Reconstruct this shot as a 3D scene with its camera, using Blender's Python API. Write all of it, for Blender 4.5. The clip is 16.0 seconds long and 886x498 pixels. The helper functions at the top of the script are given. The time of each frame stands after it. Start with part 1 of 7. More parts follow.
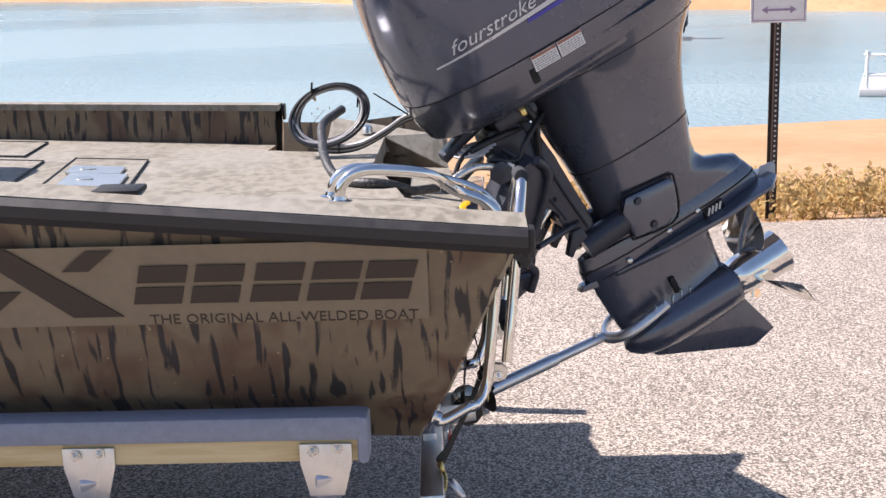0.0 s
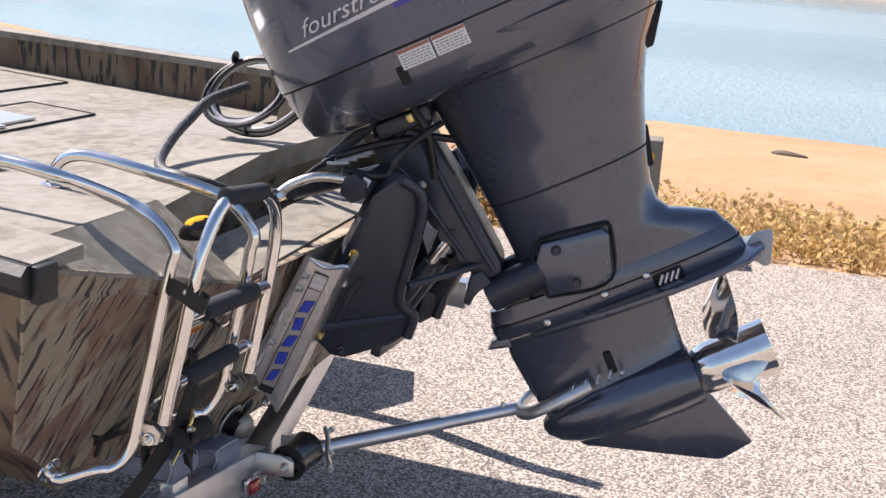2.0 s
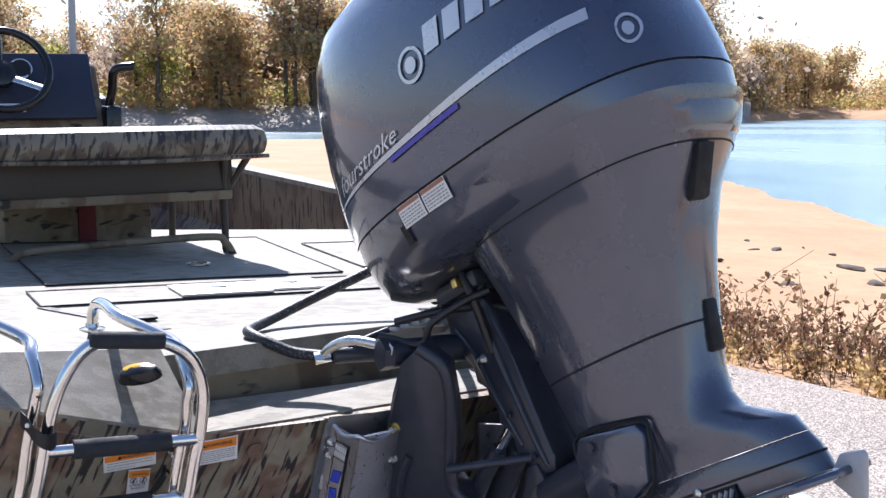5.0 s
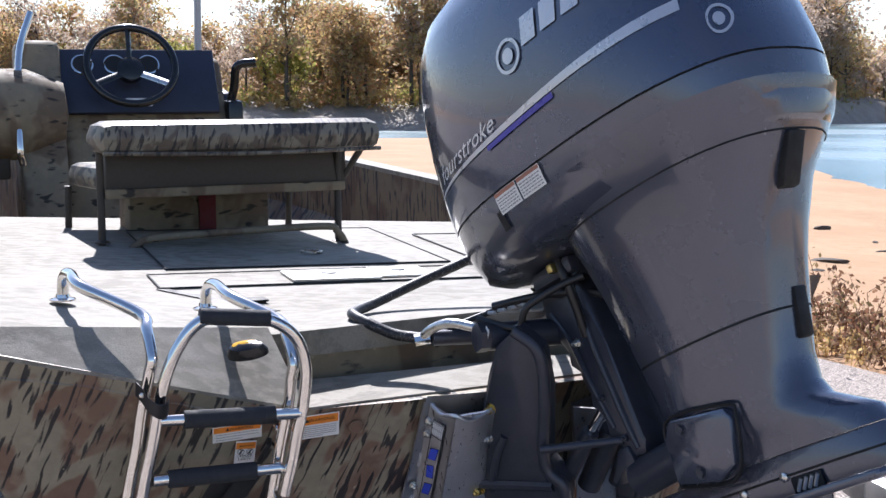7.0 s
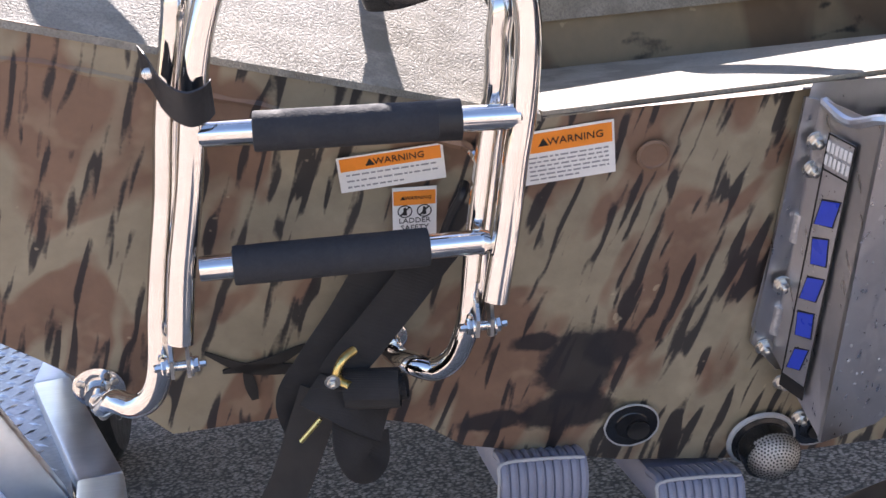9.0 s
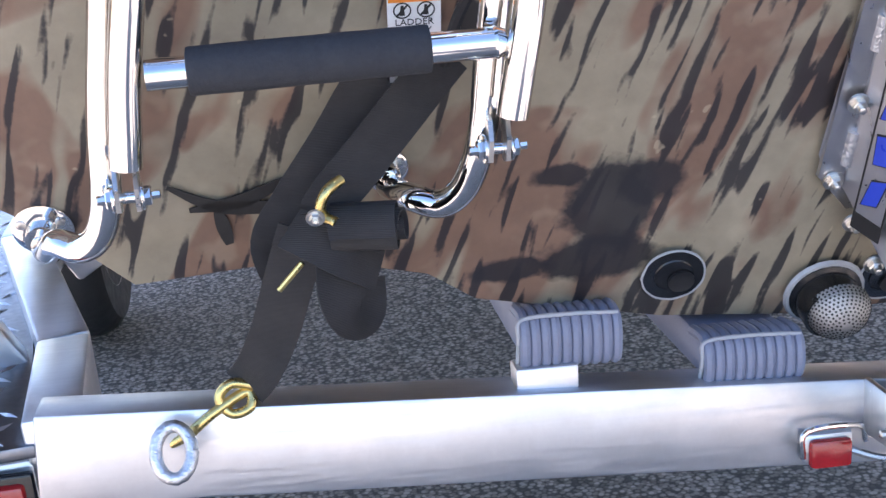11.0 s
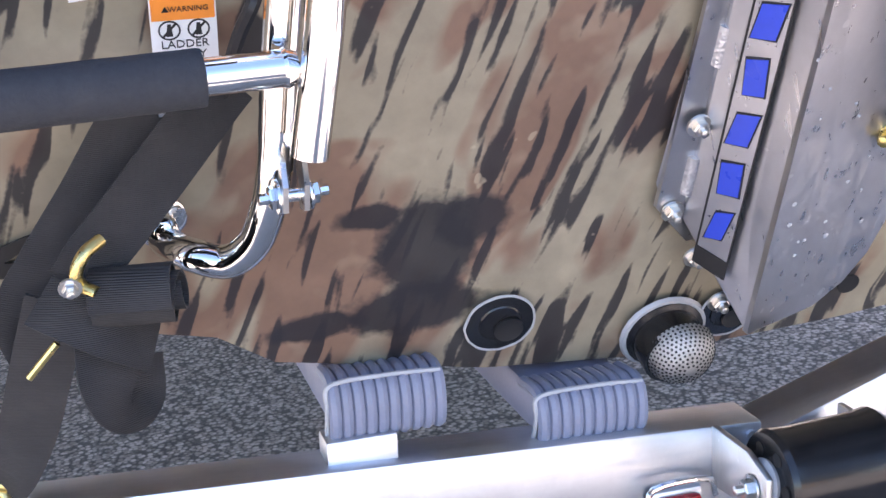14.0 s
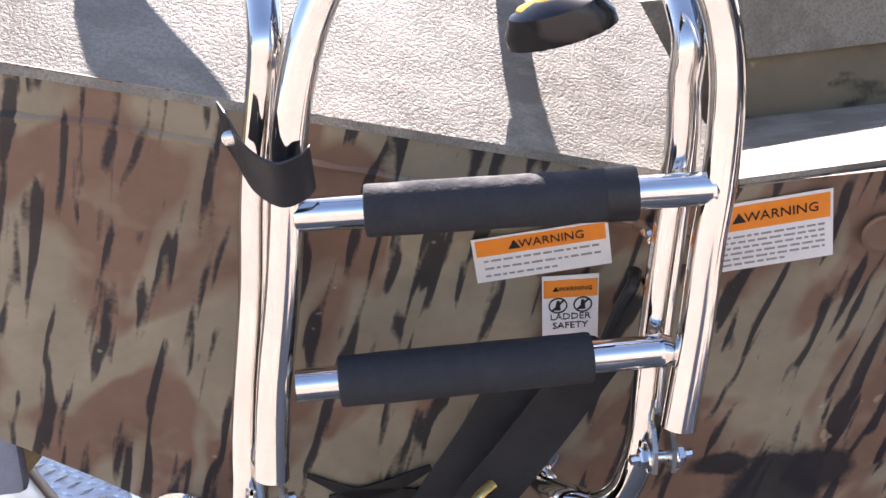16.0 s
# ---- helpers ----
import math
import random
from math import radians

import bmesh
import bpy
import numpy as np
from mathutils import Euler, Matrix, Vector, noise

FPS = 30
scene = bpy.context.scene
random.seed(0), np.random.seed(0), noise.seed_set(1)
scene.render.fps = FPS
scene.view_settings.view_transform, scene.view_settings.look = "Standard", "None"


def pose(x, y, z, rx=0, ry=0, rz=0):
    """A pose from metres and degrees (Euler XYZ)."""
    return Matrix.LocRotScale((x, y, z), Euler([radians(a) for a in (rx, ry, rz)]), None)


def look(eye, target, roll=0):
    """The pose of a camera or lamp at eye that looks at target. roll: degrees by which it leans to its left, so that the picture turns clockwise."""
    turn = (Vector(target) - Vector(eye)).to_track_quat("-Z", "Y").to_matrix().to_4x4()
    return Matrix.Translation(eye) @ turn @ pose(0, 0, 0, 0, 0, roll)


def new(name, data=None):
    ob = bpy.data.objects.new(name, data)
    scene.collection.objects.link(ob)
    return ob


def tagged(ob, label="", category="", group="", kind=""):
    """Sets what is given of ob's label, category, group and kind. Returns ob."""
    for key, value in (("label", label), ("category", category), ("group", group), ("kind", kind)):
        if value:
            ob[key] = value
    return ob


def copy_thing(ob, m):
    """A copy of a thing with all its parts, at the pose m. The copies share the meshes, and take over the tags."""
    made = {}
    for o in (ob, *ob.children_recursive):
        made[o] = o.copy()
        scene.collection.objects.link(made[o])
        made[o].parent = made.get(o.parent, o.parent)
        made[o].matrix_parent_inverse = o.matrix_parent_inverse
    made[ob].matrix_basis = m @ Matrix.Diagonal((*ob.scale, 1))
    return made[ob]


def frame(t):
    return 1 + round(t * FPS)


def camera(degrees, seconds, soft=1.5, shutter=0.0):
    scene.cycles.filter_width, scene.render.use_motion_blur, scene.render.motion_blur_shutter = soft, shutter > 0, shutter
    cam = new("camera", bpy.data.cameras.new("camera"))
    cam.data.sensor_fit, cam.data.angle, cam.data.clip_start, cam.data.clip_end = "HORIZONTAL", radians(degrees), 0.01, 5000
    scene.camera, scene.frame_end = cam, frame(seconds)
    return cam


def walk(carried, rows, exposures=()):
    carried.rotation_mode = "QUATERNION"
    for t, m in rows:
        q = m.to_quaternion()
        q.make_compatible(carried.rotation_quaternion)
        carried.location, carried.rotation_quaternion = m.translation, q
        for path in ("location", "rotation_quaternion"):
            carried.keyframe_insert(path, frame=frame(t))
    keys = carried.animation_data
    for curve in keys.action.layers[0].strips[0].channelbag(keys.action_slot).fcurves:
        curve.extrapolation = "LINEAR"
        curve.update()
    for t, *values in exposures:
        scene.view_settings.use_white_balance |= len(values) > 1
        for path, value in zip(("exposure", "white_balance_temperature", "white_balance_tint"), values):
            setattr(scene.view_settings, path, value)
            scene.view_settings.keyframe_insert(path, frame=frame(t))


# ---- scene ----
cam = camera(37.77, 16.0)
# seconds, eye x y z, heading, pitch and lean in degrees
PATH = [
    (0.0, -3.235, 0.073, 1.500, 1.12, -12.71, -1.55),
    (0.5, -3.026, -0.232, 1.493, 5.60, -13.91, -0.33),
    (1.0, -2.963, -0.618, 1.502, 14.30, -13.36, 0.71),
    (1.5, -2.738, -0.834, 1.492, 16.71, -12.67, 4.02),
    (2.0, -2.434, -1.029, 1.513, 20.51, -14.33, 3.82),
    (2.5, -2.203, -1.418, 1.507, 28.32, -13.48, 1.10),
    (3.0, -1.873, -1.563, 1.464, 35.97, -11.74, 0.54),
    (3.5, -1.539, -1.751, 1.422, 44.15, -12.12, 2.29),
    (4.0, -1.273, -2.021, 1.416, 54.22, -10.21, -2.31),
    (4.5, -1.193, -1.987, 1.431, 58.30, -8.15, -0.51),
    (5.0, -1.144, -2.114, 1.437, 63.50, -6.13, -0.66),
    (5.2, -1.129, -2.172, 1.446, 65.40, -5.08, -1.41),
    (7.3, -1.132, -2.202, 1.404, 69.91, -6.87, -0.89),
    (7.5, -1.124, -2.193, 1.393, 71.27, -8.10, -1.63),
    (8.0, -1.100, -2.083, 1.365, 74.24, -12.07, -2.25),
    (8.5, -0.810, -1.352, 1.134, 78.77, -12.15, -3.95),
    (9.0, -0.736, -1.003, 1.015, 84.03, -12.68, -4.91),
    (9.5, -0.731, -1.004, 1.015, 85.96, -15.02, -5.31),
    (9.7, -0.731, -1.004, 1.006, 85.94, -16.48, -5.04),
    (11.8, -0.693, -0.704, 0.906, 84.19, -19.41, -6.99),
    (12.0, -0.691, -0.690, 0.907, 80.58, -20.40, -6.02),
    (12.5, -0.693, -0.672, 0.907, 75.58, -21.72, -4.77),
    (13.0, -0.689, -0.668, 0.907, 72.06, -21.45, -3.79),
    (13.5, -0.688, -0.676, 0.910, 74.53, -19.42, -4.63),
    (14.0, -0.688, -0.680, 0.911, 76.34, -18.55, -5.02),
    (14.5, -0.693, -0.695, 0.911, 82.10, -17.61, -7.27),
    (15.0, -0.691, -0.736, 0.922, 88.13, -14.01, -6.25),
    (15.5, -0.733, -0.752, 1.027, 88.52, -15.99, -6.45),
    (16.0, -0.733, -0.762, 1.014, 89.47, -10.85, -5.87),
]


def aim(x, y, z, heading, pitch, lean):
    h, p = radians(heading), radians(pitch)
    eye = Vector((x, y, z))
    return look(eye, eye + Vector((math.cos(h) * math.cos(p), math.sin(h) * math.cos(p), math.sin(p))), lean)


walk(cam, [(t, aim(*row)) for t, *row in PATH], [(0, 1.08, 6450, 19), (2.5, 1.14, 6500, 19), (3.5, 1.2, 6350, 18), (4.5, 1.14, 5950, 17), (5.2, 1.12, 5750, 16), (8.0, 0.92, 5900, 16), (8.6, 1.68, 6150, 18), (9.2, 1.95, 6400, 21), (9.7, 2.06, 6250, 20), (11.8, 2.82, 5850, 18), (13.0, 2.84, 5900, 18), (14.5, 3.05, 6200, 21), (15.5, 2.55, 6400, 21), (16, 1.98, 6450, 22)])

# ---- light ----
SUN_AZ, SUN_EL = 80.0, 47.0  # heading towards the sun (0 is +x, 90 is +y), height over the horizon
world = bpy.data.worlds.new("sky")
scene.world = world
world.use_nodes = True
wn = world.node_tree
sky = wn.nodes.new("ShaderNodeTexSky")
sky.sky_type, sky.sun_disc = "NISHITA", False
sky.sun_elevation, sky.sun_rotation = radians(SUN_EL), radians(90 - SUN_AZ)
sky.dust_density, sky.air_density = 0.7, 1.1
wn.links.new(sky.outputs[0], wn.nodes["Background"].inputs[0])
wn.nodes["Background"].inputs[1].default_value = 0.078
sun = new("sun", bpy.data.lights.new("sun", "SUN"))
sun.data.energy, sun.data.angle, sun.data.color = 5.0, radians(0.55), (1.0, 0.94, 0.85)
sun_dir = Vector((math.cos(radians(SUN_AZ)) * math.cos(radians(SUN_EL)), math.sin(radians(SUN_AZ)) * math.cos(radians(SUN_EL)), math.sin(radians(SUN_EL))))
sun.matrix_world = look(sun_dir * 20, (0, 0, 0))

# ---- materials ----


class Nodes:
    """Short hand for building one material's node tree."""

    def __init__(self, name):
        self.mat = bpy.data.materials.new(name)
        self.mat.use_nodes = True
        self.t = self.mat.node_tree
        self.bsdf = self.t.nodes["Principled BSDF"]

    def add(self, kind, **sockets):
        n = self.t.nodes.new(kind)
        for k, v in sockets.items():
            self.put(n, k.replace("_", " "), v)
        return n

    def put(self, n, key, v):
        s = n.inputs[int(key[1:]) if key[0] == "i" and key[1:].isdigit() else key]
        if isinstance(v, bpy.types.NodeSocket):
            self.t.links.new(v, s)
        else:
            s.default_value = v

    def coords(self, scale=(1, 1, 1), shear=0.0, local=True):
        c = self.add("ShaderNodeTexCoord").outputs["Object"] if local else self.add("ShaderNodeNewGeometry").outputs["Position"]
        if shear:
            sep = self.add("ShaderNodeSeparateXYZ", Vector=c)
            ma = self.add("ShaderNodeMath", i0=sep.outputs[2], i1=shear)
            ma.operation = "MULTIPLY"
            sb = self.add("ShaderNodeMath", i0=sep.outputs[0], i1=ma.outputs[0])
            sb.operation = "SUBTRACT"
            c = self.add("ShaderNodeCombineXYZ", X=sb.outputs[0], Y=sep.outputs[1], Z=sep.outputs[2]).outputs[0]
        m = self.add("ShaderNodeMapping", Vector=c)
        m.inputs["Scale"].default_value = scale
        return m.outputs[0]

    def noise(self, vec, scale, detail=3.0, rough=0.55, distort=0.0):
        return self.add("ShaderNodeTexNoise", Vector=vec, Scale=scale, Detail=detail, Roughness=rough, Distortion=distort).outputs["Fac"]

    def ramp(self, fac, stops):
        r = self.add("ShaderNodeValToRGB", Fac=fac)
        el = r.color_ramp.elements
        while len(el) < len(stops):
            el.new(0.5)
        for e, (p, c) in zip(el, stops):
            e.position, e.color = p, (c, c, c, 1) if not isinstance(c, tuple) else (*c, 1)
        return r.outputs[0]

    def mix(self, fac, a, b, blend="MIX"):
        m = self.t.nodes.new("ShaderNodeMix")
        m.data_type, m.blend_type = "RGBA", blend
        for i, v in ((0, fac), (6, a), (7, b)):
            if isinstance(v, bpy.types.NodeSocket):
                self.t.links.new(v, m.inputs[i])
            else:
                m.inputs[i].default_value = (*v, 1) if isinstance(v, tuple) else v
        return m.outputs[2]

    def bump(self, height, strength, dist):
        b = self.add("ShaderNodeBump", Height=height, Strength=strength, Distance=dist)
        self.t.links.new(b.outputs[0], self.bsdf.inputs["Normal"])

    def done(self, col=None, rough=0.5, metal=0.0, **more):
        if col is not None:
            self.put(self.bsdf, "Base Color", (*col, 1) if isinstance(col, tuple) else col)
        self.put(self.bsdf, "Roughness", rough)
        self.put(self.bsdf, "Metallic", metal)
        for k, v in more.items():
            self.put(self.bsdf, k.replace("_", " "), v)
        return self.mat


def worn(name, col, rough, metal=0.0, scale=30.0, vary=0.18, bump=0.0, dist=0.001, fine=6.0, **more):
    """A plain material with two scales of tone, gloss and relief."""
    n = Nodes(name)
    c = n.coords()
    big, small = n.noise(c, scale, 4), n.noise(c, scale * fine, 3)
    tone = n.mix(0.5, n.ramp(big, [(0.3, 1 - vary), (0.7, 1 + vary * 0.4)]), n.ramp(small, [(0.3, 1 - vary * 0.7), (0.7, 1 + vary * 0.3)]))
    base = n.mix(1.0, col, tone, "MULTIPLY")
    r = n.ramp(big, [(0.3, max(0.02, rough * 0.8)), (0.7, min(1, rough * 1.2))])
    if bump:
        n.bump(small, bump, dist)
    return n.done(base, r, metal, **more)


def camo(name, tan, brown, dark, streak, shear, rough=0.6, patch=7.0, amount=0.57, local=True, blots=(), squash=(1.25, 1.0, 0.7)):
    """Olive and brown blotches with soft black brush streaks."""
    n = Nodes(name)
    c = n.coords(local=local)
    blot = n.noise(n.coords(squash, shear, local=local), patch, 2.0, 0.5, 0.5)
    base = n.mix(n.ramp(blot, [(0.485, 0.0), (0.55, 0.95)]), tan, brown)
    lite = n.noise(c, patch * 2.3, 2)
    base = n.mix(n.ramp(lite, [(0.56, 0.0), (0.66, 0.25)]), base, tuple(min(1, v * 1.35) for v in tan))
    sv = n.coords(streak, shear, local=local)
    st = n.noise(sv, 1.0, 1.6, 0.45, 0.35)
    fine = n.noise(c, 260, 2)
    edge = n.mix(0.06, st, fine)
    base = n.mix(n.ramp(edge, [(amount, 0.0), (amount + 0.055, 0.92)]), base, dark)
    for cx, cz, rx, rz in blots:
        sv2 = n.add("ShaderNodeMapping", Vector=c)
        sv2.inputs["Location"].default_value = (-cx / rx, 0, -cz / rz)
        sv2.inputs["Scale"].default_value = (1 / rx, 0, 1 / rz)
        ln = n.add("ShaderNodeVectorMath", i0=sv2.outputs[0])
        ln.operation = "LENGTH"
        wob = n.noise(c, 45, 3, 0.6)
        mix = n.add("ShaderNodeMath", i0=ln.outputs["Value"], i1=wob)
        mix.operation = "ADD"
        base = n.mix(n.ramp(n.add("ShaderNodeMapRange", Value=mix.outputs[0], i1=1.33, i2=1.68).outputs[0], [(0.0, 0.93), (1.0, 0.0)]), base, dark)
    dirt = n.noise(c, 22, 5, 0.65)
    base = n.mix(1.0, base, n.ramp(dirt, [(0.3, 0.8), (0.7, 1.1)]), "MULTIPLY")
    specks = n.noise(c, 75, 1)
    base = n.mix(n.ramp(specks, [(0.76, 0.0), (0.80, 0.5)]), base, (0.45, 0.38, 0.26))
    n.bump(fine, 0.12, 0.0006)
    return n.done(base, n.ramp(dirt, [(0.3, rough * 0.85), (0.7, min(1, rough * 1.2))]))


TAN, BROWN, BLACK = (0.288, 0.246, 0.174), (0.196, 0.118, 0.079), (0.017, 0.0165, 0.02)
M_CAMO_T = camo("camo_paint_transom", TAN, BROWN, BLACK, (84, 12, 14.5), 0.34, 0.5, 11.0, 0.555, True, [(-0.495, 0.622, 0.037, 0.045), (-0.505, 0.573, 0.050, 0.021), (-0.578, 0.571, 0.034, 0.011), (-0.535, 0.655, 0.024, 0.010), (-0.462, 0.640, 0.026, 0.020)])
# same paint as the transom, tan and brown darkened to hold the side's shade
M_CAMO_S = camo("camo_paint_side_shaded", (0.175, 0.132, 0.085), (0.115, 0.07, 0.045), BLACK, (10, 56, 9.0), 0.0, 0.6, 5.0, 0.56)
M_CAMO_D = camo("camo_paint_inside", (0.22, 0.18, 0.12), (0.14, 0.10, 0.065), (0.02, 0.02, 0.018), (14, 14, 40), 0.0, 0.75, 7.0, 0.62)
M_CAMO_SEAT = camo("camo_vinyl", (0.20, 0.175, 0.13), (0.10, 0.075, 0.055), BLACK, (75, 14, 20), 0.2, 0.45, 16.0, 0.53)


def deck_mat():
    n = Nodes("sand_textured_deck_paint")
    c = n.coords()
    grit = n.noise(c, 420, 2, 0.7)
    mott = n.noise(n.coords((22, 40, 22)), 1.0, 3)
    base = n.mix(n.ramp(mott, [(0.44, 0.0), (0.58, 0.8)]), (0.285, 0.26, 0.212), (0.148, 0.13, 0.10))
    wear = n.noise(c, 3.5, 5, 0.6)
    base = n.mix(n.ramp(wear, [(0.42, 0.0), (0.6, 0.6)]), base, (0.33, 0.31, 0.275))
    base = n.mix(n.ramp(grit, [(0.35, 0.55), (0.6, 0.0)]), base, (0.12, 0.11, 0.09))
    n.bump(grit, 0.6, 0.002)
    return n.done(base, n.ramp(grit, [(0.3, 0.55), (0.7, 0.9)]))


M_DECK = deck_mat()


def asphalt_mat():
    n = Nodes("worn_chip_seal_pavement")
    c = n.coords()
    v = n.add("ShaderNodeTexVoronoi", Vector=c, Scale=125.0)
    stone = n.mix(1.0, v.outputs["Color"], (0.62, 0.58, 0.54), "MULTIPLY")
    grey = n.add("ShaderNodeRGBToBW", Color=stone).outputs[0]
    base = n.mix(n.ramp(grey, [(0.12, 0.0), (0.5, 1.0)]), (0.26, 0.22, 0.183), (0.60, 0.51, 0.44))
    gap = n.ramp(v.outputs["Distance"], [(0.40, 0.0), (0.68, 0.82)])
    base = n.mix(gap, base, (0.05, 0.045, 0.04))
    big = n.noise(c, 0.9, 6, 0.65)
    base = n.mix(1.0, base, n.ramp(big, [(0.3, 0.86), (0.7, 1.1)]), "MULTIPLY")
    crk = n.noise(n.coords((0.5, 1.6, 1)), 1.0, 8, 0.6)
    base = n.mix(n.ramp(crk, [(0.496, 0.0), (0.5, 0.5), (0.504, 0.0)]), base, (0.1, 0.085, 0.07))
    n.bump(v.outputs["Distance"], -0.55, 0.005)
    return n.done(base, 0.88)


M_ASPHALT = asphalt_mat()


def sand_mat():
    n = Nodes("orange_lake_sand")
    c = n.coords()
    a, b, d = n.noise(c, 0.35, 6, 0.6), n.noise(c, 4, 6, 0.7), n.noise(c, 60, 3)
    base = n.mix(n.ramp(a, [(0.35, 0.0), (0.65, 1.0)]), (0.345, 0.20, 0.098), (0.41, 0.262, 0.142))
    base = n.mix(n.ramp(b, [(0.48, 0.0), (0.68, 0.6)]), base, (0.27, 0.162, 0.08))
    base = n.mix(n.ramp(d, [(0.62, 0.0), (0.72, 0.5)]), base, (0.3, 0.2, 0.12))
    n.bump(b, 0.5, 0.03)
    return n.done(base, 0.92)


M_SAND = sand_mat()


def water_mat():
    n = Nodes("lake_water")
    c = n.coords((0.8, 1.7, 1))
    w = n.noise(c, 5.0, 4, 0.6, 0.3)
    big = n.noise(n.coords((0.05, 0.02, 1)), 1.0, 3)
    n.bump(w, 0.55, 0.05)
    base = n.mix(n.ramp(big, [(0.4, 0.0), (0.6, 1.0)]), (0.15, 0.25, 0.29), (0.24, 0.32, 0.34))
    return n.done(base, n.ramp(big, [(0.4, 0.16), (0.6, 0.30)]), 0.0, IOR=1.33)


M_WATER = water_mat()


def metal_brushed(name, col, rough, stretch=(60, 60, 3), spots=0.0):
    n = Nodes(name)
    s = n.noise(n.coords(stretch), 4.0, 3)
    c = n.noise(n.coords(), 18, 5, 0.65)
    base = n.mix(n.ramp(c, [(0.35, 0.0), (0.7, 0.5)]), col, tuple(v * 0.72 for v in col))
    if spots:
        sp = n.noise(n.coords(), 110, 1)
        base = n.mix(n.ramp(sp, [(0.73, 0.0), (0.77, spots)]), base, (0.93, 0.93, 0.93))
    n.bump(s, 0.12, 0.0005)
    return n.done(base, n.ramp(s, [(0.3, rough * 0.75), (0.7, rough * 1.3)]), 1.0)


M_ALU = metal_brushed("mill_finish_aluminium", (0.72, 0.73, 0.755), 0.40, (4, 60, 60))
M_ALU2 = metal_brushed("spotted_aluminium_plate", (0.70, 0.70, 0.70), 0.36, (50, 50, 4), 0.5)
M_WELD = worn("weld_bead_aluminium", (0.75, 0.75, 0.77), 0.35, 1.0, 60, 0.3, 0.6, 0.002)
M_CHROME = metal_brushed("polished_stainless_steel", (0.83, 0.81, 0.78), 0.07, (3, 3, 3))
M_STEEL = worn("zinc_plated_steel", (0.72, 0.70, 0.66), 0.3, 1.0, 70, 0.25)
M_BRASS = worn("yellow_zinc_plated_steel", (0.72, 0.56, 0.22), 0.28, 1.0, 60, 0.25)
M_FOAM = worn("charcoal_foam_grip", (0.028, 0.03, 0.036), 0.85, 0, 60, 0.3, 0.5, 0.001)
M_RUBBER = worn("black_rubber", (0.018, 0.018, 0.02), 0.6, 0, 40, 0.3, 0.25, 0.001)
M_RAIL = worn("dark_gunwale_rub_rail", (0.022, 0.02, 0.021), 0.5, 0, 30, 0.25, 0.25, 0.001)
M_HOSE = worn("black_cable_jacket", (0.016, 0.016, 0.018), 0.38, 0, 80, 0.3, 0.3, 0.0008)
M_WIREGREY = worn("pale_grey_cable_jacket", (0.34, 0.34, 0.36), 0.4, 0, 60, 0.2, 0.2, 0.0006)


def web_mat():
    n = Nodes("black_woven_webbing")
    w = n.add("ShaderNodeTexWave", Vector=n.coords((1, 1, 1)), Scale=260.0, Distortion=0.8, Detail=1.0)
    w.bands_direction = "Z"
    n.bump(w.outputs["Fac"], 0.5, 0.0012)
    big = n.noise(n.coords(), 30, 4)
    return n.done(n.mix(n.ramp(big, [(0.3, 0.0), (0.7, 1.0)]), (0.018, 0.017, 0.017), (0.034, 0.031, 0.030)), 0.75)


M_WEB = web_mat()


def braid_mat():
    """Black braided sleeving with a pale fleck in the weave."""
    n = Nodes("black_braided_sleeve")
    fleck = n.noise(n.coords(), 320, 1)
    base = n.mix(n.ramp(fleck, [(0.60, 0.0), (0.66, 0.7)]), (0.018, 0.018, 0.02), (0.30, 0.30, 0.31))
    n.bump(fleck, 0.6, 0.0015)
    return n.done(base, 0.5)


M_BRAID = braid_mat()


def cowl_paint(name, col):
    """Metallic grey-blue gelcoat, a little dusty, with fine scratches."""
    n = Nodes(name)
    c = n.coords()
    flake = n.noise(c, 900, 1)
    dust = n.noise(c, 6, 6, 0.6)
    base = n.mix(n.ramp(flake, [(0.4, 0.0), (0.7, 0.35)]), col, tuple(v * 1.7 for v in col))
    base = n.mix(n.ramp(dust, [(0.5, 0.0), (0.75, 0.25)]), base, (0.16, 0.14, 0.125))
    scr = n.noise(n.coords((160, 160, 5)), 1.0, 2)
    base = n.mix(n.ramp(scr, [(0.735, 0.0), (0.76, 0.35)]), base, (0.3, 0.29, 0.28))
    return n.done(base, n.ramp(dust, [(0.35, 0.22), (0.75, 0.36)]), 0.55, Coat_Weight=1.0, Coat_Roughness=0.06)


M_COWL = cowl_paint("metallic_grey_motor_paint", (0.066, 0.077, 0.118))
M_LEG = cowl_paint("metallic_grey_leg_paint", (0.080, 0.088, 0.120))
M_MOTORBLK = worn("satin_charcoal_casting", (0.050, 0.053, 0.069), 0.36, 0.3, 45, 0.3, 0.25, 0.001)
M_SEAM = worn("dark_seam_gap", (0.006, 0.006, 0.007), 0.7)
M_CARPET = worn("ribbed_grey_vinyl_bunk_cover", (0.22, 0.235, 0.31), 0.42, 0, 50, 0.15, 0.2, 0.001)
M_CARPET_B = worn("grey_blue_bunk_carpet", (0.25, 0.27, 0.34), 0.6, 0, 60, 0.25, 0.4, 0.001)


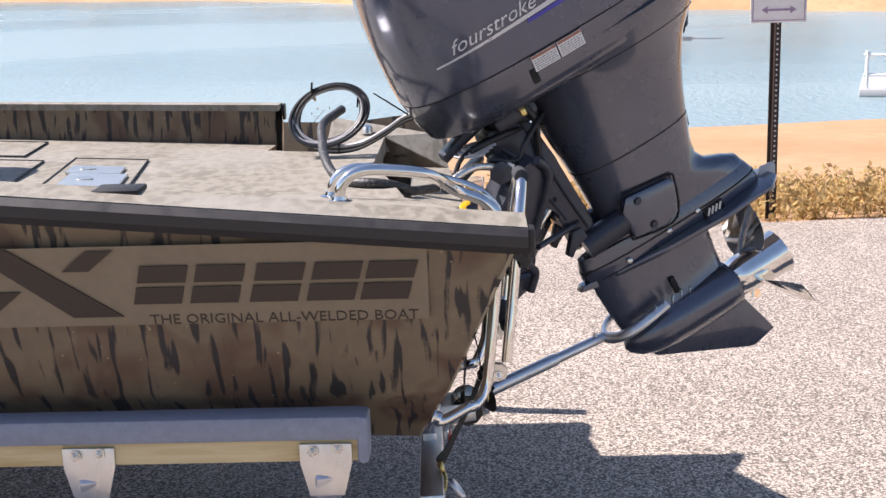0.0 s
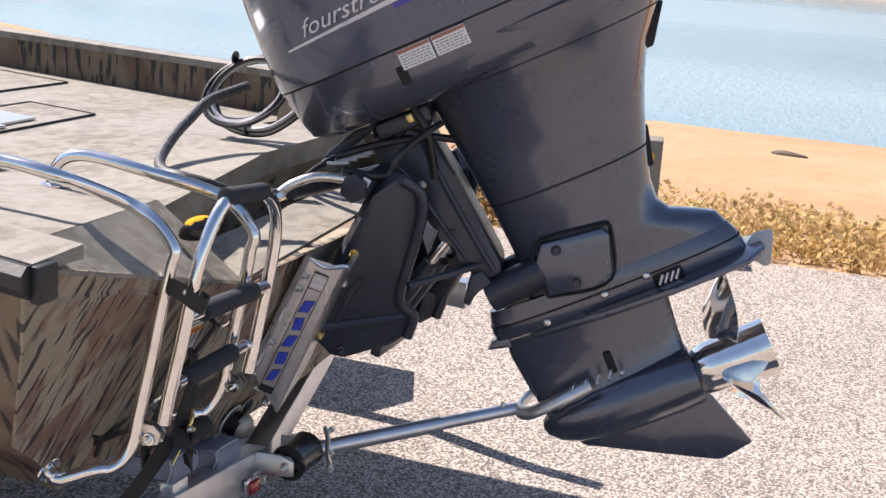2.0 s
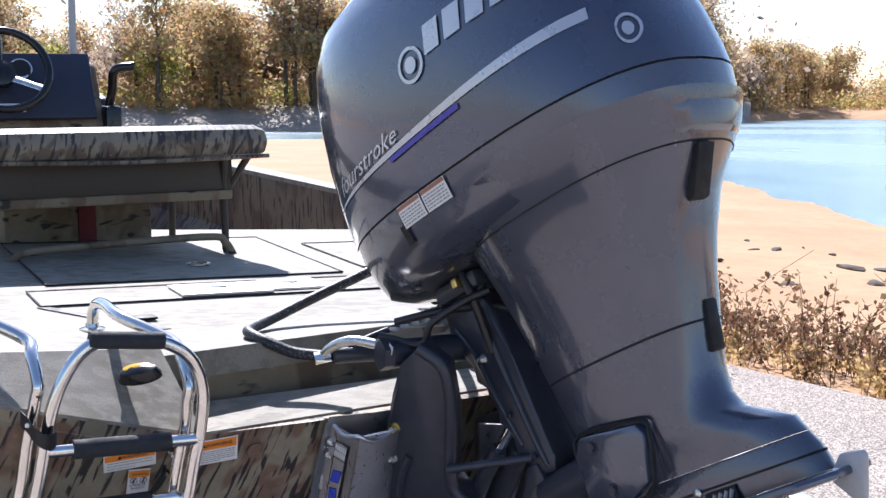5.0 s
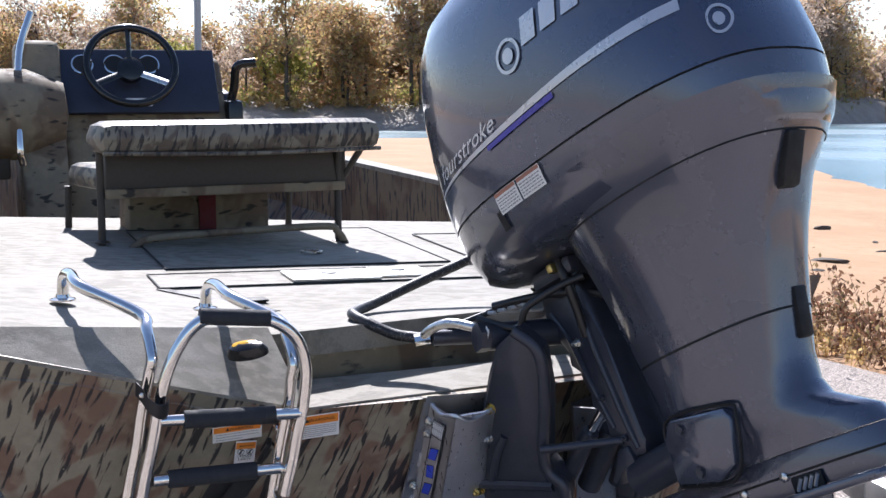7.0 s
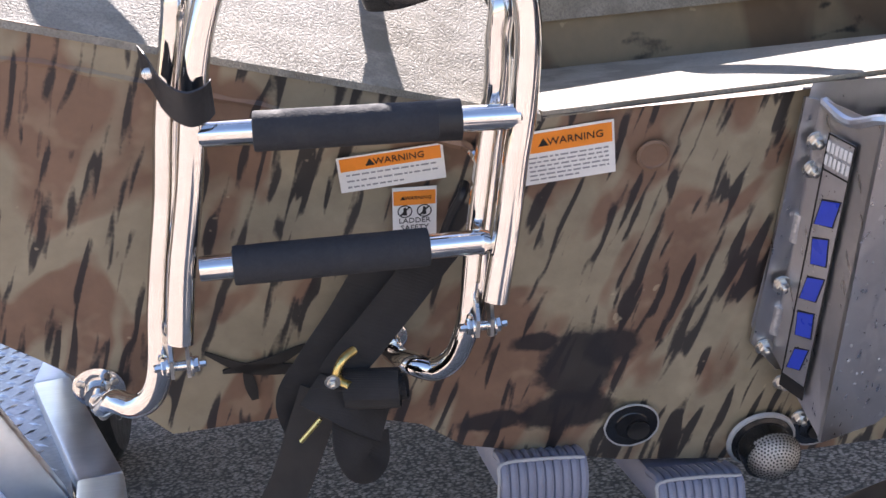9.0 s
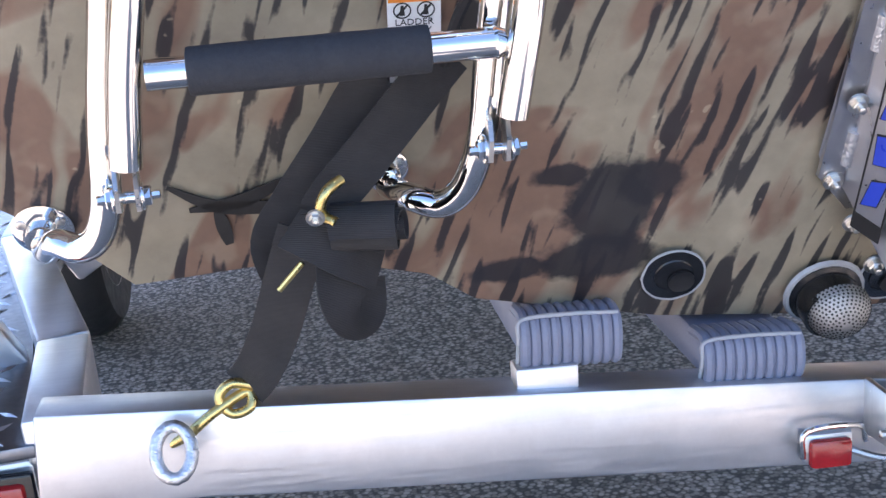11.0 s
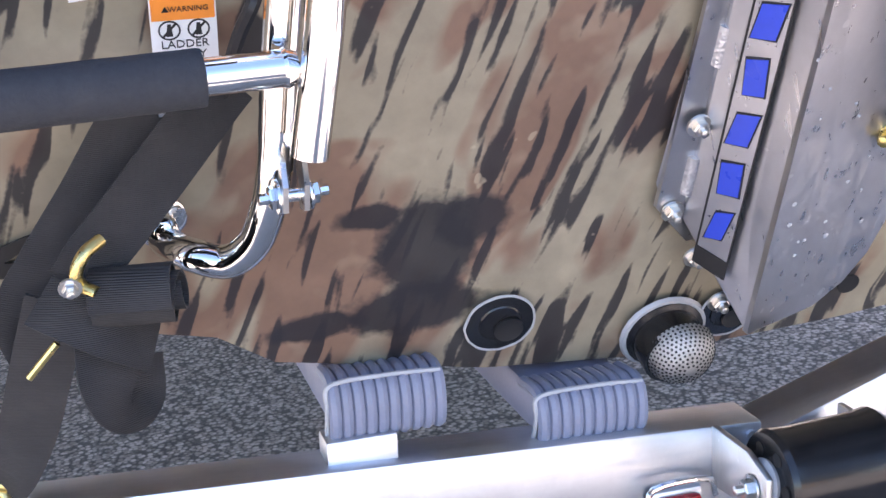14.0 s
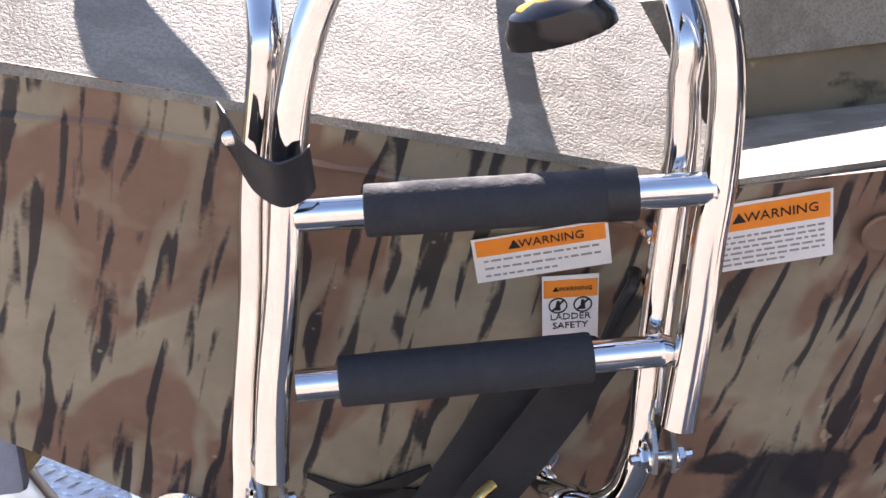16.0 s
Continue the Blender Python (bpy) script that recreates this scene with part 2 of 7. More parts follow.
def wood_mat():
    n = Nodes("pressure_treated_lumber")
    w = n.noise(n.coords((60, 3, 60)), 1.0, 4, 0.6, 0.8)
    k = n.noise(n.coords((6, 3, 6)), 2.0, 2)
    base = n.mix(n.ramp(w, [(0.35, 0.0), (0.65, 1.0)]), (0.50, 0.36, 0.17), (0.66, 0.53, 0.31))
    base = n.mix(n.ramp(k, [(0.64, 0.0), (0.72, 0.8)]), base, (0.22, 0.12, 0.06))
    n.bump(w, 0.3, 0.001)
    return n.done(base, 0.75)


M_WOOD = wood_mat()
M_WHITE = worn("white_sticker_vinyl", (0.78, 0.77, 0.75), 0.4, 0, 40, 0.08)
M_ORANGE = worn("orange_sticker_ink", (0.85, 0.27, 0.03), 0.4, 0, 40, 0.1)
M_RUST = worn("faded_red_sticker_ink", (0.34, 0.15, 0.10), 0.45, 0, 40, 0.15)
M_INK = worn("black_sticker_ink", (0.015, 0.014, 0.014), 0.5)
M_GREYINK = worn("grey_small_print", (0.3, 0.3, 0.31), 0.5)
M_DECAL = worn("dark_brown_hull_decal", (0.034, 0.023, 0.017), 0.5, 0, 20, 0.2)
M_SILVER = worn("silver_decal", (0.56, 0.57, 0.60), 0.3, 0.5, 25, 0.1)
M_BLUE = worn("blue_decal", (0.035, 0.07, 0.55), 0.3, 0, 25, 0.15)
M_BLUE2 = worn("violet_blue_decal", (0.06, 0.05, 0.35), 0.3, 0, 25, 0.1)
M_REDLENS = worn("red_lamp_lens", (0.35, 0.01, 0.012), 0.15, 0, 60, 0.25, 0.3, 0.001, Coat_Weight=0.6)
M_STRAPRED = worn("dark_red_webbing", (0.13, 0.014, 0.018), 0.7, 0, 50, 0.25)
M_AMBER = worn("amber_lens", (0.75, 0.42, 0.02), 0.2, 0, 60, 0.2)
M_BLACKPL = worn("glossy_black_plastic", (0.012, 0.012, 0.013), 0.22, 0, 40, 0.3)
M_GREYPL = worn("pale_grey_plastic", (0.42, 0.42, 0.43), 0.4, 0, 40, 0.15)
M_MESH = worn("perforated_stainless_screen", (0.62, 0.6, 0.56), 0.4, 1.0, 90, 0.35, 0.8, 0.002)
M_HOLE = worn("dark_recess", (0.01, 0.01, 0.011), 0.6)
M_POSTWOOD = worn("weathered_grey_timber", (0.22, 0.20, 0.16), 0.85, 0, 14, 0.35, 0.6, 0.004)
M_POSTSTEEL = worn("dark_brown_sign_post_steel", (0.045, 0.03, 0.026), 0.6, 0.4, 30, 0.4)
M_SIGN = worn("white_sign_face", (0.75, 0.72, 0.72), 0.4, 0, 20, 0.12)
M_MAUVE = worn("faded_purple_sign_ink", (0.35, 0.24, 0.36), 0.5)
M_DARKSEAT = worn("dark_brown_seat_panel", (0.05, 0.042, 0.034), 0.6, 0, 20, 0.3)
M_CONSOLE = worn("dark_blue_console_paint", (0.02, 0.024, 0.045), 0.45, 0, 20, 0.3)
M_BARK = worn("grey_brown_bark", (0.10, 0.078, 0.06), 0.95, 0, 12, 0.4, 0.6, 0.01)
M_DECALTAN = worn("tan_decal_ground", (0.205, 0.16, 0.108), 0.5, 0, 9, 0.25)
M_ALU3 = metal_brushed("satin_jack_plate_aluminium", (0.60, 0.60, 0.62), 0.34, (40, 40, 4), 0.35)
M_ROCKBANK = worn("grey_rocky_bank", (0.36, 0.32, 0.27), 0.95, 0, 0.5, 0.45, 0.5, 0.3)
M_TREAD = metal_brushed("weathered_tread_plate", (0.27, 0.28, 0.31), 0.40, (30, 30, 30), 0.2)

# ---- building helpers ----


def mesh_of(name, bm, mat, smooth=True):
    me = bpy.data.meshes.new(name)
    bmesh.ops.recalc_face_normals(bm, faces=bm.faces[:])
    if smooth:
        for f in bm.faces:
            f.smooth = True
        for e in bm.edges:
            e.smooth = len(e.link_faces) == 2 and e.calc_face_angle(0) < radians(38)
    bm.to_mesh(me)
    bm.free()
    for m in mat if isinstance(mat, (list, tuple)) else (mat,):
        me.materials.append(m)
    return me


def thing(name, label, category, at=None, group="", kind=""):
    ob = new(name)
    ob.empty_display_size = 0.05
    if at is not None:
        ob.matrix_world = at
    return tagged(ob, label, category, group, kind)


def part(name, bm, mat, parent, label="", at=None, smooth=True):
    ob = new(name, mesh_of(name, bm, mat, smooth))
    ob.parent = parent
    if at is not None:
        ob.matrix_local = at
    return tagged(ob, label)


def solo(name, bm, mat, label, category, group="", kind="", at=None, smooth=True):
    ob = new(name, mesh_of(name, bm, mat, smooth))
    if at is not None:
        ob.matrix_world = at
    return tagged(ob, label, category, group, kind)


def box(bm, lo, hi, bev=0.0, m=None, seg=2):
    vs = bmesh.ops.create_cube(bm, size=1)["verts"]
    for v in vs:
        v.co = Vector([l + (c + 0.5) * (h - l) for l, h, c in zip(lo, hi, v.co)])
    if bev:
        es = list({e for v in vs for e in v.link_edges})
        r = bmesh.ops.bevel(bm, geom=es, offset=bev, segments=seg, profile=0.5, affect="EDGES")
        vs = list({v for f in r["faces"] for v in f.verts} | {v for v in vs if v.is_valid})
    if m is not None:
        for v in vs:
            v.co = m @ v.co
    return bm


def boxed(lo, hi, bev=0.0, m=None):
    return box(bmesh.new(), lo, hi, bev, m)


def smooth_path(pts, n=6):
    """Catmull-Rom through the points."""
    p = [Vector(q) for q in pts]
    p = [p[0] * 2 - p[1]] + p + [p[-1] * 2 - p[-2]]
    out = []
    for i in range(1, len(p) - 2):
        for k in range(n):
            t = k / n
            out.append(0.5 * (2 * p[i] + (p[i + 1] - p[i - 1]) * t + (2 * p[i - 1] - 5 * p[i] + 4 * p[i + 1] - p[i + 2]) * t * t + (3 * p[i] - p[i - 1] - 3 * p[i + 1] + p[i + 2]) * t ** 3))
    return out + [p[-2]]


def tube(bm, pts, r, seg=12, caps=True, flat=1.0):
    """Sweeps a circle (flattened by flat) along the points."""
    pts = [Vector(p) for p in pts]
    rs = r if isinstance(r, (list, tuple)) else [r] * len(pts)
    t0 = (pts[1] - pts[0]).normalized()
    nrm = t0.orthogonal().normalized()
    rings = []
    for i, p in enumerate(pts):
        t = (pts[min(i + 1, len(pts) - 1)] - pts[max(i - 1, 0)]).normalized()
        nrm = (nrm - t * nrm.dot(t)).normalized()
        b = t.cross(nrm)
        rings.append([bm.verts.new(p + rs[i] * (math.cos(a) * nrm + math.sin(a) * b * flat)) for a in (2 * math.pi * k / seg for k in range(seg))])
    skin(bm, rings, caps)
    return bm


def skin(bm, rings, caps=True, closed=True):
    n = len(rings[0])
    for a, b in zip(rings, rings[1:]):
        for k in range(n if closed else n - 1):
            bm.faces.new((a[k], a[(k + 1) % n], b[(k + 1) % n], b[k]))
    if caps and closed:
        bm.faces.new(rings[0][::-1])
        bm.faces.new(rings[-1])


def rod(a, b, r, seg=12, bm=None):
    return tube(bm or bmesh.new(), [a, b], r, seg)


def lathe(prof, m=None, seg=20, bm=None):
    """Turns (radius, height) pairs round z."""
    bm = bm or bmesh.new()
    rings = [[bm.verts.new(Vector((r * math.cos(2 * math.pi * k / seg), r * math.sin(2 * math.pi * k / seg), h))) for k in range(seg)] for r, h in ((max(r, 1e-4), h) for r, h in prof)]
    if m is not None:
        for ring in rings:
            for v in ring:
                v.co = m @ v.co
    skin(bm, rings)
    return bm


def prism(poly, lo, hi, m=None, bev=0.0, bm=None):
    """A polygon in local x, y raised from z lo to hi."""
    bm = bm or bmesh.new()
    a = [bm.verts.new((x, y, lo)) for x, y in poly]
    b = [bm.verts.new((x, y, hi)) for x, y in poly]
    skin(bm, [a, b])
    vs = a + b
    if bev:
        es = [e for e in {e for v in vs for e in v.link_edges} if e.is_valid]
        r = bmesh.ops.bevel(bm, geom=es, offset=bev, segments=2, profile=0.5, affect="EDGES")
        vs = list({v for f in r["faces"] for v in f.verts} | {v for v in vs if v.is_valid})
    if m is not None:
        for v in vs:
            v.co = m @ v.co
    return bm


def side_on(x=0.0):
    """Local x, y, z to world y, z, x: for polygons drawn in a side view."""
    return Matrix(((0, 0, 1, x), (1, 0, 0, 0), (0, 1, 0, 0), (0, 0, 0, 1)))


def between(a, b, turn=0.0):
    """A frame at a whose z runs to b."""
    d = (Vector(b) - Vector(a)).normalized()
    return Matrix.Translation(a) @ d.to_track_quat("Z", "Y").to_matrix().to_4x4() @ Matrix.Rotation(turn, 4, "Z")


def ellipse_ring(bm, u, a0, a1, hw, n=28, power=2.6, bow=0.0):
    """A superellipse in the plane z = u from x = a0 to a1, half width hw."""
    c, h = (a0 + a1) / 2, (a1 - a0) / 2
    out = []
    for k in range(n):
        t = 2 * math.pi * k / n
        ct, st = math.cos(t), math.sin(t)
        out.append(bm.verts.new((c + h * math.copysign(abs(ct) ** (2 / power), ct), hw * math.copysign(abs(st) ** (2 / power), st), u + bow * ct)))
    return out


def loft(rows, n=28, power=2.6, bow=0.0):
    bm = bmesh.new()
    skin(bm, [ellipse_ring(bm, *row, n=n, power=power, bow=bow) for row in rows])
    return bm


def words(text, size, m, mat, parent, name="lettering", depth=0.0004, slant=0.0, wide=1.0):
    """Raised lettering with the built-in font, centred at the frame m."""
    cu = bpy.data.curves.new(name, "FONT")
    cu.body, cu.size, cu.align_x, cu.align_y, cu.extrude, cu.shear, cu.resolution_u = text, size, "CENTER", "CENTER", depth, slant, 2
    tmp = bpy.data.objects.new(name, cu)
    scene.collection.objects.link(tmp)
    me = bpy.data.meshes.new_from_object(tmp.evaluated_get(bpy.context.evaluated_depsgraph_get()))
    bpy.data.objects.remove(tmp)
    me.transform(m @ Matrix.Diagonal((wide, 1, 1, 1)))
    me.materials.clear()
    me.materials.append(mat)
    ob = new(name, me)
    ob.parent = parent
    return ob


def bolt(a, d, r=0.008, h=0.007, bm=None):
    """A hexagon head with a washer at a, pointing along d."""
    bm = bm or bmesh.new()
    m = between(a, Vector(a) + Vector(d))
    lathe([(r * 1.45, 0), (r * 1.45, 0.0015), (r * 1.4, 0.002)], m, 14, bm)
    lathe([(r, 0.002), (r, h), (r * 0.85, h + 0.001)], m, 6, bm)
    lathe([(r * 0.5, h), (r * 0.5, h + r * 0.9), (r * 0.35, h + r)], m, 8, bm)
    return bm


# the raked transom plane: x across, z up, off towards the stern
RAKE = Vector((0, -0.392, 0.920))
SIGHT = Vector((-0.775, -0.79, 0.885))
SKEW, SKEW_AT = 0.15, 1.30  # lie of the laid-out stern


def spread(x, z, off, skew, at):
    """Lays a point of the square plan on a plane turned by skew about x = -at; also its growth."""
    p = Vector((x, 0.2155 - 0.25 * z - 0.9701 * off, z - 0.2425 * off))
    n = Vector((-skew, 1, 0.25))
    d = 0.2155 + skew * at - off * 1.0308
    k = (d - n.dot(SIGHT)) / n.dot(p - SIGHT)
    q = SIGHT + (p - SIGHT) * k
    f = min(1.0, max(0.0, (0.1 - x) / 0.5))
    q = p.lerp(q, f)
    q.y = d + skew * q.x - 0.25 * q.z
    return q, 1 + (k - 1) * f


# the laid-out stern is turned and drawn in as one before it is set on the transom plane
FROM, TO, DRAWN = Vector((-0.757, -0.782, 0.881)), Vector((-0.688, -0.680, 0.911)), 0.886
TURN = Matrix(((0.9984, -0.03156, 0.04687), (0.02927, 0.99838, 0.04869), (-0.04833, -0.04724, 0.99771)))
STERN = Matrix.Translation(TO) @ (TURN * DRAWN).to_4x4() @ Matrix.Translation(-FROM)
PLANE, AFT = Vector((0.018, 1, 0.426)), 0.4118
OUT = -PLANE.normalized()


def transom_y(x, z, off=0.0):
    return AFT - 0.018 * x - 0.426 * z - off * PLANE.length


def onto(q, off=0.0):
    """Sets a laid-out point on the transom plane, or off it towards the stern."""
    v = TURN @ (q - FROM)
    return TO + v * ((AFT - off * PLANE.length - PLANE.dot(TO)) / PLANE.dot(v))


def on_transom(x, z, off=0.0):
    q = spread(x, z, off, SKEW, SKEW_AT)[0]
    w = min(1.0, max(0.0, (q.x + 1.17) / 0.17)) * min(1.0, max(0.0, (0.1 - x) / 0.5))
    q = q.lerp(onto(q, off), w)
    q.y = transom_y(q.x, q.z, off) + 0.5 * max(0.0, x - 0.3)  # swept forward to starboard
    return q


def upon(p):
    """Axes lying on the transom at p."""
    ax = RAKE.cross(OUT)
    return Matrix(((ax.x, RAKE.x, OUT.x, p.x), (ax.y, RAKE.y, OUT.y, p.y), (ax.z, RAKE.z, OUT.z, p.z), (0, 0, 0, 1)))


def transom_frame(x, z, off=0.0, turn=0.0):
    k = spread(x, z, off, SKEW, SKEW_AT)[1]
    return upon(on_transom(x, z, off)) @ Matrix.Rotation(radians(turn), 4, "Z") @ Matrix.Scale(k * DRAWN, 4)


def rect(w, h, t=0.0006, bev=0.0):
    return prism([(-w / 2, -h / 2), (w / 2, -h / 2), (w / 2, h / 2), (-w / 2, h / 2)], 0, t, bev=bev)


def plate_frame(x, z, off=0.0):
    """A frame lying on the transom at a laid-out x, z."""
    return upon(onto(Vector((x, 0.2155 + SKEW * (SKEW_AT + x) - 0.25 * z, z)), off))


# ---- ground, beach, water, far shore ----


def sheet(xs, ys, height, mat, name, label, category):
    bm = bmesh.new()
    grid = [[bm.verts.new((x, y, height(x, y))) for y in ys] for x in xs]
    for a, b in zip(grid, grid[1:]):
        for k in range(len(ys) - 1):
            bm.faces.new((a[k], b[k], b[k + 1], a[k + 1]))
    return solo(name, bm, mat, label, category, kind="structure")


def pave_edge(y):
    """The pavement's edge runs a little askew to the boat."""
    return 3.82 - 0.085 * max(-8.0, min(8.0, y))



def shore_z(x, y):
    """Lie of the land: level pavement, then a slope of sand to the water and under it."""
    end = 0.06 * max(0.0, y - 80)
    if x <= pave_edge(y):
        return max(-3.0, -0.02 - end)
    d = x - pave_edge(y)
    fall = 0.074 * 8.2 / (8.2 + 0.45 * max(0.0, y - 8))
    return max(-3.0, -0.02 - fall * d - end + 0.03 * noise.noise((x * 0.35, y * 0.35, 0)) * min(1, d) + 0.012 * noise.noise((x * 1.7, y * 1.7, 3)) * min(1, d))


xs = [-400, -60, -20, 0, 3.0, 3.92] + [4.1 + 0.35 * i for i in range(44)] + [21, 23, 26, 30, 36, 44, 60, 400]
ys = [-400, -100, -50] + [-24 + 0.9 * i for i in range(62)] + [36, 42, 50, 60, 70, 80, 86, 92, 100, 130, 400]
sheet(xs, ys, shore_z, M_SAND, "ground", "orange sandy lake shore sloping down to the water", "ground")

bm = bmesh.new()
rows = []
for i in range(72):
    y = -30 + 0.9 * i
    edge = pave_edge(y) + 0.035 * noise.noise((0, y * 1.3, 5)) + 0.02 * noise.noise((0, y * 6, 1))
    rows.append([bm.verts.new(p) for p in ((-60, y, 0), (0, y, 0), (edge - 0.05, y, 0), (edge, y, -0.012), (edge + 0.02, y, -0.05))])
for a, b in zip(rows, rows[1:]):
    for k in range(4):
        bm.faces.new((a[k], a[k + 1], b[k + 1], b[k]))
solo("pavement", bm, M_ASPHALT, "worn pale chip-seal boat ramp parking pavement", "pavement", kind="structure")

WATER_Z = -0.72
bm = bmesh.new()
vs = [bm.verts.new(p) for p in ((-600, -600, WATER_Z), (900, -600, WATER_Z), (900, 900, WATER_Z), (-600, 900, WATER_Z))]
bm.faces.new(vs)
solo("water", bm, M_WATER, "calm pale blue lake water with small ripples", "water", kind="structure")


def leaf_mat(name, cols, rough=0.8):
    n = Nodes(name)
    isl = n.add("ShaderNodeNewGeometry").outputs["Random Per Island"]
    base = n.ramp(isl, [(i / (len(cols) - 1), c) for i, c in enumerate(cols)])
    m = n.done(base, rough)
    thin = n.add("ShaderNodeBsdfTranslucent", Color=base)
    both = n.t.nodes.new("ShaderNodeMixShader")
    both.inputs[0].default_value = 0.62
    n.t.links.new(n.bsdf.outputs[0], both.inputs[1])
    n.t.links.new(thin.outputs[0], both.inputs[2])
    n.t.links.new(both.outputs[0], n.t.nodes["Material Output"].inputs[0])
    return m


M_AUTUMN = leaf_mat("autumn_woodland_leaves", [(0.325, 0.25, 0.188), (0.45, 0.288, 0.15), (0.55, 0.413, 0.163), (0.45, 0.3, 0.188), (0.375, 0.362, 0.15), (0.6, 0.3, 0.175)])
M_AUTUMN2 = leaf_mat("bare_grey_brown_wood", [(0.425, 0.35, 0.288), (0.5, 0.4, 0.312), (0.375, 0.288, 0.237), (0.55, 0.413, 0.275)])
M_GREENISH = leaf_mat("yellow_green_leaves", [(0.30, 0.31, 0.09), (0.40, 0.38, 0.11), (0.24, 0.26, 0.08), (0.48, 0.40, 0.12)])
M_DRYGRASS = leaf_mat("dry_straw_grass", [(0.58, 0.43, 0.19), (0.60, 0.45, 0.20), (0.42, 0.27, 0.11), (0.55, 0.42, 0.22)])
M_REDWEED = leaf_mat("dry_reddish_weeds", [(0.16, 0.075, 0.045), (0.22, 0.12, 0.07), (0.12, 0.07, 0.05), (0.28, 0.18, 0.10), (0.20, 0.16, 0.07)])


def leaf(bm, p, size, rng, up=0.3):
    n = Vector((rng.gauss(0, 1), rng.gauss(0, 1), rng.gauss(0, 1) + up)).normalized()
    a = n.orthogonal().normalized()
    a.rotate(Matrix.Rotation(rng.random() * 6.28, 3, n))
    b = n.cross(a)
    w = size * rng.uniform(0.35, 0.6)
    p = Vector(p)
    bm.faces.new([bm.verts.new(p + q) for q in (-a * size * 0.5, b * w * 0.5 + a * size * 0.05, a * size * 0.5, -b * w * 0.5 + a * size * 0.05)])


def raw_leaves(pts, sizes, seed, flat=0.0):
    """Many small leaves as one mesh, quickly."""
    rs = np.random.RandomState(seed)
    n = len(pts)
    nrm = rs.normal(size=(n, 3))
    nrm[:, 2] += flat
    nrm /= np.linalg.norm(nrm, axis=1)[:, None]
    a = np.cross(nrm, rs.normal(size=(n, 3)))
    a /= np.linalg.norm(a, axis=1)[:, None]
    b = np.cross(nrm, a)
    s = np.asarray(sizes)[:, None]
    w = s * rs.uniform(0.4, 0.7, (n, 1))
    co = np.stack([pts - a * s * 0.5, pts + b * w * 0.5, pts + a * s * 0.5, pts - b * w * 0.5], 1).reshape(-1, 3)
    return co


def leaf_mesh(name, co, mat):
    me = bpy.data.meshes.new(name)
    n = len(co) // 4
    me.from_pydata([tuple(c) for c in co], [], [(4 * i, 4 * i + 1, 4 * i + 2, 4 * i + 3) for i in range(n)])
    me.materials.append(mat)
    return me


def make_tree(seed, height, spread, mat, leaves, leafsize, bare=0.3):
    """A trunk with limbs and a broken crown of small leaves, as a thing."""
    rng = random.Random(seed)
    tree = thing("tree", "bare autumn tree with thin brown leaves on the far bank", "tree", group="trees on the far bank")
    bm = bmesh.new()
    lean = Vector((rng.uniform(-0.08, 0.08), rng.uniform(-0.08, 0.08), 0))
    top = height * 0.92
    trunk = [lean * z + Vector((0.02 * height * noise.noise((seed, z, 0)), 0.02 * height * noise.noise((z, seed, 7)), z)) for z in (0, top * 0.25, top * 0.5, top * 0.75, top)]
    tube(bm, trunk, [height * r for r in (0.022, 0.018, 0.013, 0.008, 0.002)], 7)
    tips = []
    for i in range(13):
        f = rng.uniform(0.28, 0.95)
        base = trunk[0].lerp(trunk[-1], f)
        ang = rng.random() * 6.28
        ln = spread * rng.uniform(0.5, 1.0) * (1.15 - 0.6 * f)
        mid = base + Vector((math.cos(ang) * ln * 0.5, math.sin(ang) * ln * 0.5, ln * 0.35))
        end = base + Vector((math.cos(ang) * ln, math.sin(ang) * ln, ln * rng.uniform(0.5, 1.0)))
        tube(bm, [base, mid, end], [height * 0.007, height * 0.004, height * 0.001], 5)
        tips += [mid.lerp(end, 0.3), end, mid.lerp(end, 0.7)]
        for k in range(3):
            e2 = mid.lerp(end, rng.random()) + Vector((rng.gauss(0, 1), rng.gauss(0, 1), abs(rng.gauss(0, 1)))) * ln * 0.3
            tube(bm, [mid.lerp(end, 0.2 + 0.2 * k), e2], [height * 0.003, height * 0.0008], 4)
            tips.append(e2)
    part("trunk", bm, M_BARK, tree, "grey-brown trunk with bare limbs")
    rs = np.random.RandomState(seed)
    t = np.array([tuple(p) for p in tips])
    pick = t[rs.randint(len(t), size=leaves)]
    pts = pick + rs.normal(size=(leaves, 3)) * spread * np.array([0.17, 0.17, 0.15])
    me = leaf_mesh("crown", raw_leaves(pts, leafsize * rs.uniform(0.6, 1.4, leaves), seed), mat)
    ob = new("crown", me)
    ob.parent = tree
    return tree


# the far bank across the water: low orange sand to starboard, a steep rocky shore ahead
def bank(name, pts, width, profile, mat, label):
    bm = bmesh.new()
    rows = []
    for i, (x, y) in enumerate(pts):
        d = Vector((x, y, 0)).normalized()
        row = []
        for k, (f, z) in enumerate(profile):
            p = Vector((x, y, 0)) + d * width * f * (1 + 0.25 * noise.noise((x * 0.11, y * 0.11, k)))
            row.append(bm.verts.new((p.x, p.y, WATER_Z + z * (1 + 0.3 * noise.noise((x * 0.07, y * 0.07, k))))))
        rows.append(row)
    for a, b in zip(rows, rows[1:]):
        for k in range(len(profile) - 1):
            bm.faces.new((a[k], a[k + 1], b[k + 1], b[k]))
    return solo(name, bm, mat, label, "bank", kind="structure")


def far_ring(deg, dist):
    return (dist * math.cos(radians(deg)), dist * math.sin(radians(deg)))


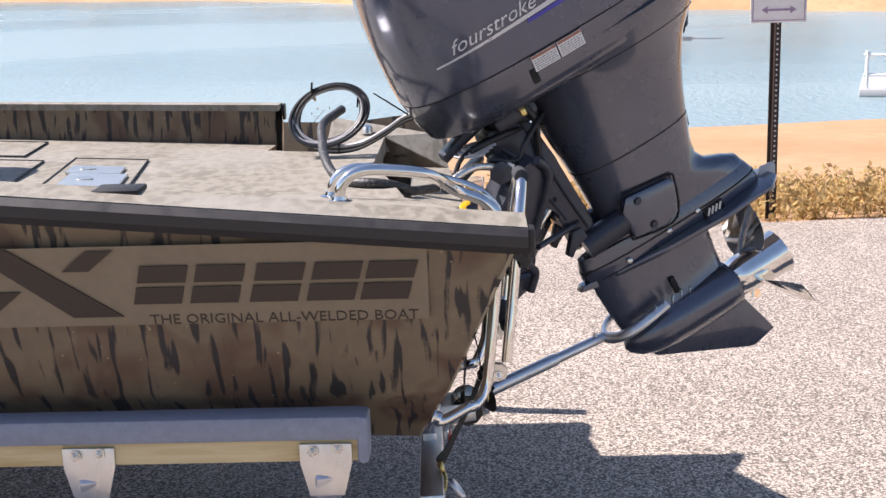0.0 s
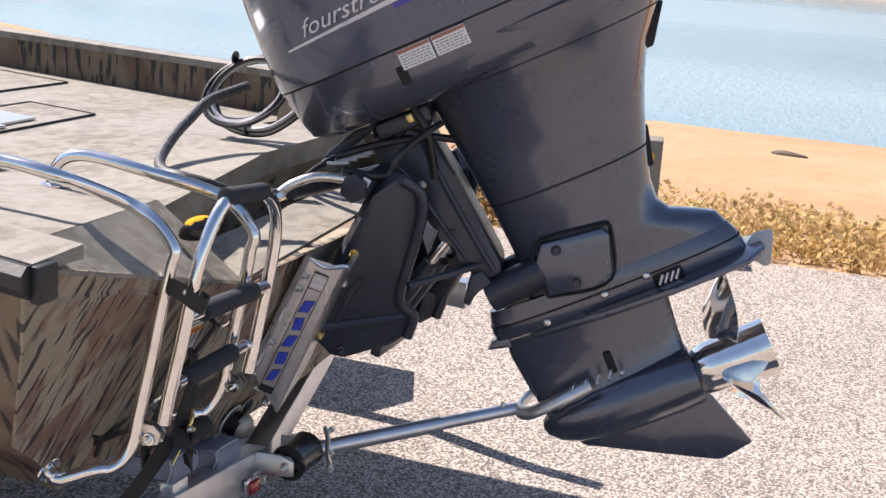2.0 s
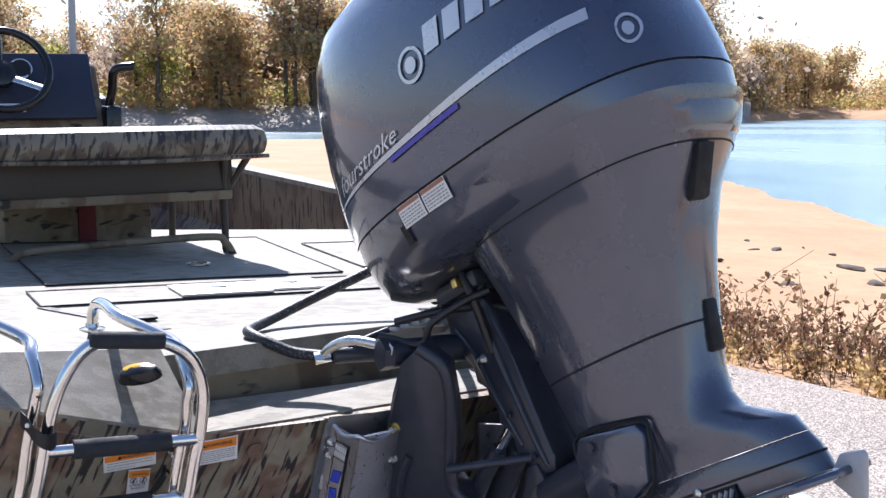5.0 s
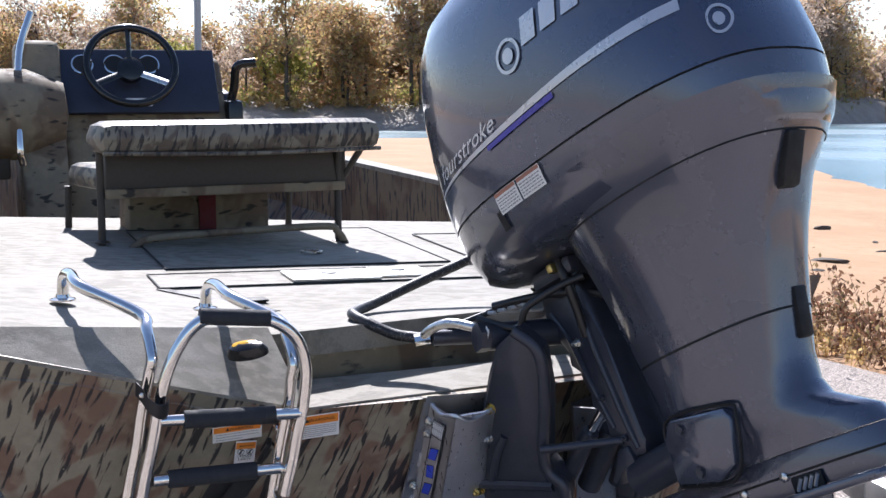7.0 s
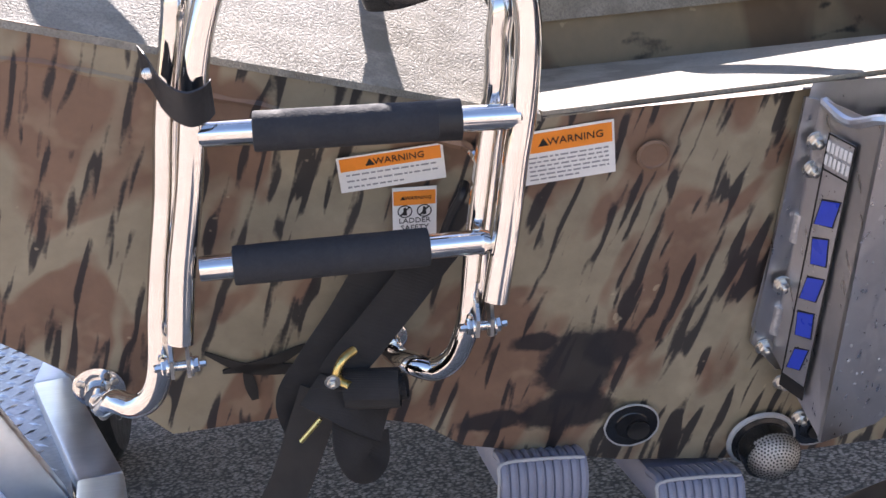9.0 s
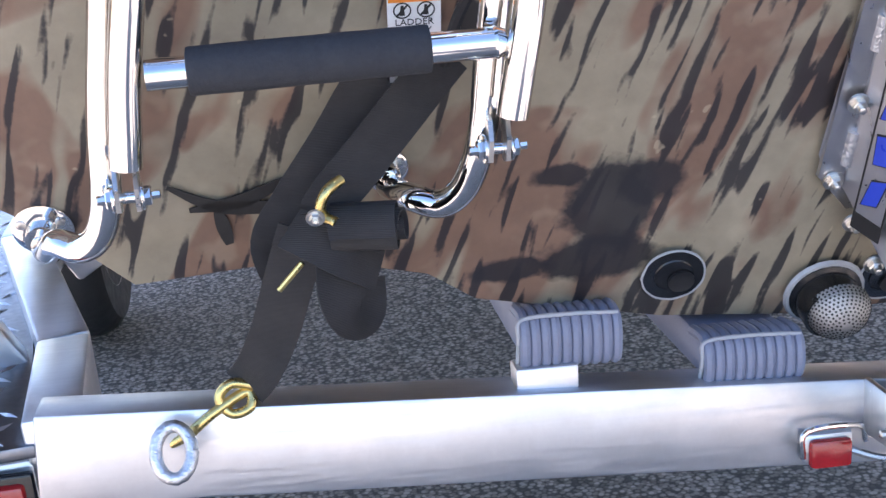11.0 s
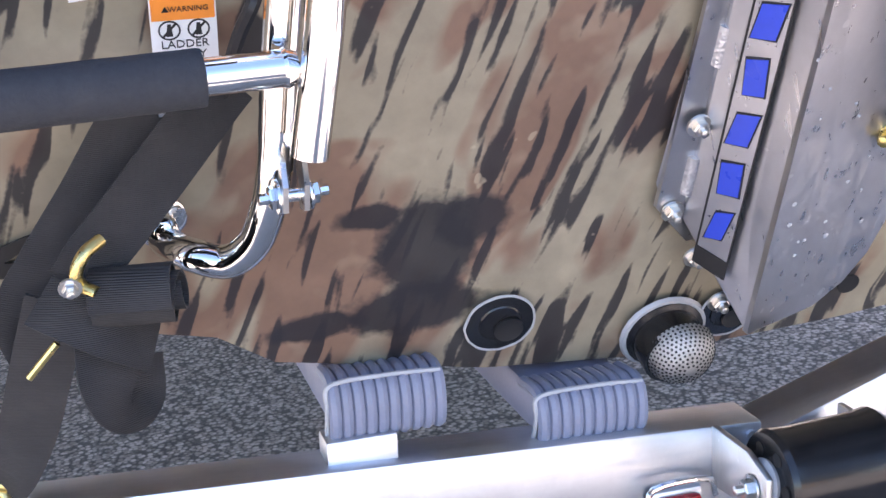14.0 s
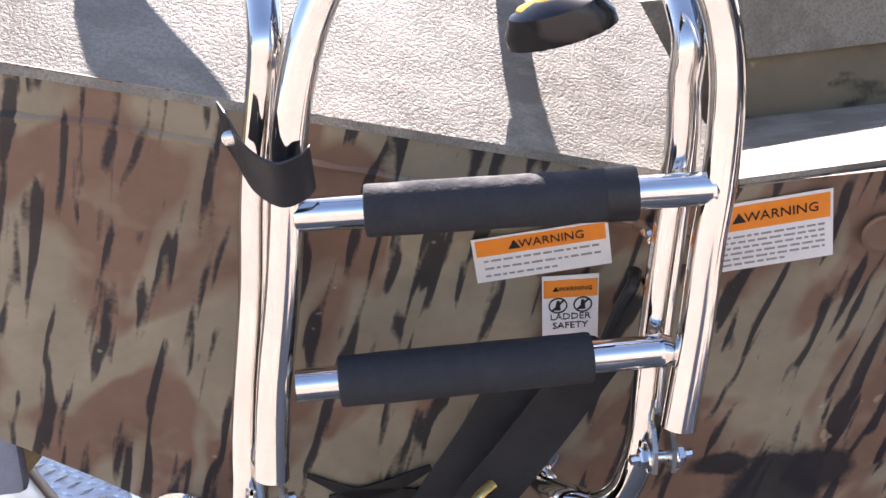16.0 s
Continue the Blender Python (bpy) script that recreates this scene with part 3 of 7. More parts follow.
def far_dist(deg):
    """How far the opposite shore lies at each heading from the boat."""
    return float(np.interp(deg, [-60, -20, -10, 0, 4, 9, 18, 24, 30, 37, 42, 47, 54, 62, 70, 100, 140], [44, 44, 48, 56, 62, 74, 88, 100, 130, 155, 195, 215, 150, 145, 142, 142, 150]))


bank("far_bank", [far_ring(a, far_dist(a) + 2.0 * noise.noise((a * 0.3, 0, 0))) for a in range(-60, 53, 2)], 30, [(-0.05, -0.6), (0.0, 0.1), (0.08, 0.8), (0.35, 1.7), (1.0, 3.0), (3.0, 5.0)], M_SAND, "low orange sandy far bank")
bank("far_bank", [far_ring(a, far_dist(a) + 2.0 * noise.noise((a * 0.3, 0, 0))) for a in range(50, 141, 1)], 10, [(-0.2, -0.6), (0.0, 0.2), (0.25, 0.9), (0.5, 1.7), (0.8, 2.6), (1.2, 3.3), (4.0, 4.6), (12.0, 8.0)], M_ROCKBANK, "steep grey rocky far bank")

rng = random.Random(5)
tree_kinds = [make_tree(11, 9.0, 3.2, M_AUTUMN, 2600, 0.34), make_tree(12, 8.0, 3.0, M_AUTUMN2, 1500, 0.26), make_tree(13, 6.5, 3.0, M_AUTUMN, 2600, 0.36), make_tree(14, 5.0, 2.6, M_GREENISH, 2400, 0.32)]
first = [True] * 4
for i in range(330):
    deg = rng.uniform(-16, 52) if i % 2 else rng.uniform(50, 100)
    if 60 < deg and rng.random() < 0.1:
        continue
    far = far_dist(deg) * (1.05 + 0.22 * rng.random() ** 1.2)
    k = rng.choices(range(4), (4, 4, 4, 1.3))[0]
    x, y = far_ring(deg, far)
    s = rng.uniform(0.8, 1.35) * far_dist(deg) / 165 * (0.85 if deg < 52 else 1.45)
    m = Matrix.Translation((x, y, WATER_Z + (1.2 if deg < 51 else 3.0) - 0.2)) @ Matrix.Rotation(rng.random() * 6.28, 4, "Z") @ Matrix.Scale(s, 4)
    if first[k]:
        tree_kinds[k].matrix_world, first[k] = m, False
    else:
        c = copy_thing(tree_kinds[k], m)
        c.matrix_world = m


def brush(name, deg0, deg1, n, far0, far1, hmax, size, mat, label, seed):
    """Low scrub as one stuff object: leaf clumps scattered along the bank."""
    rs = np.random.RandomState(seed)
    cen = []
    for i in range(n):
        d = rs.uniform(deg0, deg1)
        f = far_dist(d) + rs.uniform(far0, far1)
        cen.append((*far_ring(d, f), WATER_Z + (0.6 + 0.08 * (f - far_dist(d)) if d < 51 else 2.6 + 0.06 * (f - far_dist(d))), rs.uniform(0.4, 1.0) * hmax * far_dist(d) / 170))
    cen = np.array(cen)
    per = 90
    c = np.repeat(cen, per, 0)
    off = rs.normal(size=(len(c), 3)) * np.stack([c[:, 3] * 0.5, c[:, 3] * 0.5, c[:, 3] * 0.36], 1)
    pts = c[:, :3] + off
    pts[:, 2] = np.maximum(pts[:, 2] + c[:, 3] * 0.3, WATER_Z + 0.5)
    ob = new(name, leaf_mesh(name, raw_leaves(pts, size * rs.uniform(0.5, 1.5, len(c)), seed), mat))
    return tagged(ob, label, "brush", kind="stuff")


brush("bank_brush", -16, 100, 1500, 8.0, 40, 4.6, 0.55, M_AUTUMN, "brown and rust autumn scrub along the far bank", 21)
brush("bank_brush", -16, 100, 190, 8.0, 16, 3.0, 0.45, M_GREENISH, "yellow-green bushes along the far bank", 22)
brush("far_woods", 50, 100, 800, 24, 75, 10.5, 0.9, M_AUTUMN2, "grey-brown bare woods on the hillside across the water", 24)
brush("bank_grass", -16, 100, 640, 7.0, 20, 1.3, 0.4, M_DRYGRASS, "dry straw grass along the far bank", 23)


# weeds along the pavement's edge
def weeds(name, n, ylo, yhi, xlo, xhi, hlo, hhi, size, mat, stems, label, seed, per=26):
    rs = np.random.RandomState(seed)
    bm = bmesh.new()
    pts, sz = [], []
    for i in range(n):
        x, y = rs.uniform(xlo, xhi), rs.uniform(ylo, yhi)
        h = rs.uniform(hlo, hhi) * (1 - 0.4 * (x - xlo) / (xhi - xlo + 1e-6))
        x += pave_edge(y) - 3.92
        z = shore_z(x, y)
        p0 = Vector((x, y, z - 0.02))
        p1 = p0 + Vector((rs.normal() * 0.2 * h, rs.normal() * 0.2 * h, h * 0.6))
        p2 = p1 + Vector((rs.normal() * 0.25 * h, rs.normal() * 0.25 * h, h * 0.42))
        tube(bm, [p0, p1, p2], [stems, stems * 0.8, stems * 0.4], 3, caps=False)
        for k in range(per):
            f = rs.uniform(0.25, 1.05)
            q = p0.lerp(p1, f * 1.6) if f < 0.62 else p1.lerp(p2, (f - 0.62) / 0.43)
            pts.append(tuple(q + Vector(rs.normal(size=3)) * (0.012 + 0.035 * h)))
            sz.append(size * rs.uniform(0.4, 1.5))
    me = bpy.data.meshes.new("stems")
    bm.to_mesh(me)
    bm.free()
    base = [tuple(v.co) for v in me.vertices]
    faces = [tuple(p.vertices) for p in me.polygons]
    co = raw_leaves(np.array(pts), np.array(sz), seed)
    k0 = len(base)
    full = bpy.data.meshes.new(name)
    full.from_pydata(base + [tuple(c) for c in co], [], faces + [tuple(k0 + 4 * i + j for j in range(4)) for i in range(len(pts))])
    full.materials.append(mat)
    return tagged(new(name, full), label, "weeds", kind="stuff")


weeds("dry_grass", 1500, -7.0, 0.9, 3.95, 5.4, 0.10, 0.33, 0.035, M_DRYGRASS, 0.003, "tall dry straw grass beside the pavement", 31, 18)
weeds("dry_grass", 700, -2.0, 9.0, 3.95, 4.8, 0.04, 0.20, 0.035, M_DRYGRASS, 0.003, "short dry grass along the pavement edge", 32, 16)
weeds("red_weeds", 620, 1.0, 9.0, 4.0, 5.3, 0.12, 0.42, 0.034, M_REDWEED, 0.003, "dry reddish brown weeds beside the pavement", 33, 26)
weeds("red_weeds", 80, 1.2, 7.5, 4.1, 5.0, 0.45, 0.80, 0.04, M_REDWEED, 0.0035, "tall dry seed-headed weeds beside the pavement", 34, 34)
weeds("green_shrub", 16, 0.75, 1.7, 4.1, 4.6, 0.4, 0.66, 0.055, M_GREENISH, 0.005, "yellow-green leafy shrubs beside the wooden post", 35, 36)
weeds("green_shrub", 10, 10.5, 12.2, 5.0, 6.0, 0.3, 0.7, 0.09, M_GREENISH, 0.006, "small green plants growing on the sand", 36, 30)


# stones and drift debris on the sand
rs = np.random.RandomState(8)
for i in range(46):
    y = rs.uniform(-6, 22)
    x = rs.uniform(9.0, 11.8) if i % 3 else rs.uniform(5.5, 11)
    bm = bmesh.new()
    r = rs.uniform(0.03, 0.085)
    bmesh.ops.create_icosphere(bm, subdivisions=2, radius=r)
    sc = Vector((rs.uniform(1.0, 3.2), rs.uniform(0.7, 1.2), rs.uniform(0.4, 0.7)))
    for v in bm.verts:
        v.co = v.co * (1 + 0.5 * noise.noise(v.co / r * 0.9 + Vector((i * 3.1, 0, 0))))
        v.co = Vector((v.co.x * sc.x, v.co.y * sc.y, v.co.z * sc.z))
    solo("stone", bm, M_BARK, "small dark stone lying on the sand", "stone", "stones on the beach", at=Matrix.Translation((x, y, shore_z(x, y) + r * 0.1)) @ Matrix.Rotation(rs.uniform(0, 6), 4, "Z"))

# post, sign
bm = bmesh.new()
box(bm, (-0.07, -0.07, -0.1), (0.062, 0.07, 0.55), 0.008)
for v in bm.verts:
    v.co.z += 0.02 * v.co.x if v.co.z > 0.4 else 0
bollard = thing("bollard", "weathered square timber bollard with a round reflector", "bollard", pose(3.72, 0.25, 0, 0, 0, 12))
part("post", bm, M_POSTWOOD, bollard)
part("reflector", lathe([(0.036, 0), (0.036, 0.008), (0.026, 0.012)], between((-0.07, 0, 0.465), (-0.2, 0, 0.465))), M_AMBER, bollard, "round amber reflector")

sign = thing("parking_sign", "small white parking sign on a perforated dark steel post", "sign", pose(4.2, -1.70, 0, 0, 0, 4))
bm = bmesh.new()
prism([(-0.03, -0.02), (0.03, -0.02), (0.03, -0.012), (0.012, -0.012), (0.012, 0.02), (-0.012, 0.02), (-0.012, -0.012), (-0.03, -0.012)], -0.1, 1.62, Matrix.Rotation(radians(90), 4, "Z"), bm=bm)
part("post", bm, M_POSTSTEEL, sign)
bm = bmesh.new()
for k in range(52):
    lathe([(0.006, 0), (0.006, 0.003)], between((-0.022, 0, 0.1 + 0.029 * k), (-0.1, 0, 0.1 + 0.029 * k)), 8, bm)
part("punched_holes", bm, M_GREYPL, sign)
part("panel", box(bmesh.new(), (-0.03, -0.16, 1.09), (-0.025, 0.16, 1.55), 0.002), M_SIGN, sign)
bm = bmesh.new()
for z, w in ((1.24, 0.2), (1.30, 0.22), (1.36, 0.2)):
    for k in range(7):
        box(bm, (-0.0325, -w / 2 + k * w / 7 + 0.004, z - 0.018), (-0.0305, -w / 2 + (k + 1) * w / 7 - 0.006, z + 0.018))
box(bm, (-0.0325, -0.07, 1.155), (-0.0305, 0.07, 1.167))
for sgn in (-1, 1):
    prism([(sgn * 0.10, 1.161), (sgn * 0.065, 1.182), (sgn * 0.065, 1.14)], 0.0305, 0.0325, Matrix(((0, 0, -1, 0), (1, 0, 0, 0), (0, 1, 0, 0), (0, 0, 0, 1))), bm=bm)
part("print", bm, M_MAUVE, sign, "faded purple print and double arrow")
bm = bmesh.new()
box(bm, (-0.0322, -0.15, 1.1), (-0.0306, -0.145, 1.54))
box(bm, (-0.0322, 0.145, 1.1), (-0.0306, 0.15, 1.54))
box(bm, (-0.0322, -0.145, 1.1), (-0.0306, 0.145, 1.105))
part("border", bm, M_MAUVE, sign)

# floating dock and a moored white boat far out on the water
dock = thing("dock_rail", "white pipe railing of a small dock at the water's edge", "dock", pose(17.0, -7.75, WATER_Z - 0.1, 0, 0, 72))
part("platform", boxed((-1.6, -1.2, 0.1), (1.6, 1.2, 0.22), 0.02), M_GREYPL, dock)
for sx in (-1.5, -0.5, 0.5, 1.5):
    part("post", rod((sx, 1.1, 0.2), (sx, 1.1, 0.78), 0.03, 8), M_WHITE, dock)
for z in (0.42, 0.72):
    part("rail", rod((-1.55, 1.1, z), (1.55, 1.1, z), 0.025, 8), M_WHITE, dock)
skiff = thing("moored_boat", "low white skiff afloat on the lake", "boat", pose(31.0, -3.0, WATER_Z, 0, 0, 80))
bm = bmesh.new()
rings = []
for f in np.linspace(0, 1, 9):
    w = 0.85 * (1 - 0.9 * max(0, f - 0.5) ** 1.5 * 2)
    rings.append([bm.verts.new(p) for p in ((-2.4 + 4.8 * f, -w, 0.5 + 0.2 * f * f), (-2.4 + 4.8 * f, -w * 0.8, -0.1), (-2.4 + 4.8 * f, w * 0.8, -0.1), (-2.4 + 4.8 * f, w, 0.5 + 0.2 * f * f))])
skin(bm, rings)
part("hull", bm, M_WHITE, skiff)
part("engine", boxed((-2.75, -0.2, 0.3), (-2.4, 0.2, 1.0), 0.08), M_BLACKPL, skiff)

# ---- the boat ----
boat = thing("bass_boat", "camouflage-painted aluminium bass boat on a trailer", "boat")


def rail_z(x, y):
    """Height of the gunwale's top edge."""
    return 1.070 + 0.085 * min(y + 0.02, 1.0) + 0.04 * max(0.0, y - 0.98) if x < 0 else 1.037 + 0.028 * y


def deck_z(x, y):
    return 0.945 + 0.045 * y - 0.05 * x


def aft_z(x, y):
    """The stern platform: crowned towards the gunwale, rising forward."""
    return 0.998 + (0.01 + 0.05 * (min(y, 0.47) - 0.16) - 0.15 * (x + 0.565) if x < -0.565 else 0.0)


def beam(s, y):
    """The starboard side steps in at the stern platform."""
    return float(np.interp(y, [0.62, 0.66], [0.545, 0.763])) if s > 0 else 0.97


# half section of the hull: distance off the middle, height
SECTION = [(1.205, 1.05), (1.165, 0.93), (1.105, 0.75), (1.045, 0.70), (0.985, 0.655), (0.935, 0.612), (0.80, 0.622), (0.70, 0.600), (0.66, 0.574), (0.50, 0.543), (0.36, 0.528), (0.18, 0.522), (0.0, 0.518)]


def narrow(y):
    f = max(0.0, (y - 2.6) / 3.2)
    return max(0.03, 1 - f ** 2.2), 0.42 * f ** 2


def hull_side(sgn, names):
    """Skin of one side from stern to bow, split at the chine: side plate and bottom plate."""
    stations = [None, 0.42, 0.62, 0.66, 0.9, 1.5, 2.1, 2.7, 3.3, 3.9, 4.5, 5.1, 5.6, 5.8]
    for name, seg in names:
        bm = bmesh.new()
        rings = []
        for st in stations:
            outer, inner = [], []
            for off, z in seg:
                if st is None:
                    p = on_transom(sgn * off * beam(sgn, 0), z, -0.004)
                else:
                    w, lift = narrow(st)
                    p = Vector((sgn * off * w * beam(sgn, st), st, rail_z(sgn, st) - 0.03 if z > 1.0 else z + lift + 0.02 * st * (z > 0.6)))
                outer.append(bm.verts.new(p))
                inner.append(bm.verts.new(p + Vector((-sgn * 0.004, 0, 0.002))))
            rings.append(outer + inner[::-1])
        skin(bm, rings)
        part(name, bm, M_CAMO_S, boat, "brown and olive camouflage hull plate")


hull_side(-1, [("hull_side", SECTION[:6]), ("hull_bottom", SECTION[5:])])
hull_side(1, [("hull_side", SECTION[:6]), ("hull_bottom", SECTION[5:])])

# transom plate; its top edge dips from the gunwale corners to the low ledge at the motor
top_edge = [(-1.169, 1.042), (-1.13, 1.045), (-0.572, 0.894), (-0.36, 0.902), (0.30, 0.902), (0.50, 0.894), (0.632, 0.985), (0.657, 0.98)]
low_edge = [(-o * 0.97, z) for o, z in SECTION[1:]] + [(o * 0.545, z) for o, z in SECTION[1:-1]][::-1]
bm = bmesh.new()
skin(bm, [[bm.verts.new(on_transom(x, z, o)) for x, z in top_edge[::-1] + low_edge] for o in (-0.006, 0.0)])
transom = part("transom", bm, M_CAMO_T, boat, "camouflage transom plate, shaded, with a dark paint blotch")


def quad_slab(pts, thick, mat, name, parent, label="", n=1):
    """A flat piece on four corners with real thickness, below the corners."""
    bm = bmesh.new()
    top = [bm.verts.new(p) for p in pts]
    low = [bm.verts.new(Vector(p) - Vector((0, 0, thick))) for p in pts]
    skin(bm, [low, top])
    return part(name, bm, mat, parent, label, smooth=False)




def well_y(x):
    """Front wall of the motor well."""
    return 0.20 + 0.2 * (min(x, 0.0) + 0.565)


# stern corners: sloping triangular facets between deck and the ledge, then the motor well
for s, wx in ((-1, -0.568), (1, 0.50)):
    a = on_transom(-1.135 if s < 0 else 0.632, 1.045 if s < 0 else 0.985)
    WELL_Y = well_y(wx)
    c = on_transom(wx - 0.004 * (s < 0), 0.896)
    b = Vector((wx, WELL_Y, aft_z(wx, WELL_Y)))
    mid = Vector((-1.105, 0.03, 1.076)) if s < 0 else a.lerp(b, 0.12)
    bm = bmesh.new()
    v = [bm.verts.new(p) for p in (a, mid, b, c)]
    w = [bm.verts.new(Vector(p) - Vector((0, 0, 0.006))) for p in (a, mid, b, c)]
    skin(bm, [w, v])
    part("corner_facet", bm, M_DECK, boat, "sloping sand-textured stern corner", smooth=False)
    # platform behind the facet, up to the gunwale and forward to its step
    e = Vector((-1.13 if s < 0 else 0.645, 0.47, rail_z(s, 0.47) - 0.012))
    f = Vector((wx, 0.47, aft_z(wx, 0.47)))
    g = mid + Vector((-0.02 if s < 0 else 0, 0.003, 0))
    bm = bmesh.new()
    ring = [g, b + Vector((0, 0.002, 0)), f, e]
    v = [bm.verts.new(p) for p in ring]
    w = [bm.verts.new((p.x * 0.96, p.y + 0.012 * (p.y < 0.3), p.z - 0.045)) for p in ring]
    skin(bm, [w, v])
    part("stern_platform", bm, M_DECK, boat, "sand-textured raised stern platform", smooth=False)
    # side wall of the well
    quad = [Vector((wx, WELL_Y - 0.002, b.z - 0.004)), Vector((wx, WELL_Y - 0.002, 0.83)), Vector((wx, 0.06, 0.83)), c + Vector((-s * 0.002, 0.004, -0.004))]
    bm = bmesh.new()
    v = [bm.verts.new(p) for p in quad]
    w = [bm.verts.new(p + Vector((s * 0.006, 0, 0))) for p in quad]
    skin(bm, [v, w])
    part("well_side", bm, M_CAMO_D, boat, smooth=False)
bm = bmesh.new()
skin(bm, [[bm.verts.new((x, well_y(x) + d, z)) for x, z in ((-0.568, 0.80), (0.0, 0.80), (0.50, 0.80), (0.50, 0.975), (0.0, 0.975), (-0.568, 0.975))] for d in (0.0, 0.007)])
part("well_riser", bm, M_CAMO_D, boat, "camouflage front wall of the motor well", smooth=False)
quad_slab([on_transom(-0.57, 0.898, -0.002), on_transom(0.50, 0.898, -0.002), Vector((0.50, 0.235, 0.908)), Vector((-0.57, 0.188, 0.905))], 0.006, M_DECK, "transom_ledge", boat, "bright sand-textured cap along the transom top")
quad_slab([(-0.57, 0.17, 0.835), (0.50, 0.17, 0.835), (0.50, 0.32, 0.835), (-0.57, 0.32, 0.835)], 0.006, M_CAMO_D, "well_floor", boat)
quad_slab([(-0.571, well_y(-0.571) - 0.008, 0.998), (0.0, well_y(0) - 0.008, 0.998), (0.503, well_y(0.503) - 0.008, 0.998), (0.503, 0.47, 0.998), (-0.571, 0.47, 0.998)], 0.05, M_DECK, "aft_deck", boat)

# main rear deck with hatch lids let into it
Y0, Y1 = 0.472, 2.2
quad_slab([(-1.13, Y0, deck_z(-1.13, Y0)), (0.64, Y0, deck_z(0.64, Y0)), (0.64, 0.67, deck_z(0.64, 0.67)), (0.86, 0.67, deck_z(0.86, 0.67)), (0.86, Y1, deck_z(0.86, Y1)), (-1.13, Y1, deck_z(-1.13, Y1))], 0.02, M_DECK, "rear_deck", boat, "sand-textured worn rear deck")
quad_slab([(-1.1, Y1, 0.72), (0.84, Y1, 0.72), (0.6, 5.0, 0.85), (-0.9, 5.0, 0.85)], 0.02, M_CAMO_D, "cockpit_floor", boat)
part("deck_front", boxed((-1.12, Y1 - 0.006, 0.72), (0.85, Y1, 0.97), 0.0), M_CAMO_D, boat)


def along(x, y):
    """Deck fittings lie square to the skewed transom."""
    return (x, y + 0.16 * (x - 0.28))


def deck_plate(x0, x1, y0, y1, lift, thick, mat, name, parent, label=""):
    return quad_slab([(x, y, deck_z(x, y) + lift) for x, y in (along(x0, y0), along(x1, y0), along(x1, y1), along(x0, y1))], thick, mat, name, parent, label)


def hatch(x0, x1, y0, y1, ring=None):
    lid = deck_plate(x0, x1, y0, y1, 0.003, 0.006, M_DECK, "hatch_lid", boat, "sand-textured hatch lid with a dark seam")
    c = [along(x0, y0), along(x1, y0), along(x1, y1), along(x0, y1)]
    bm = bmesh.new()
    for (xa, ya), (xb, yb) in zip(c, c[1:] + c[:1]):
        tube(bm, [(xa, ya, deck_z(xa, ya) + 0.004), (xb, yb, deck_z(xb, yb) + 0.004)], 0.0024, 5)
    part("hatch_seam", bm, M_HOLE, lid)
    if ring:
        px, py = along(*ring)
        zz = deck_z(px, py) + 0.004
        part("latch_ring", lathe([(0.034, zz), (0.034, zz + 0.004), (0.026, zz + 0.006), (0.022, zz + 0.003), (0.0, zz + 0.003)], Matrix.Translation((px, py, 0))), M_STEEL, lid)
    return lid


strip = hatch(-0.68, 0.28, 0.945, 1.145)
for x0, x1, y0, y1 in ((-0.345, -0.105, 0.965, 1.105), (-0.10, 0.055, 0.985, 1.120)):
    pl = deck_plate(x0, x1, y0, y1, 0.010, 0.005, M_ALU2, "latch_plate", strip, "bright spotted aluminium latch plate")
    px, py = along((x0 + x1) / 2, (y0 + y1) / 2 + 0.02)
    zz = deck_z(px, py) + 0.010
    part("latch_ring", lathe([(0.020, zz), (0.020, zz + 0.003), (0.012, zz + 0.002)], Matrix.Translation((px, py, 0))), M_STEEL, pl)
hatch(0.30, 0.72, 1.29, 1.80)
hatch(-0.62, 0.20, 1.22, 1.98, (-0.16, 1.45))
quad_slab([(-0.50, 0.50, deck_z(-0.5, 0.5) + 0.003), (-0.47, 0.50, deck_z(-0.5, 0.5) + 0.003), (-0.66, 0.79, deck_z(-0.66, 0.79) + 0.003), (-0.69, 0.79, deck_z(-0.69, 0.79) + 0.003)], 0.002, M_HOLE, "deck_slot", boat)
part("deck_drain", boxed((-0.56, 0.60, deck_z(-0.5, 0.63) + 0.002), (-0.47, 0.65, deck_z(-0.5, 0.63) + 0.008), 0.003), M_HOLE, boat)

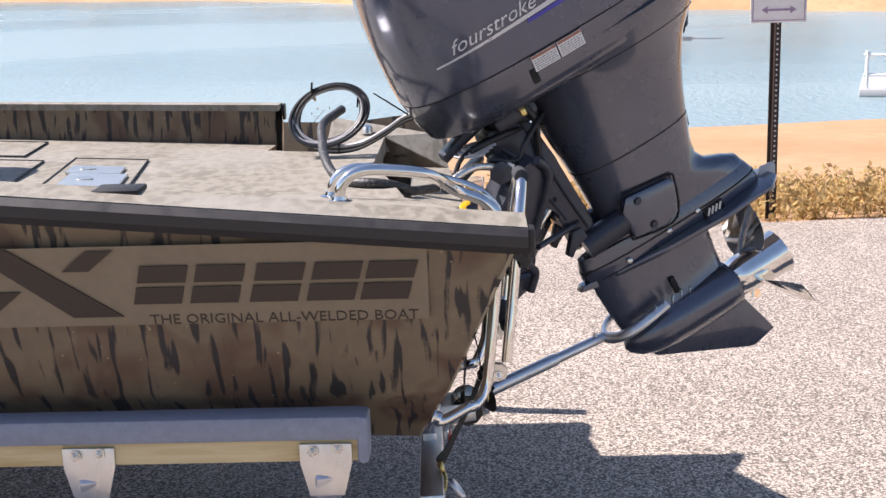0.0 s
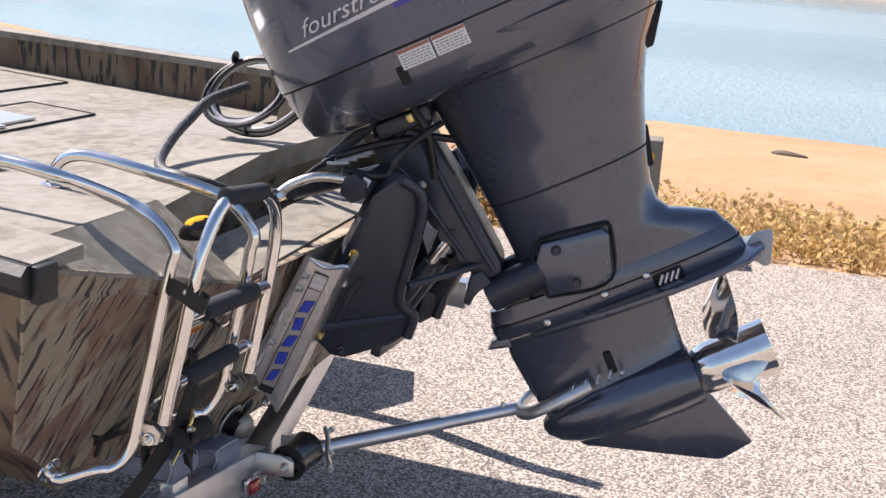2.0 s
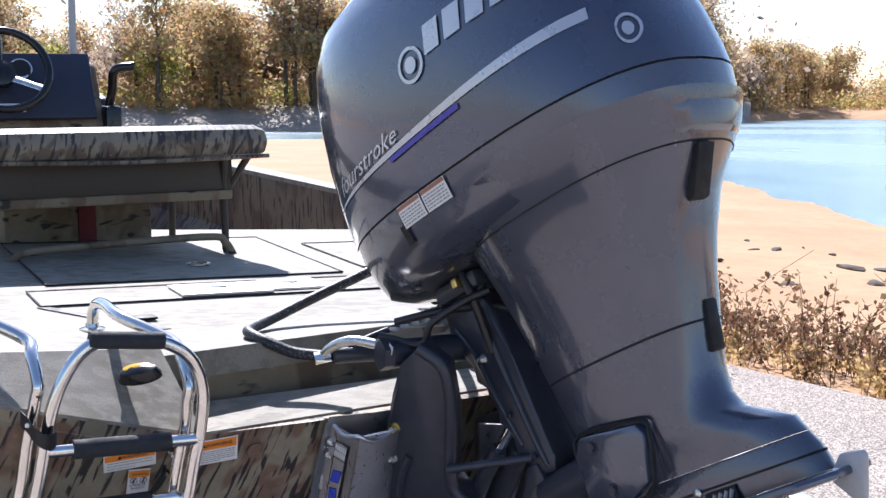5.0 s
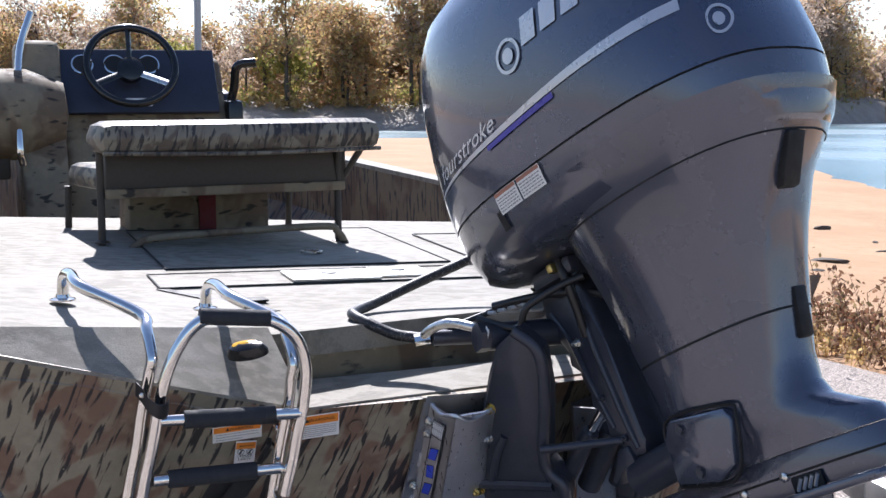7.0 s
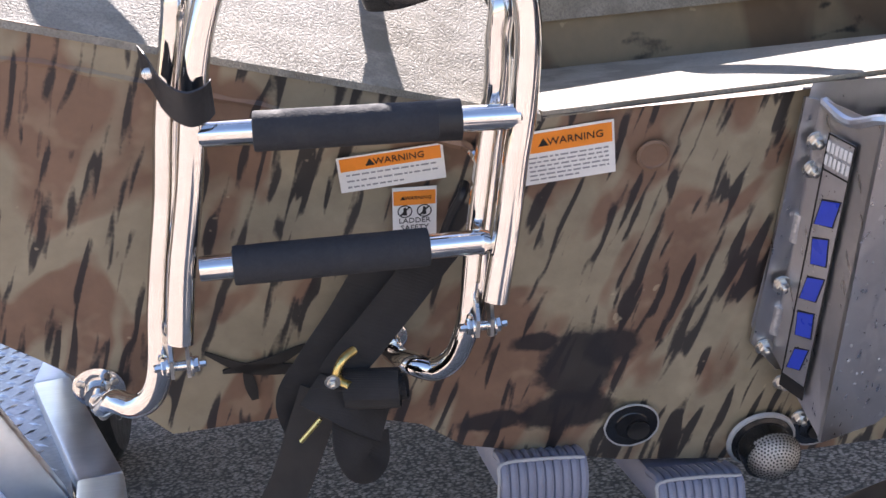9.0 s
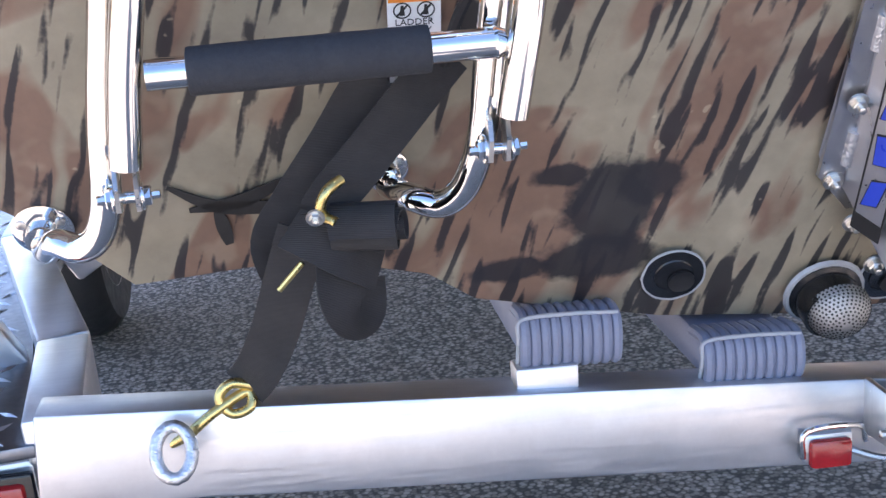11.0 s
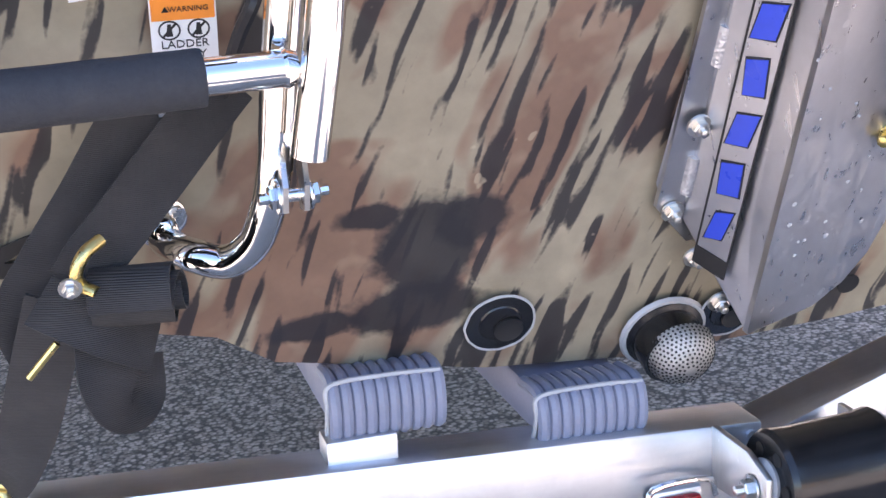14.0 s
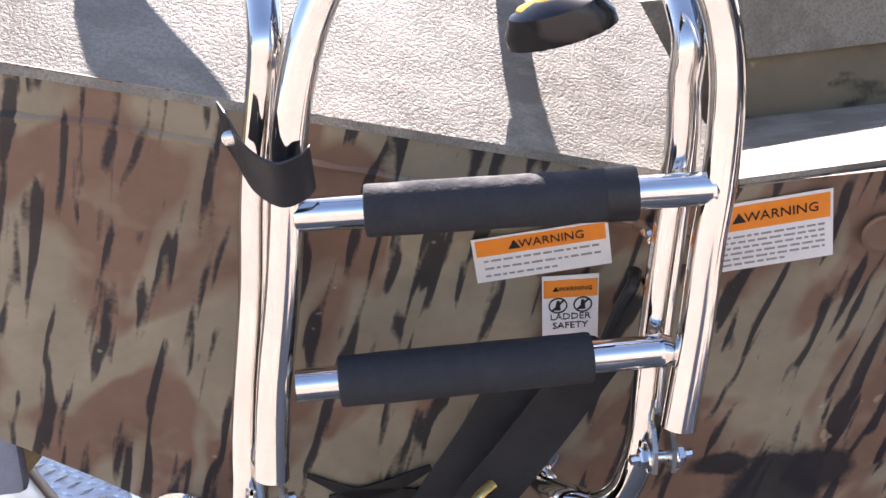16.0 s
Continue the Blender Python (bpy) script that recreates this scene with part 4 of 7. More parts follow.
# gunwales: textured cap, dark rub rail outside, inner wall forward of the platform
for s in (-1, 1):
    pts = ([-0.025, 0.42] if s < 0 else [0.66]) + [0.9, 1.5, 2.1, 2.7, 3.3, 3.9, 4.5, 5.1, 5.6, 5.8]
    cap, rub = bmesh.new(), bmesh.new()
    cr, rr = [], []
    for y in pts:
        w, lift = narrow(y)
        xo, z = 1.205 * w * beam(s, y), rail_z(s, y) + lift * 0.5
        cr.append([cap.verts.new((s * (xo + a), y, z + h)) for a, h in ((0.008, -0.012), (0.012, 0.0), (-0.09, 0.004), (-0.09, -0.016))])
        rr.append([rub.verts.new((s * (xo + a), y, z + h)) for a, h in ((0.0, -0.048), (0.022, -0.044), (0.034, -0.03), (0.034, -0.012), (0.022, -0.001), (0.0, -0.003))])
    skin(cap, cr)
    skin(rub, rr)
    part("gunwale_cap", cap, M_DECK, boat, "sand-textured gunwale cap")
    part("rub_rail", rub, M_RAIL, boat, "dark rubber rub rail")
    bm = bmesh.new()
    rings = []
    for y in [0.472 if s < 0 else 0.67] + pts[2 if s < 0 else 1:-2]:
        w, lift = narrow(y)
        zt, zb = rail_z(s, y) - 0.006 + lift * 0.5, deck_z(s * 1.1, min(y, 2.2)) - 0.01 if y < 2.2 else 0.72
        x = s * (1.205 * w * beam(s, y) - 0.085)
        rings.append([bm.verts.new(p) for p in ((x, y, zt), (x, y, zb), (x + s * 0.005, y, zb), (x + s * 0.005, y, zt))])
    skin(bm, rings)
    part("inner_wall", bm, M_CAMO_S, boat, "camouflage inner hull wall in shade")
    part("rail_end", boxed((s * 1.2 * beam(s, pts[0]) - 0.02, pts[0] - 0.012, rail_z(s, pts[0]) - 0.052), (s * 1.2 * beam(s, pts[0]) + 0.02, pts[0] + 0.004, rail_z(s, pts[0]) - 0.002), 0.004), M_RAIL, boat)
part("rod_socket", boxed((-1.12, 0.62, rail_z(-1, 0.65) - 0.002), (-1.05, 0.70, rail_z(-1, 0.65) + 0.008), 0.003), M_HOLE, boat)

# name decal on the port side: slanted bars for the maker's mark, then the slogan


def side_pt(y, z):
    """Skin of the port side at y, z."""
    x = -np.interp(z, [0.75, 0.93, 1.05], [1.072, 1.130, 1.169])
    return Vector((float(x) - 0.0065, y, z))


def side_patch(polys, name, mat, parent, label=""):
    bm = bmesh.new()
    for poly in polys:
        a = [bm.verts.new(side_pt(y, z)) for y, z in poly]
        b = [bm.verts.new(side_pt(y, z) + Vector((0.003, 0, 0))) for y, z in poly]
        skin(bm, [b, a])
    return part(name, bm, mat, parent, label, smooth=False)


def slab_letter(y, w, z0, z1, bars):
    """Bars of one mark: each (f0, f1, g0, g1) in the unit square, leaning forward."""
    out = []
    for f0, f1, g0, g1 in bars:
        lean = 0.28 * (z1 - z0)
        out.append([(y - w * f0 - lean * (g0 - 0.5), z0 + (z1 - z0) * g0), (y - w * f1 - lean * (g0 - 0.5), z0 + (z1 - z0) * g0), (y - w * f1 - lean * (g1 - 0.5), z0 + (z1 - z0) * g1), (y - w * f0 - lean * (g1 - 0.5), z0 + (z1 - z0) * g1)])
    return out


side_patch([[(0.93, 0.905), (0.93, 1.052), (0.14, 1.052), (0.14, 0.905)]], "decal_ground", M_DECALTAN, boat, "plain tan ground of the name decal")
side_skin = side_pt


def side_pt(y, z):
    return side_skin(y, z) - Vector((0.0035, 0, 0))


Z0, Z1 = 0.945, 1.015
for y in (0.625, 0.53, 0.43, 0.335, 0.245):
    side_patch(slab_letter(y, 0.082, Z0, Z1, [(0, 0.98, 0.56, 1)]), "name_mark", M_DECAL, boat, "dark brown slanted block of the maker's mark")
    side_patch(slab_letter(y, 0.082, Z0, Z1, [(0, 0.98, 0, 0.44)]), "name_mark", M_DECAL, boat, "dark brown slanted block of the maker's mark")
side_patch([[(0.895, 1.05), (0.83, 1.05), (0.655, 0.922), (0.74, 0.922)]], "name_mark", M_DECAL, boat, "dark brown diagonal stroke of the maker's mark")
side_patch([[(0.86, 0.972), (0.82, 0.972), (0.875, 0.928), (0.92, 0.928)]], "name_mark", M_DECAL, boat, "dark brown short slanted stroke of the maker's mark")
side_patch([[(0.70, 1.045), (0.655, 1.045), (0.70, 1.008), (0.745, 1.008)]], "name_mark", M_DECAL, boat, "dark brown short slanted stroke of the maker's mark")
slogan = Matrix(((0, -0.30, -0.95, -1.116), (-1, 0, 0, 0.385), (0, 0.95, -0.30, 0.9185), (0, 0, 0, 1)))
words("THE ORIGINAL ALL-WELDED BOAT", 0.028, slogan @ Matrix.Translation((0, 0, 0.016)), M_DECAL, boat, "slogan", 0.001, 0.0, 1.02)

# things let into or stuck on the transom
def decal(x0, x1, z0, z1, lines, name, turn=1.5):
    w, h = x1 - x0, (z1 - z0) / 0.97
    m = transom_frame((x0 + x1) / 2, (z0 + z1) / 2, 0.0006, turn)
    lab = part(name, rect(w, h), M_WHITE, transom, "white and orange safety label", at=m, smooth=False)
    head = 0.36 * h if h < 0.06 else 0.17 * h
    part("orange_band", rect(w * 0.95, head, 0.0004), M_ORANGE, lab, at=Matrix.Translation((0, h * 0.46 - head / 2, 0.0007)), smooth=False)
    size = min(head * 0.72, w * 0.125)
    words("WARNING", size, Matrix.Translation((w * 0.08, h * 0.46 - head / 2, 0.0016)), M_INK, lab, "heading", 0.0002, 0, 1.0)
    bm = bmesh.new()
    tx, ts = w * 0.08 - size * 2.75, size * 0.45
    ty = h * 0.46 - head / 2 - size * 0.33
    prism([(tx - ts, ty), (tx + ts, ty), (tx, ty + ts * 1.7)], 0.0011, 0.0015, bm=bm)
    part("alert_triangle", bm, M_INK, lab, smooth=False)
    return lab, w, h, head


def small_print(lab, w, h, top, bottom, rows, seed):
    rs = random.Random(seed)
    bm = bmesh.new()
    for k in range(rows):
        y = top - (top - bottom) * (k + 0.5) / rows
        x = -w * 0.43
        end = w * (0.43 if k < rows - 1 else 0.1)
        while x < end:
            l = rs.uniform(0.0025, 0.0075)
            box(bm, (x, y - 0.0007, 0.0007), (min(end, x + l), y + 0.0007, 0.0011))
            x += l + 0.0016
    tagged(part("small_print", bm, M_GREYINK, lab, smooth=False), kind="stuff")


lab, w, h, head = decal(-0.7500, -0.6600, 0.8375, 0.8710, 3, "warning_label", 4.0)
small_print(lab, w, h, h * 0.46 - head * 1.1, -h * 0.45, 3, 1)
lab, w, h, head = decal(-0.585, -0.507, 0.8345, 0.884, 6, "warning_label", 4.5)
small_print(lab, w, h, h * 0.46 - head * 1.15, -h * 0.45, 6, 2)
lab, w, h, head = decal(-0.704, -0.666, 0.757, 0.838, 4, "ladder_label", -2.0)
bm = bmesh.new()
for sx in (-1, 1):
    for k in range(16):
        a0, a1 = 2 * math.pi * k / 16, 2 * math.pi * (k + 1) / 16
        prism([(sx * w * 0.22 + 0.0065 * math.cos(a0), h * 0.21 + 0.0065 * math.sin(a0)), (sx * w * 0.22 + 0.0065 * math.cos(a1), h * 0.21 + 0.0065 * math.sin(a1)), (sx * w * 0.22 + 0.0055 * math.cos(a1), h * 0.21 + 0.0055 * math.sin(a1)), (sx * w * 0.22 + 0.0055 * math.cos(a0), h * 0.21 + 0.0055 * math.sin(a0))], 0.0007, 0.0011, bm=bm)
    prism([(sx * w * 0.22 - 0.0045, h * 0.21 - 0.004), (sx * w * 0.22 - 0.0035, h * 0.21 - 0.005), (sx * w * 0.22 + 0.0045, h * 0.21 + 0.004), (sx * w * 0.22 + 0.0035, h * 0.21 + 0.005)], 0.0007, 0.0011, bm=bm)
    prism([(sx * w * 0.22 - 0.002, h * 0.21 - 0.004), (sx * w * 0.22 + 0.002, h * 0.21 - 0.004), (sx * w * 0.22 + 0.001, h * 0.21 + 0.004), (sx * w * 0.22 - 0.001, h * 0.21 + 0.004)], 0.0007, 0.001, bm=bm)
part("pictograms", bm, M_INK, lab, smooth=False)
words("LADDER\nSAFETY", 0.0074, Matrix.Translation((0, h * 0.05, 0.0009)), M_INK, lab, "heading", 0.0002, 0, 1.0)
small_print(lab, w, h, -h * 0.12, -h * 0.46, 5, 3)


def ragged(bm, seed):
    """Uneven squeezed-out edge of a sealed ring."""
    for v in bm.verts:
        k = 1 + 0.035 * noise.noise(Vector((v.co.x * 90, v.co.y * 90, seed * 7))) + 0.02 * noise.noise(Vector((v.co.x * 300, v.co.y * 300, seed)))
        v.co.x, v.co.y = v.co.x * k, v.co.y * k
    return bm


def through_hull(x, z, r, rim, name, label):
    m = transom_frame(x, z, 0.0005)
    fit = part(name, ragged(lathe([(r, 0.0), (r + 0.0008, 0.0008), (r + 0.0004, 0.002), (r - 0.0008, 0.002), (r - 0.0015, -0.001)], None, 36), x), rim, transom, label, at=m)
    part("bore", lathe([(r - 0.0005, 0.0005), (r - 0.0005, 0.0012), (r * 0.62, 0.0008), (r * 0.58, 0.0018), (r * 0.4, 0.001), (0, 0.001)], None, 28), M_BLACKPL, fit)
    part("pipe", lathe([(r * 0.42, 0.0014), (r * 0.42, 0.003), (r * 0.3, 0.002)], Matrix.Translation((r * 0.25, -r * 0.25, 0)), 16), M_HOLE, fit)


through_hull(-0.475, 0.580, 0.0265, M_GREYPL, "drain_fitting", "round drain hole with a grey rim")
through_hull(-0.283, 0.553, 0.024, M_GREYPL, "drain_fitting", "round drain hole with a grey rim")
part("plug_hole", lathe([(0.0095, 0.0), (0.0095, 0.0012), (0.006, 0.001)], transom_frame(-0.174, 0.553), 18), M_HOLE, transom, "small open drain hole")
strainer = part("livewell_strainer", lathe([(0.031, 0.0), (0.031, 0.004), (0.027, 0.006), (0.026, 0.028), (0.0, 0.028)], transom_frame(-0.338, 0.547), 24), M_BLACKPL, transom, "black intake fitting with a domed perforated strainer")
bm = bmesh.new()
m = transom_frame(-0.336, 0.545, 0.024)
lathe([(0.0268 * math.cos(a), 0.0235 * math.sin(a)) for a in np.linspace(0.0, 1.5, 9)], m, 26, bm)
part("screen", bm, M_MESH, strainer, "domed perforated stainless screen")
bm = bmesh.new()
for i in range(1, 13):
    a = 0.12 * i - 0.08
    k = max(4, int(46 * math.cos(a)))
    for j in range(k):
        t = 2 * math.pi * (j + 0.5 * (i % 2)) / k
        p = Vector((0.0271 * math.cos(a) * math.cos(t), 0.0271 * math.cos(a) * math.sin(t), 0.0238 * math.sin(a)))
        n = Vector((math.cos(a) * math.cos(t), math.cos(a) * math.sin(t), math.sin(a)))
        lathe([(0.0011, 0), (0.0009, 0.0003)], m @ between(p, p + n), 5, bm)
tagged(part("screen_perforation", bm, M_HOLE, strainer), kind="stuff")
part("sealant", lathe([(0.0352, 0.0), (0.0335, 0.003), (0.030, 0.003)], transom_frame(-0.338, 0.547), 24), M_GREYPL, strainer)
part("knockout", lathe([(0.014, 0.0), (0.014, 0.0016), (0.012, 0.0024), (0.011, 0.0012), (0.0, 0.0012)], transom_frame(-0.467, 0.853), 24), M_CAMO_T, transom)
# weld seam under the top edge
bm = bmesh.new()
seam = [on_transom(-1.15 + 0.0115 * k, 1.002 - 0.2575 * 0.0115 * k + 0.0015 * noise.noise((k * 0.4, 0, 0)), 0.0) for k in range(50)]
tube(bm, seam, [0.0022 + 0.0008 * (k % 3) for k in range(50)], 5)
part("weld_seam", bm, M_CAMO_T, transom)
# a twig stencilled on the transom
M_BLOTCH = worn("black_overspray", (0.022, 0.02, 0.018), 0.65, 0, 60, 0.3)
for pts in ([(-0.875, 0.69), (-0.84, 0.672), (-0.80, 0.668), (-0.76, 0.66)], [(-0.86, 0.67), (-0.82, 0.675), (-0.785, 0.69)], [(-0.84, 0.672), (-0.832, 0.64)]):
    bm = bmesh.new()
    line = smooth_path([(x, z, 0) for x, z in pts], 5)
    rows = []
    for k, q in enumerate(line):
        d = (line[min(k + 1, len(line) - 1)] - line[max(k - 1, 0)]).normalized()
        w = 0.001 + 0.0045 * math.sin(math.pi * (k + 0.5) / (len(line) + 0.5))
        rows.append([bm.verts.new(on_transom(q.x + e * w * d.y, q.y - e * w * d.x, o)) for e, o in ((-1, -0.001), (-1, 0.0006), (1, 0.0006), (1, -0.001))])
    skin(bm, rows)
    part("painted_twig", bm, M_BLOTCH, transom, smooth=False)

# eye bolt with a tag of cable behind the ladder
hook = part("transom_eye", tube(bmesh.new(), smooth_path([on_transom(-0.640, 0.872, 0.0), on_transom(-0.634, 0.868, 0.025), on_transom(-0.628, 0.845, 0.03), on_transom(-0.630, 0.828, 0.022), on_transom(-0.633, 0.828, 0.0)], 6), 0.0042, 8), M_CHROME, transom, "stainless tie-down eye")
part("pigtail", tube(bmesh.new(), smooth_path([on_transom(-0.640, 0.835, 0.0), on_transom(-0.645, 0.83, 0.014), on_transom(-0.655, 0.81, 0.014), on_transom(-0.664, 0.78, 0.01), on_transom(-0.672, 0.75, 0.006)], 6), 0.0045, 8), M_HOSE, transom, "black cable tail")

# stern light on the port facet: a dark oval base with an amber lens
m = Matrix.Translation((-0.635, 0.075, 0.985)) @ Euler((radians(24), radians(-8), radians(-25))).to_matrix().to_4x4()
lamp = part("deck_cleat", lathe([(0.0, 0), (1.0, 0.0), (1.0, 0.3), (0.8, 0.75), (0.3, 0.95), (0.0, 0.95)], Matrix.Diagonal((0.038, 0.020, 0.026, 1)), 24), M_BLACKPL, boat, "dark oval pop-up cleat with an amber cap", at=m)
part("cap", lathe([(0.0, 0.0), (1.0, 0.0), (0.9, 0.5), (0.3, 0.9), (0.0, 0.9)], Matrix.Translation((-0.002, 0.004, 0.0185)) @ Matrix.Diagonal((0.026, 0.012, 0.0075, 1)), 20), M_AMBER, lamp, "amber cap")
part("deck_cleat", lathe([(0.0, 0), (1.0, 0.0), (1.0, 0.3), (0.8, 0.75), (0.3, 0.95), (0.0, 0.95)], Matrix.Diagonal((0.035, 0.017, 0.026, 1)), 24), M_STEEL, boat, at=Matrix.Translation((0.55, 0.36, aft_z(0.55, 0.36) + 0.004)))

# ---- boarding ladder ----
ladder = thing("boarding_ladder", "polished stainless folding boarding ladder with foam grips on the transom", "ladder")
R = 0.0108


def J(x, z, off):
    """Points of the jack plate."""
    q = onto(spread(x, z, off, 0.12, 1.15)[0], off * DRAWN)
    return Vector((q.x + 0.009, q.y + 0.0068, q.z - 0.016))


def W(x, z, off):
    """Points of the ladder, which stands more upright than the transom."""
    x += 0.045 * (x + 0.60)
    p = Vector((x, 0.2155 + 0.126 - 1.0308 * off + 0.12 * x - 0.25 * z, z))
    q = SIGHT + (p - SIGHT) * ((p.y + 0.15 * (z - 0.80) - SIGHT.y) / (p.y - SIGHT.y))
    v = TURN @ (q - FROM)
    lean = Vector((0, 1, 0.11))
    return TO + v * ((0.004 + 0.11 * 0.72 + (0.068 - off) * 1.5 - lean.dot(TO)) / lean.dot(v))


def ladder_rail(foot, stem, hook, flange, rf=1.0):
    """Fixed rail: deck foot, hoop, down along the transom, hook round to its flange."""
    fx, fy, fz = foot
    pts = [(fx, fy, fz), (fx + 0.001, fy - 0.006, fz + 0.028), (fx + 0.004, fy - 0.03, fz + 0.048), (fx + 0.010, fy - 0.075, fz + 0.052), (fx + 0.020, fy - 0.16, fz + 0.040)]
    top = W(*stem[0], 0.045)
    pts += [(top + Vector((-0.006, 0.085, 0.062))), (top + Vector((-0.002, 0.035, 0.040)))]
    pts += [W(x, z, 0.045) for x, z in stem]
    rail = part("fixed_rail", tube(bmesh.new(), smooth_path(pts, 6), R, 18), M_CHROME, ladder, "polished stainless rail")
    m = plate_frame(*flange)
    pts = [W(*stem[-2], 0.045), W(*stem[-1], 0.045)] + [W(x, z, o) for x, z, o in hook] + [m @ Vector((0.004, -0.004, 0.022)), m @ Vector((0, 0, 0.003))]
    part("hook", tube(bmesh.new(), smooth_path(pts, 8), R * 0.98, 18), M_CHROME, rail)
    fl = part("flange", lathe([(0.0235 * rf, 0.0), (0.0235 * rf, 0.003), (0.021 * rf, 0.0045), (0.0125, 0.0055), (0.012, 0.016)], m, 28), M_CHROME, rail, "round bolted flange")
    for k in range(3):
        a = 2.1 * k + 0.5
        part("screw", lathe([(0.0042, 0.003), (0.004, 0.0062), (0.002, 0.007)], m @ Matrix.Translation((0.0172 * rf * math.cos(a), 0.0172 * rf * math.sin(a), 0)), 10), M_STEEL, fl)
    part("deck_foot", lathe([(0.024, 0), (0.024, 0.003), (0.014, 0.006), (0.0125, 0.012)], Matrix.Translation((fx, fy, fz - 0.004)), 22), M_CHROME, rail)


ladder_rail((-0.935, 0.303, 1.076), [(-0.864, 1.01), (-0.867, 0.983), (-0.878, 0.915), (-0.885, 0.846), (-0.895, 0.778), (-0.900, 0.738)], [(-0.903, 0.70, 0.045), (-0.907, 0.675, 0.043), (-0.916, 0.656, 0.038), (-0.930, 0.648, 0.030), (-0.945, 0.652, 0.02)], (-0.980, 0.652))
ladder_rail((-0.660, 0.345, 1.036), [(-0.606, 1.0), (-0.608, 0.968), (-0.609, 0.927), (-0.618, 0.847), (-0.624, 0.79), (-0.628, 0.739)], [(-0.631, 0.712, 0.045), (-0.636, 0.687, 0.043), (-0.645, 0.664, 0.038), (-0.662, 0.652, 0.032), (-0.684, 0.659, 0.024)], (-0.704, 0.672), 0.8)

# folding section: an arch with foam top grip and two foam rungs
OFF = 0.068
arch = [(-0.886, 0.716), (-0.879, 0.78), (-0.868, 0.847), (-0.862, 0.893), (-0.856, 0.943), (-0.847, 0.985), (-0.835, 1.02), (-0.815, 1.058), (-0.79, 1.083), (-0.76, 1.091)]
arch += [(-0.695, 1.090), (-0.658, 1.084), (-0.622, 1.062), (-0.597, 1.025), (-0.587, 0.978), (-0.589, 0.912), (-0.596, 0.86), (-0.602, 0.80), (-0.612, 0.727)]
fold = part("folding_arch", tube(bmesh.new(), smooth_path([W(x, z, OFF) for x, z in arch], 6), R, 18), M_CHROME, ladder, "polished stainless folding arch")


def foam(a, b, r, name):
    a, b = Vector(a), Vector(b)
    m = between(a, b)
    ln = (b - a).length
    bm = bmesh.new()
    prof = [(r * 0.75, 0.0), (r * 0.97, 0.0008), (r, 0.003)] + [(r * (1 + 0.025 * noise.noise((k * 1.7, ln, 0))), ln * k / 12) for k in range(1, 12)] + [(r, ln - 0.003), (r * 0.97, ln - 0.0008), (r * 0.75, ln)]
    lathe(prof, m, 24, bm)
    return part(name, bm, M_FOAM, ladder, "charcoal foam grip sleeve")


foam(W(-0.795, 1.0915, OFF), W(-0.667, 1.0905, OFF), 0.0145, "grip_sleeve")
for x0, z0, x1, z1, f0, f1, back in ((-0.856, 0.898, -0.596, 0.901, 0.165, 0.82, 0.0), (-0.865, 0.782, -0.626, 0.785, 0.115, 0.815, 0.006)):
    a, b = W(x0, z0, OFF), W(x1, z1, OFF - back)
    part("rung", tube(bmesh.new(), [a, b], R * 0.95, 18), M_CHROME, ladder, "polished stainless rung")
    d = b - a
    foam(a + d * f0, a + d * f1, 0.0158, "rung_sleeve")
    if back == 0.0:
        part("sleeve_collar", tube(bmesh.new(), [a + d * 0.745, a + d * 0.821], 0.0162, 22), M_RUBBER, ladder)
    part("crimp", lathe([(R * 0.95, 0), (R * 1.05, 0.002), (R * 0.8, 0.008), (0.002, 0.011)], between(b, b + d), 14), M_CHROME, ladder)


def bmesh_hinge(x, z, off):
    bm = bmesh.new()
    for dx in (-0.0075, 0.0060):
        pts = [W(x + dx, z + 0.024, off + 0.004), W(x + dx, z + 0.008, off + 0.012), W(x + dx, z - 0.010, off + 0.010), W(x + dx, z - 0.012, off - 0.008), W(x + dx, z + 0.01, off - 0.016), W(x + dx, z + 0.03, off - 0.016)]
        a = [bm.verts.new(p) for p in pts]
        b = [bm.verts.new(p + Vector((0.003, 0, 0))) for p in pts]
        skin(bm, [a, b])
    return bm


def hinge(x, z, off):
    h = part("hinge", bmesh_hinge(x, z, off), M_STEEL, ladder, "stainless hinge bracket with a through bolt")
    part("pin", rod(W(x - 0.010, z, off), W(x + 0.012, z, off), 0.0042, 10), M_CHROME, h)
    part("bolt", bolt(W(x + 0.0095, z, off), (1, 0.1, 0), 0.0068, 0.006), M_CHROME, h)
    part("nut", bolt(W(x - 0.0085, z, off), (-1, -0.1, 0), 0.0070, 0.005), M_CHROME, h)


hinge(-0.889, 0.691, 0.058)
hinge(-0.622, 0.700, 0.058)
# neoprene strap holding the fold to the rail
bm = bmesh.new()
pts = smooth_path([W(-0.894, 0.958, 0.056), W(-0.888, 0.949, 0.068), W(-0.879, 0.932, 0.080), W(-0.864, 0.922, 0.086), W(-0.850, 0.925, 0.082), W(-0.843, 0.930, 0.072)], 6)
skin(bm, [[bm.verts.new(p + RAKE * h + OUT * o) for h, o in ((0.014, 0.0), (0.014, 0.003), (-0.014, 0.003), (-0.014, 0.0))] for p in pts])
strap = part("keeper_strap", bm, M_RUBBER, ladder, "black snap strap round the rails")
part("snap", lathe([(0.0045, 0), (0.0045, 0.002), (0.003, 0.003)], between(W(-0.889, 0.949, 0.072), W(-0.91, 0.949, 0.13)), 14), M_STEEL, strap)

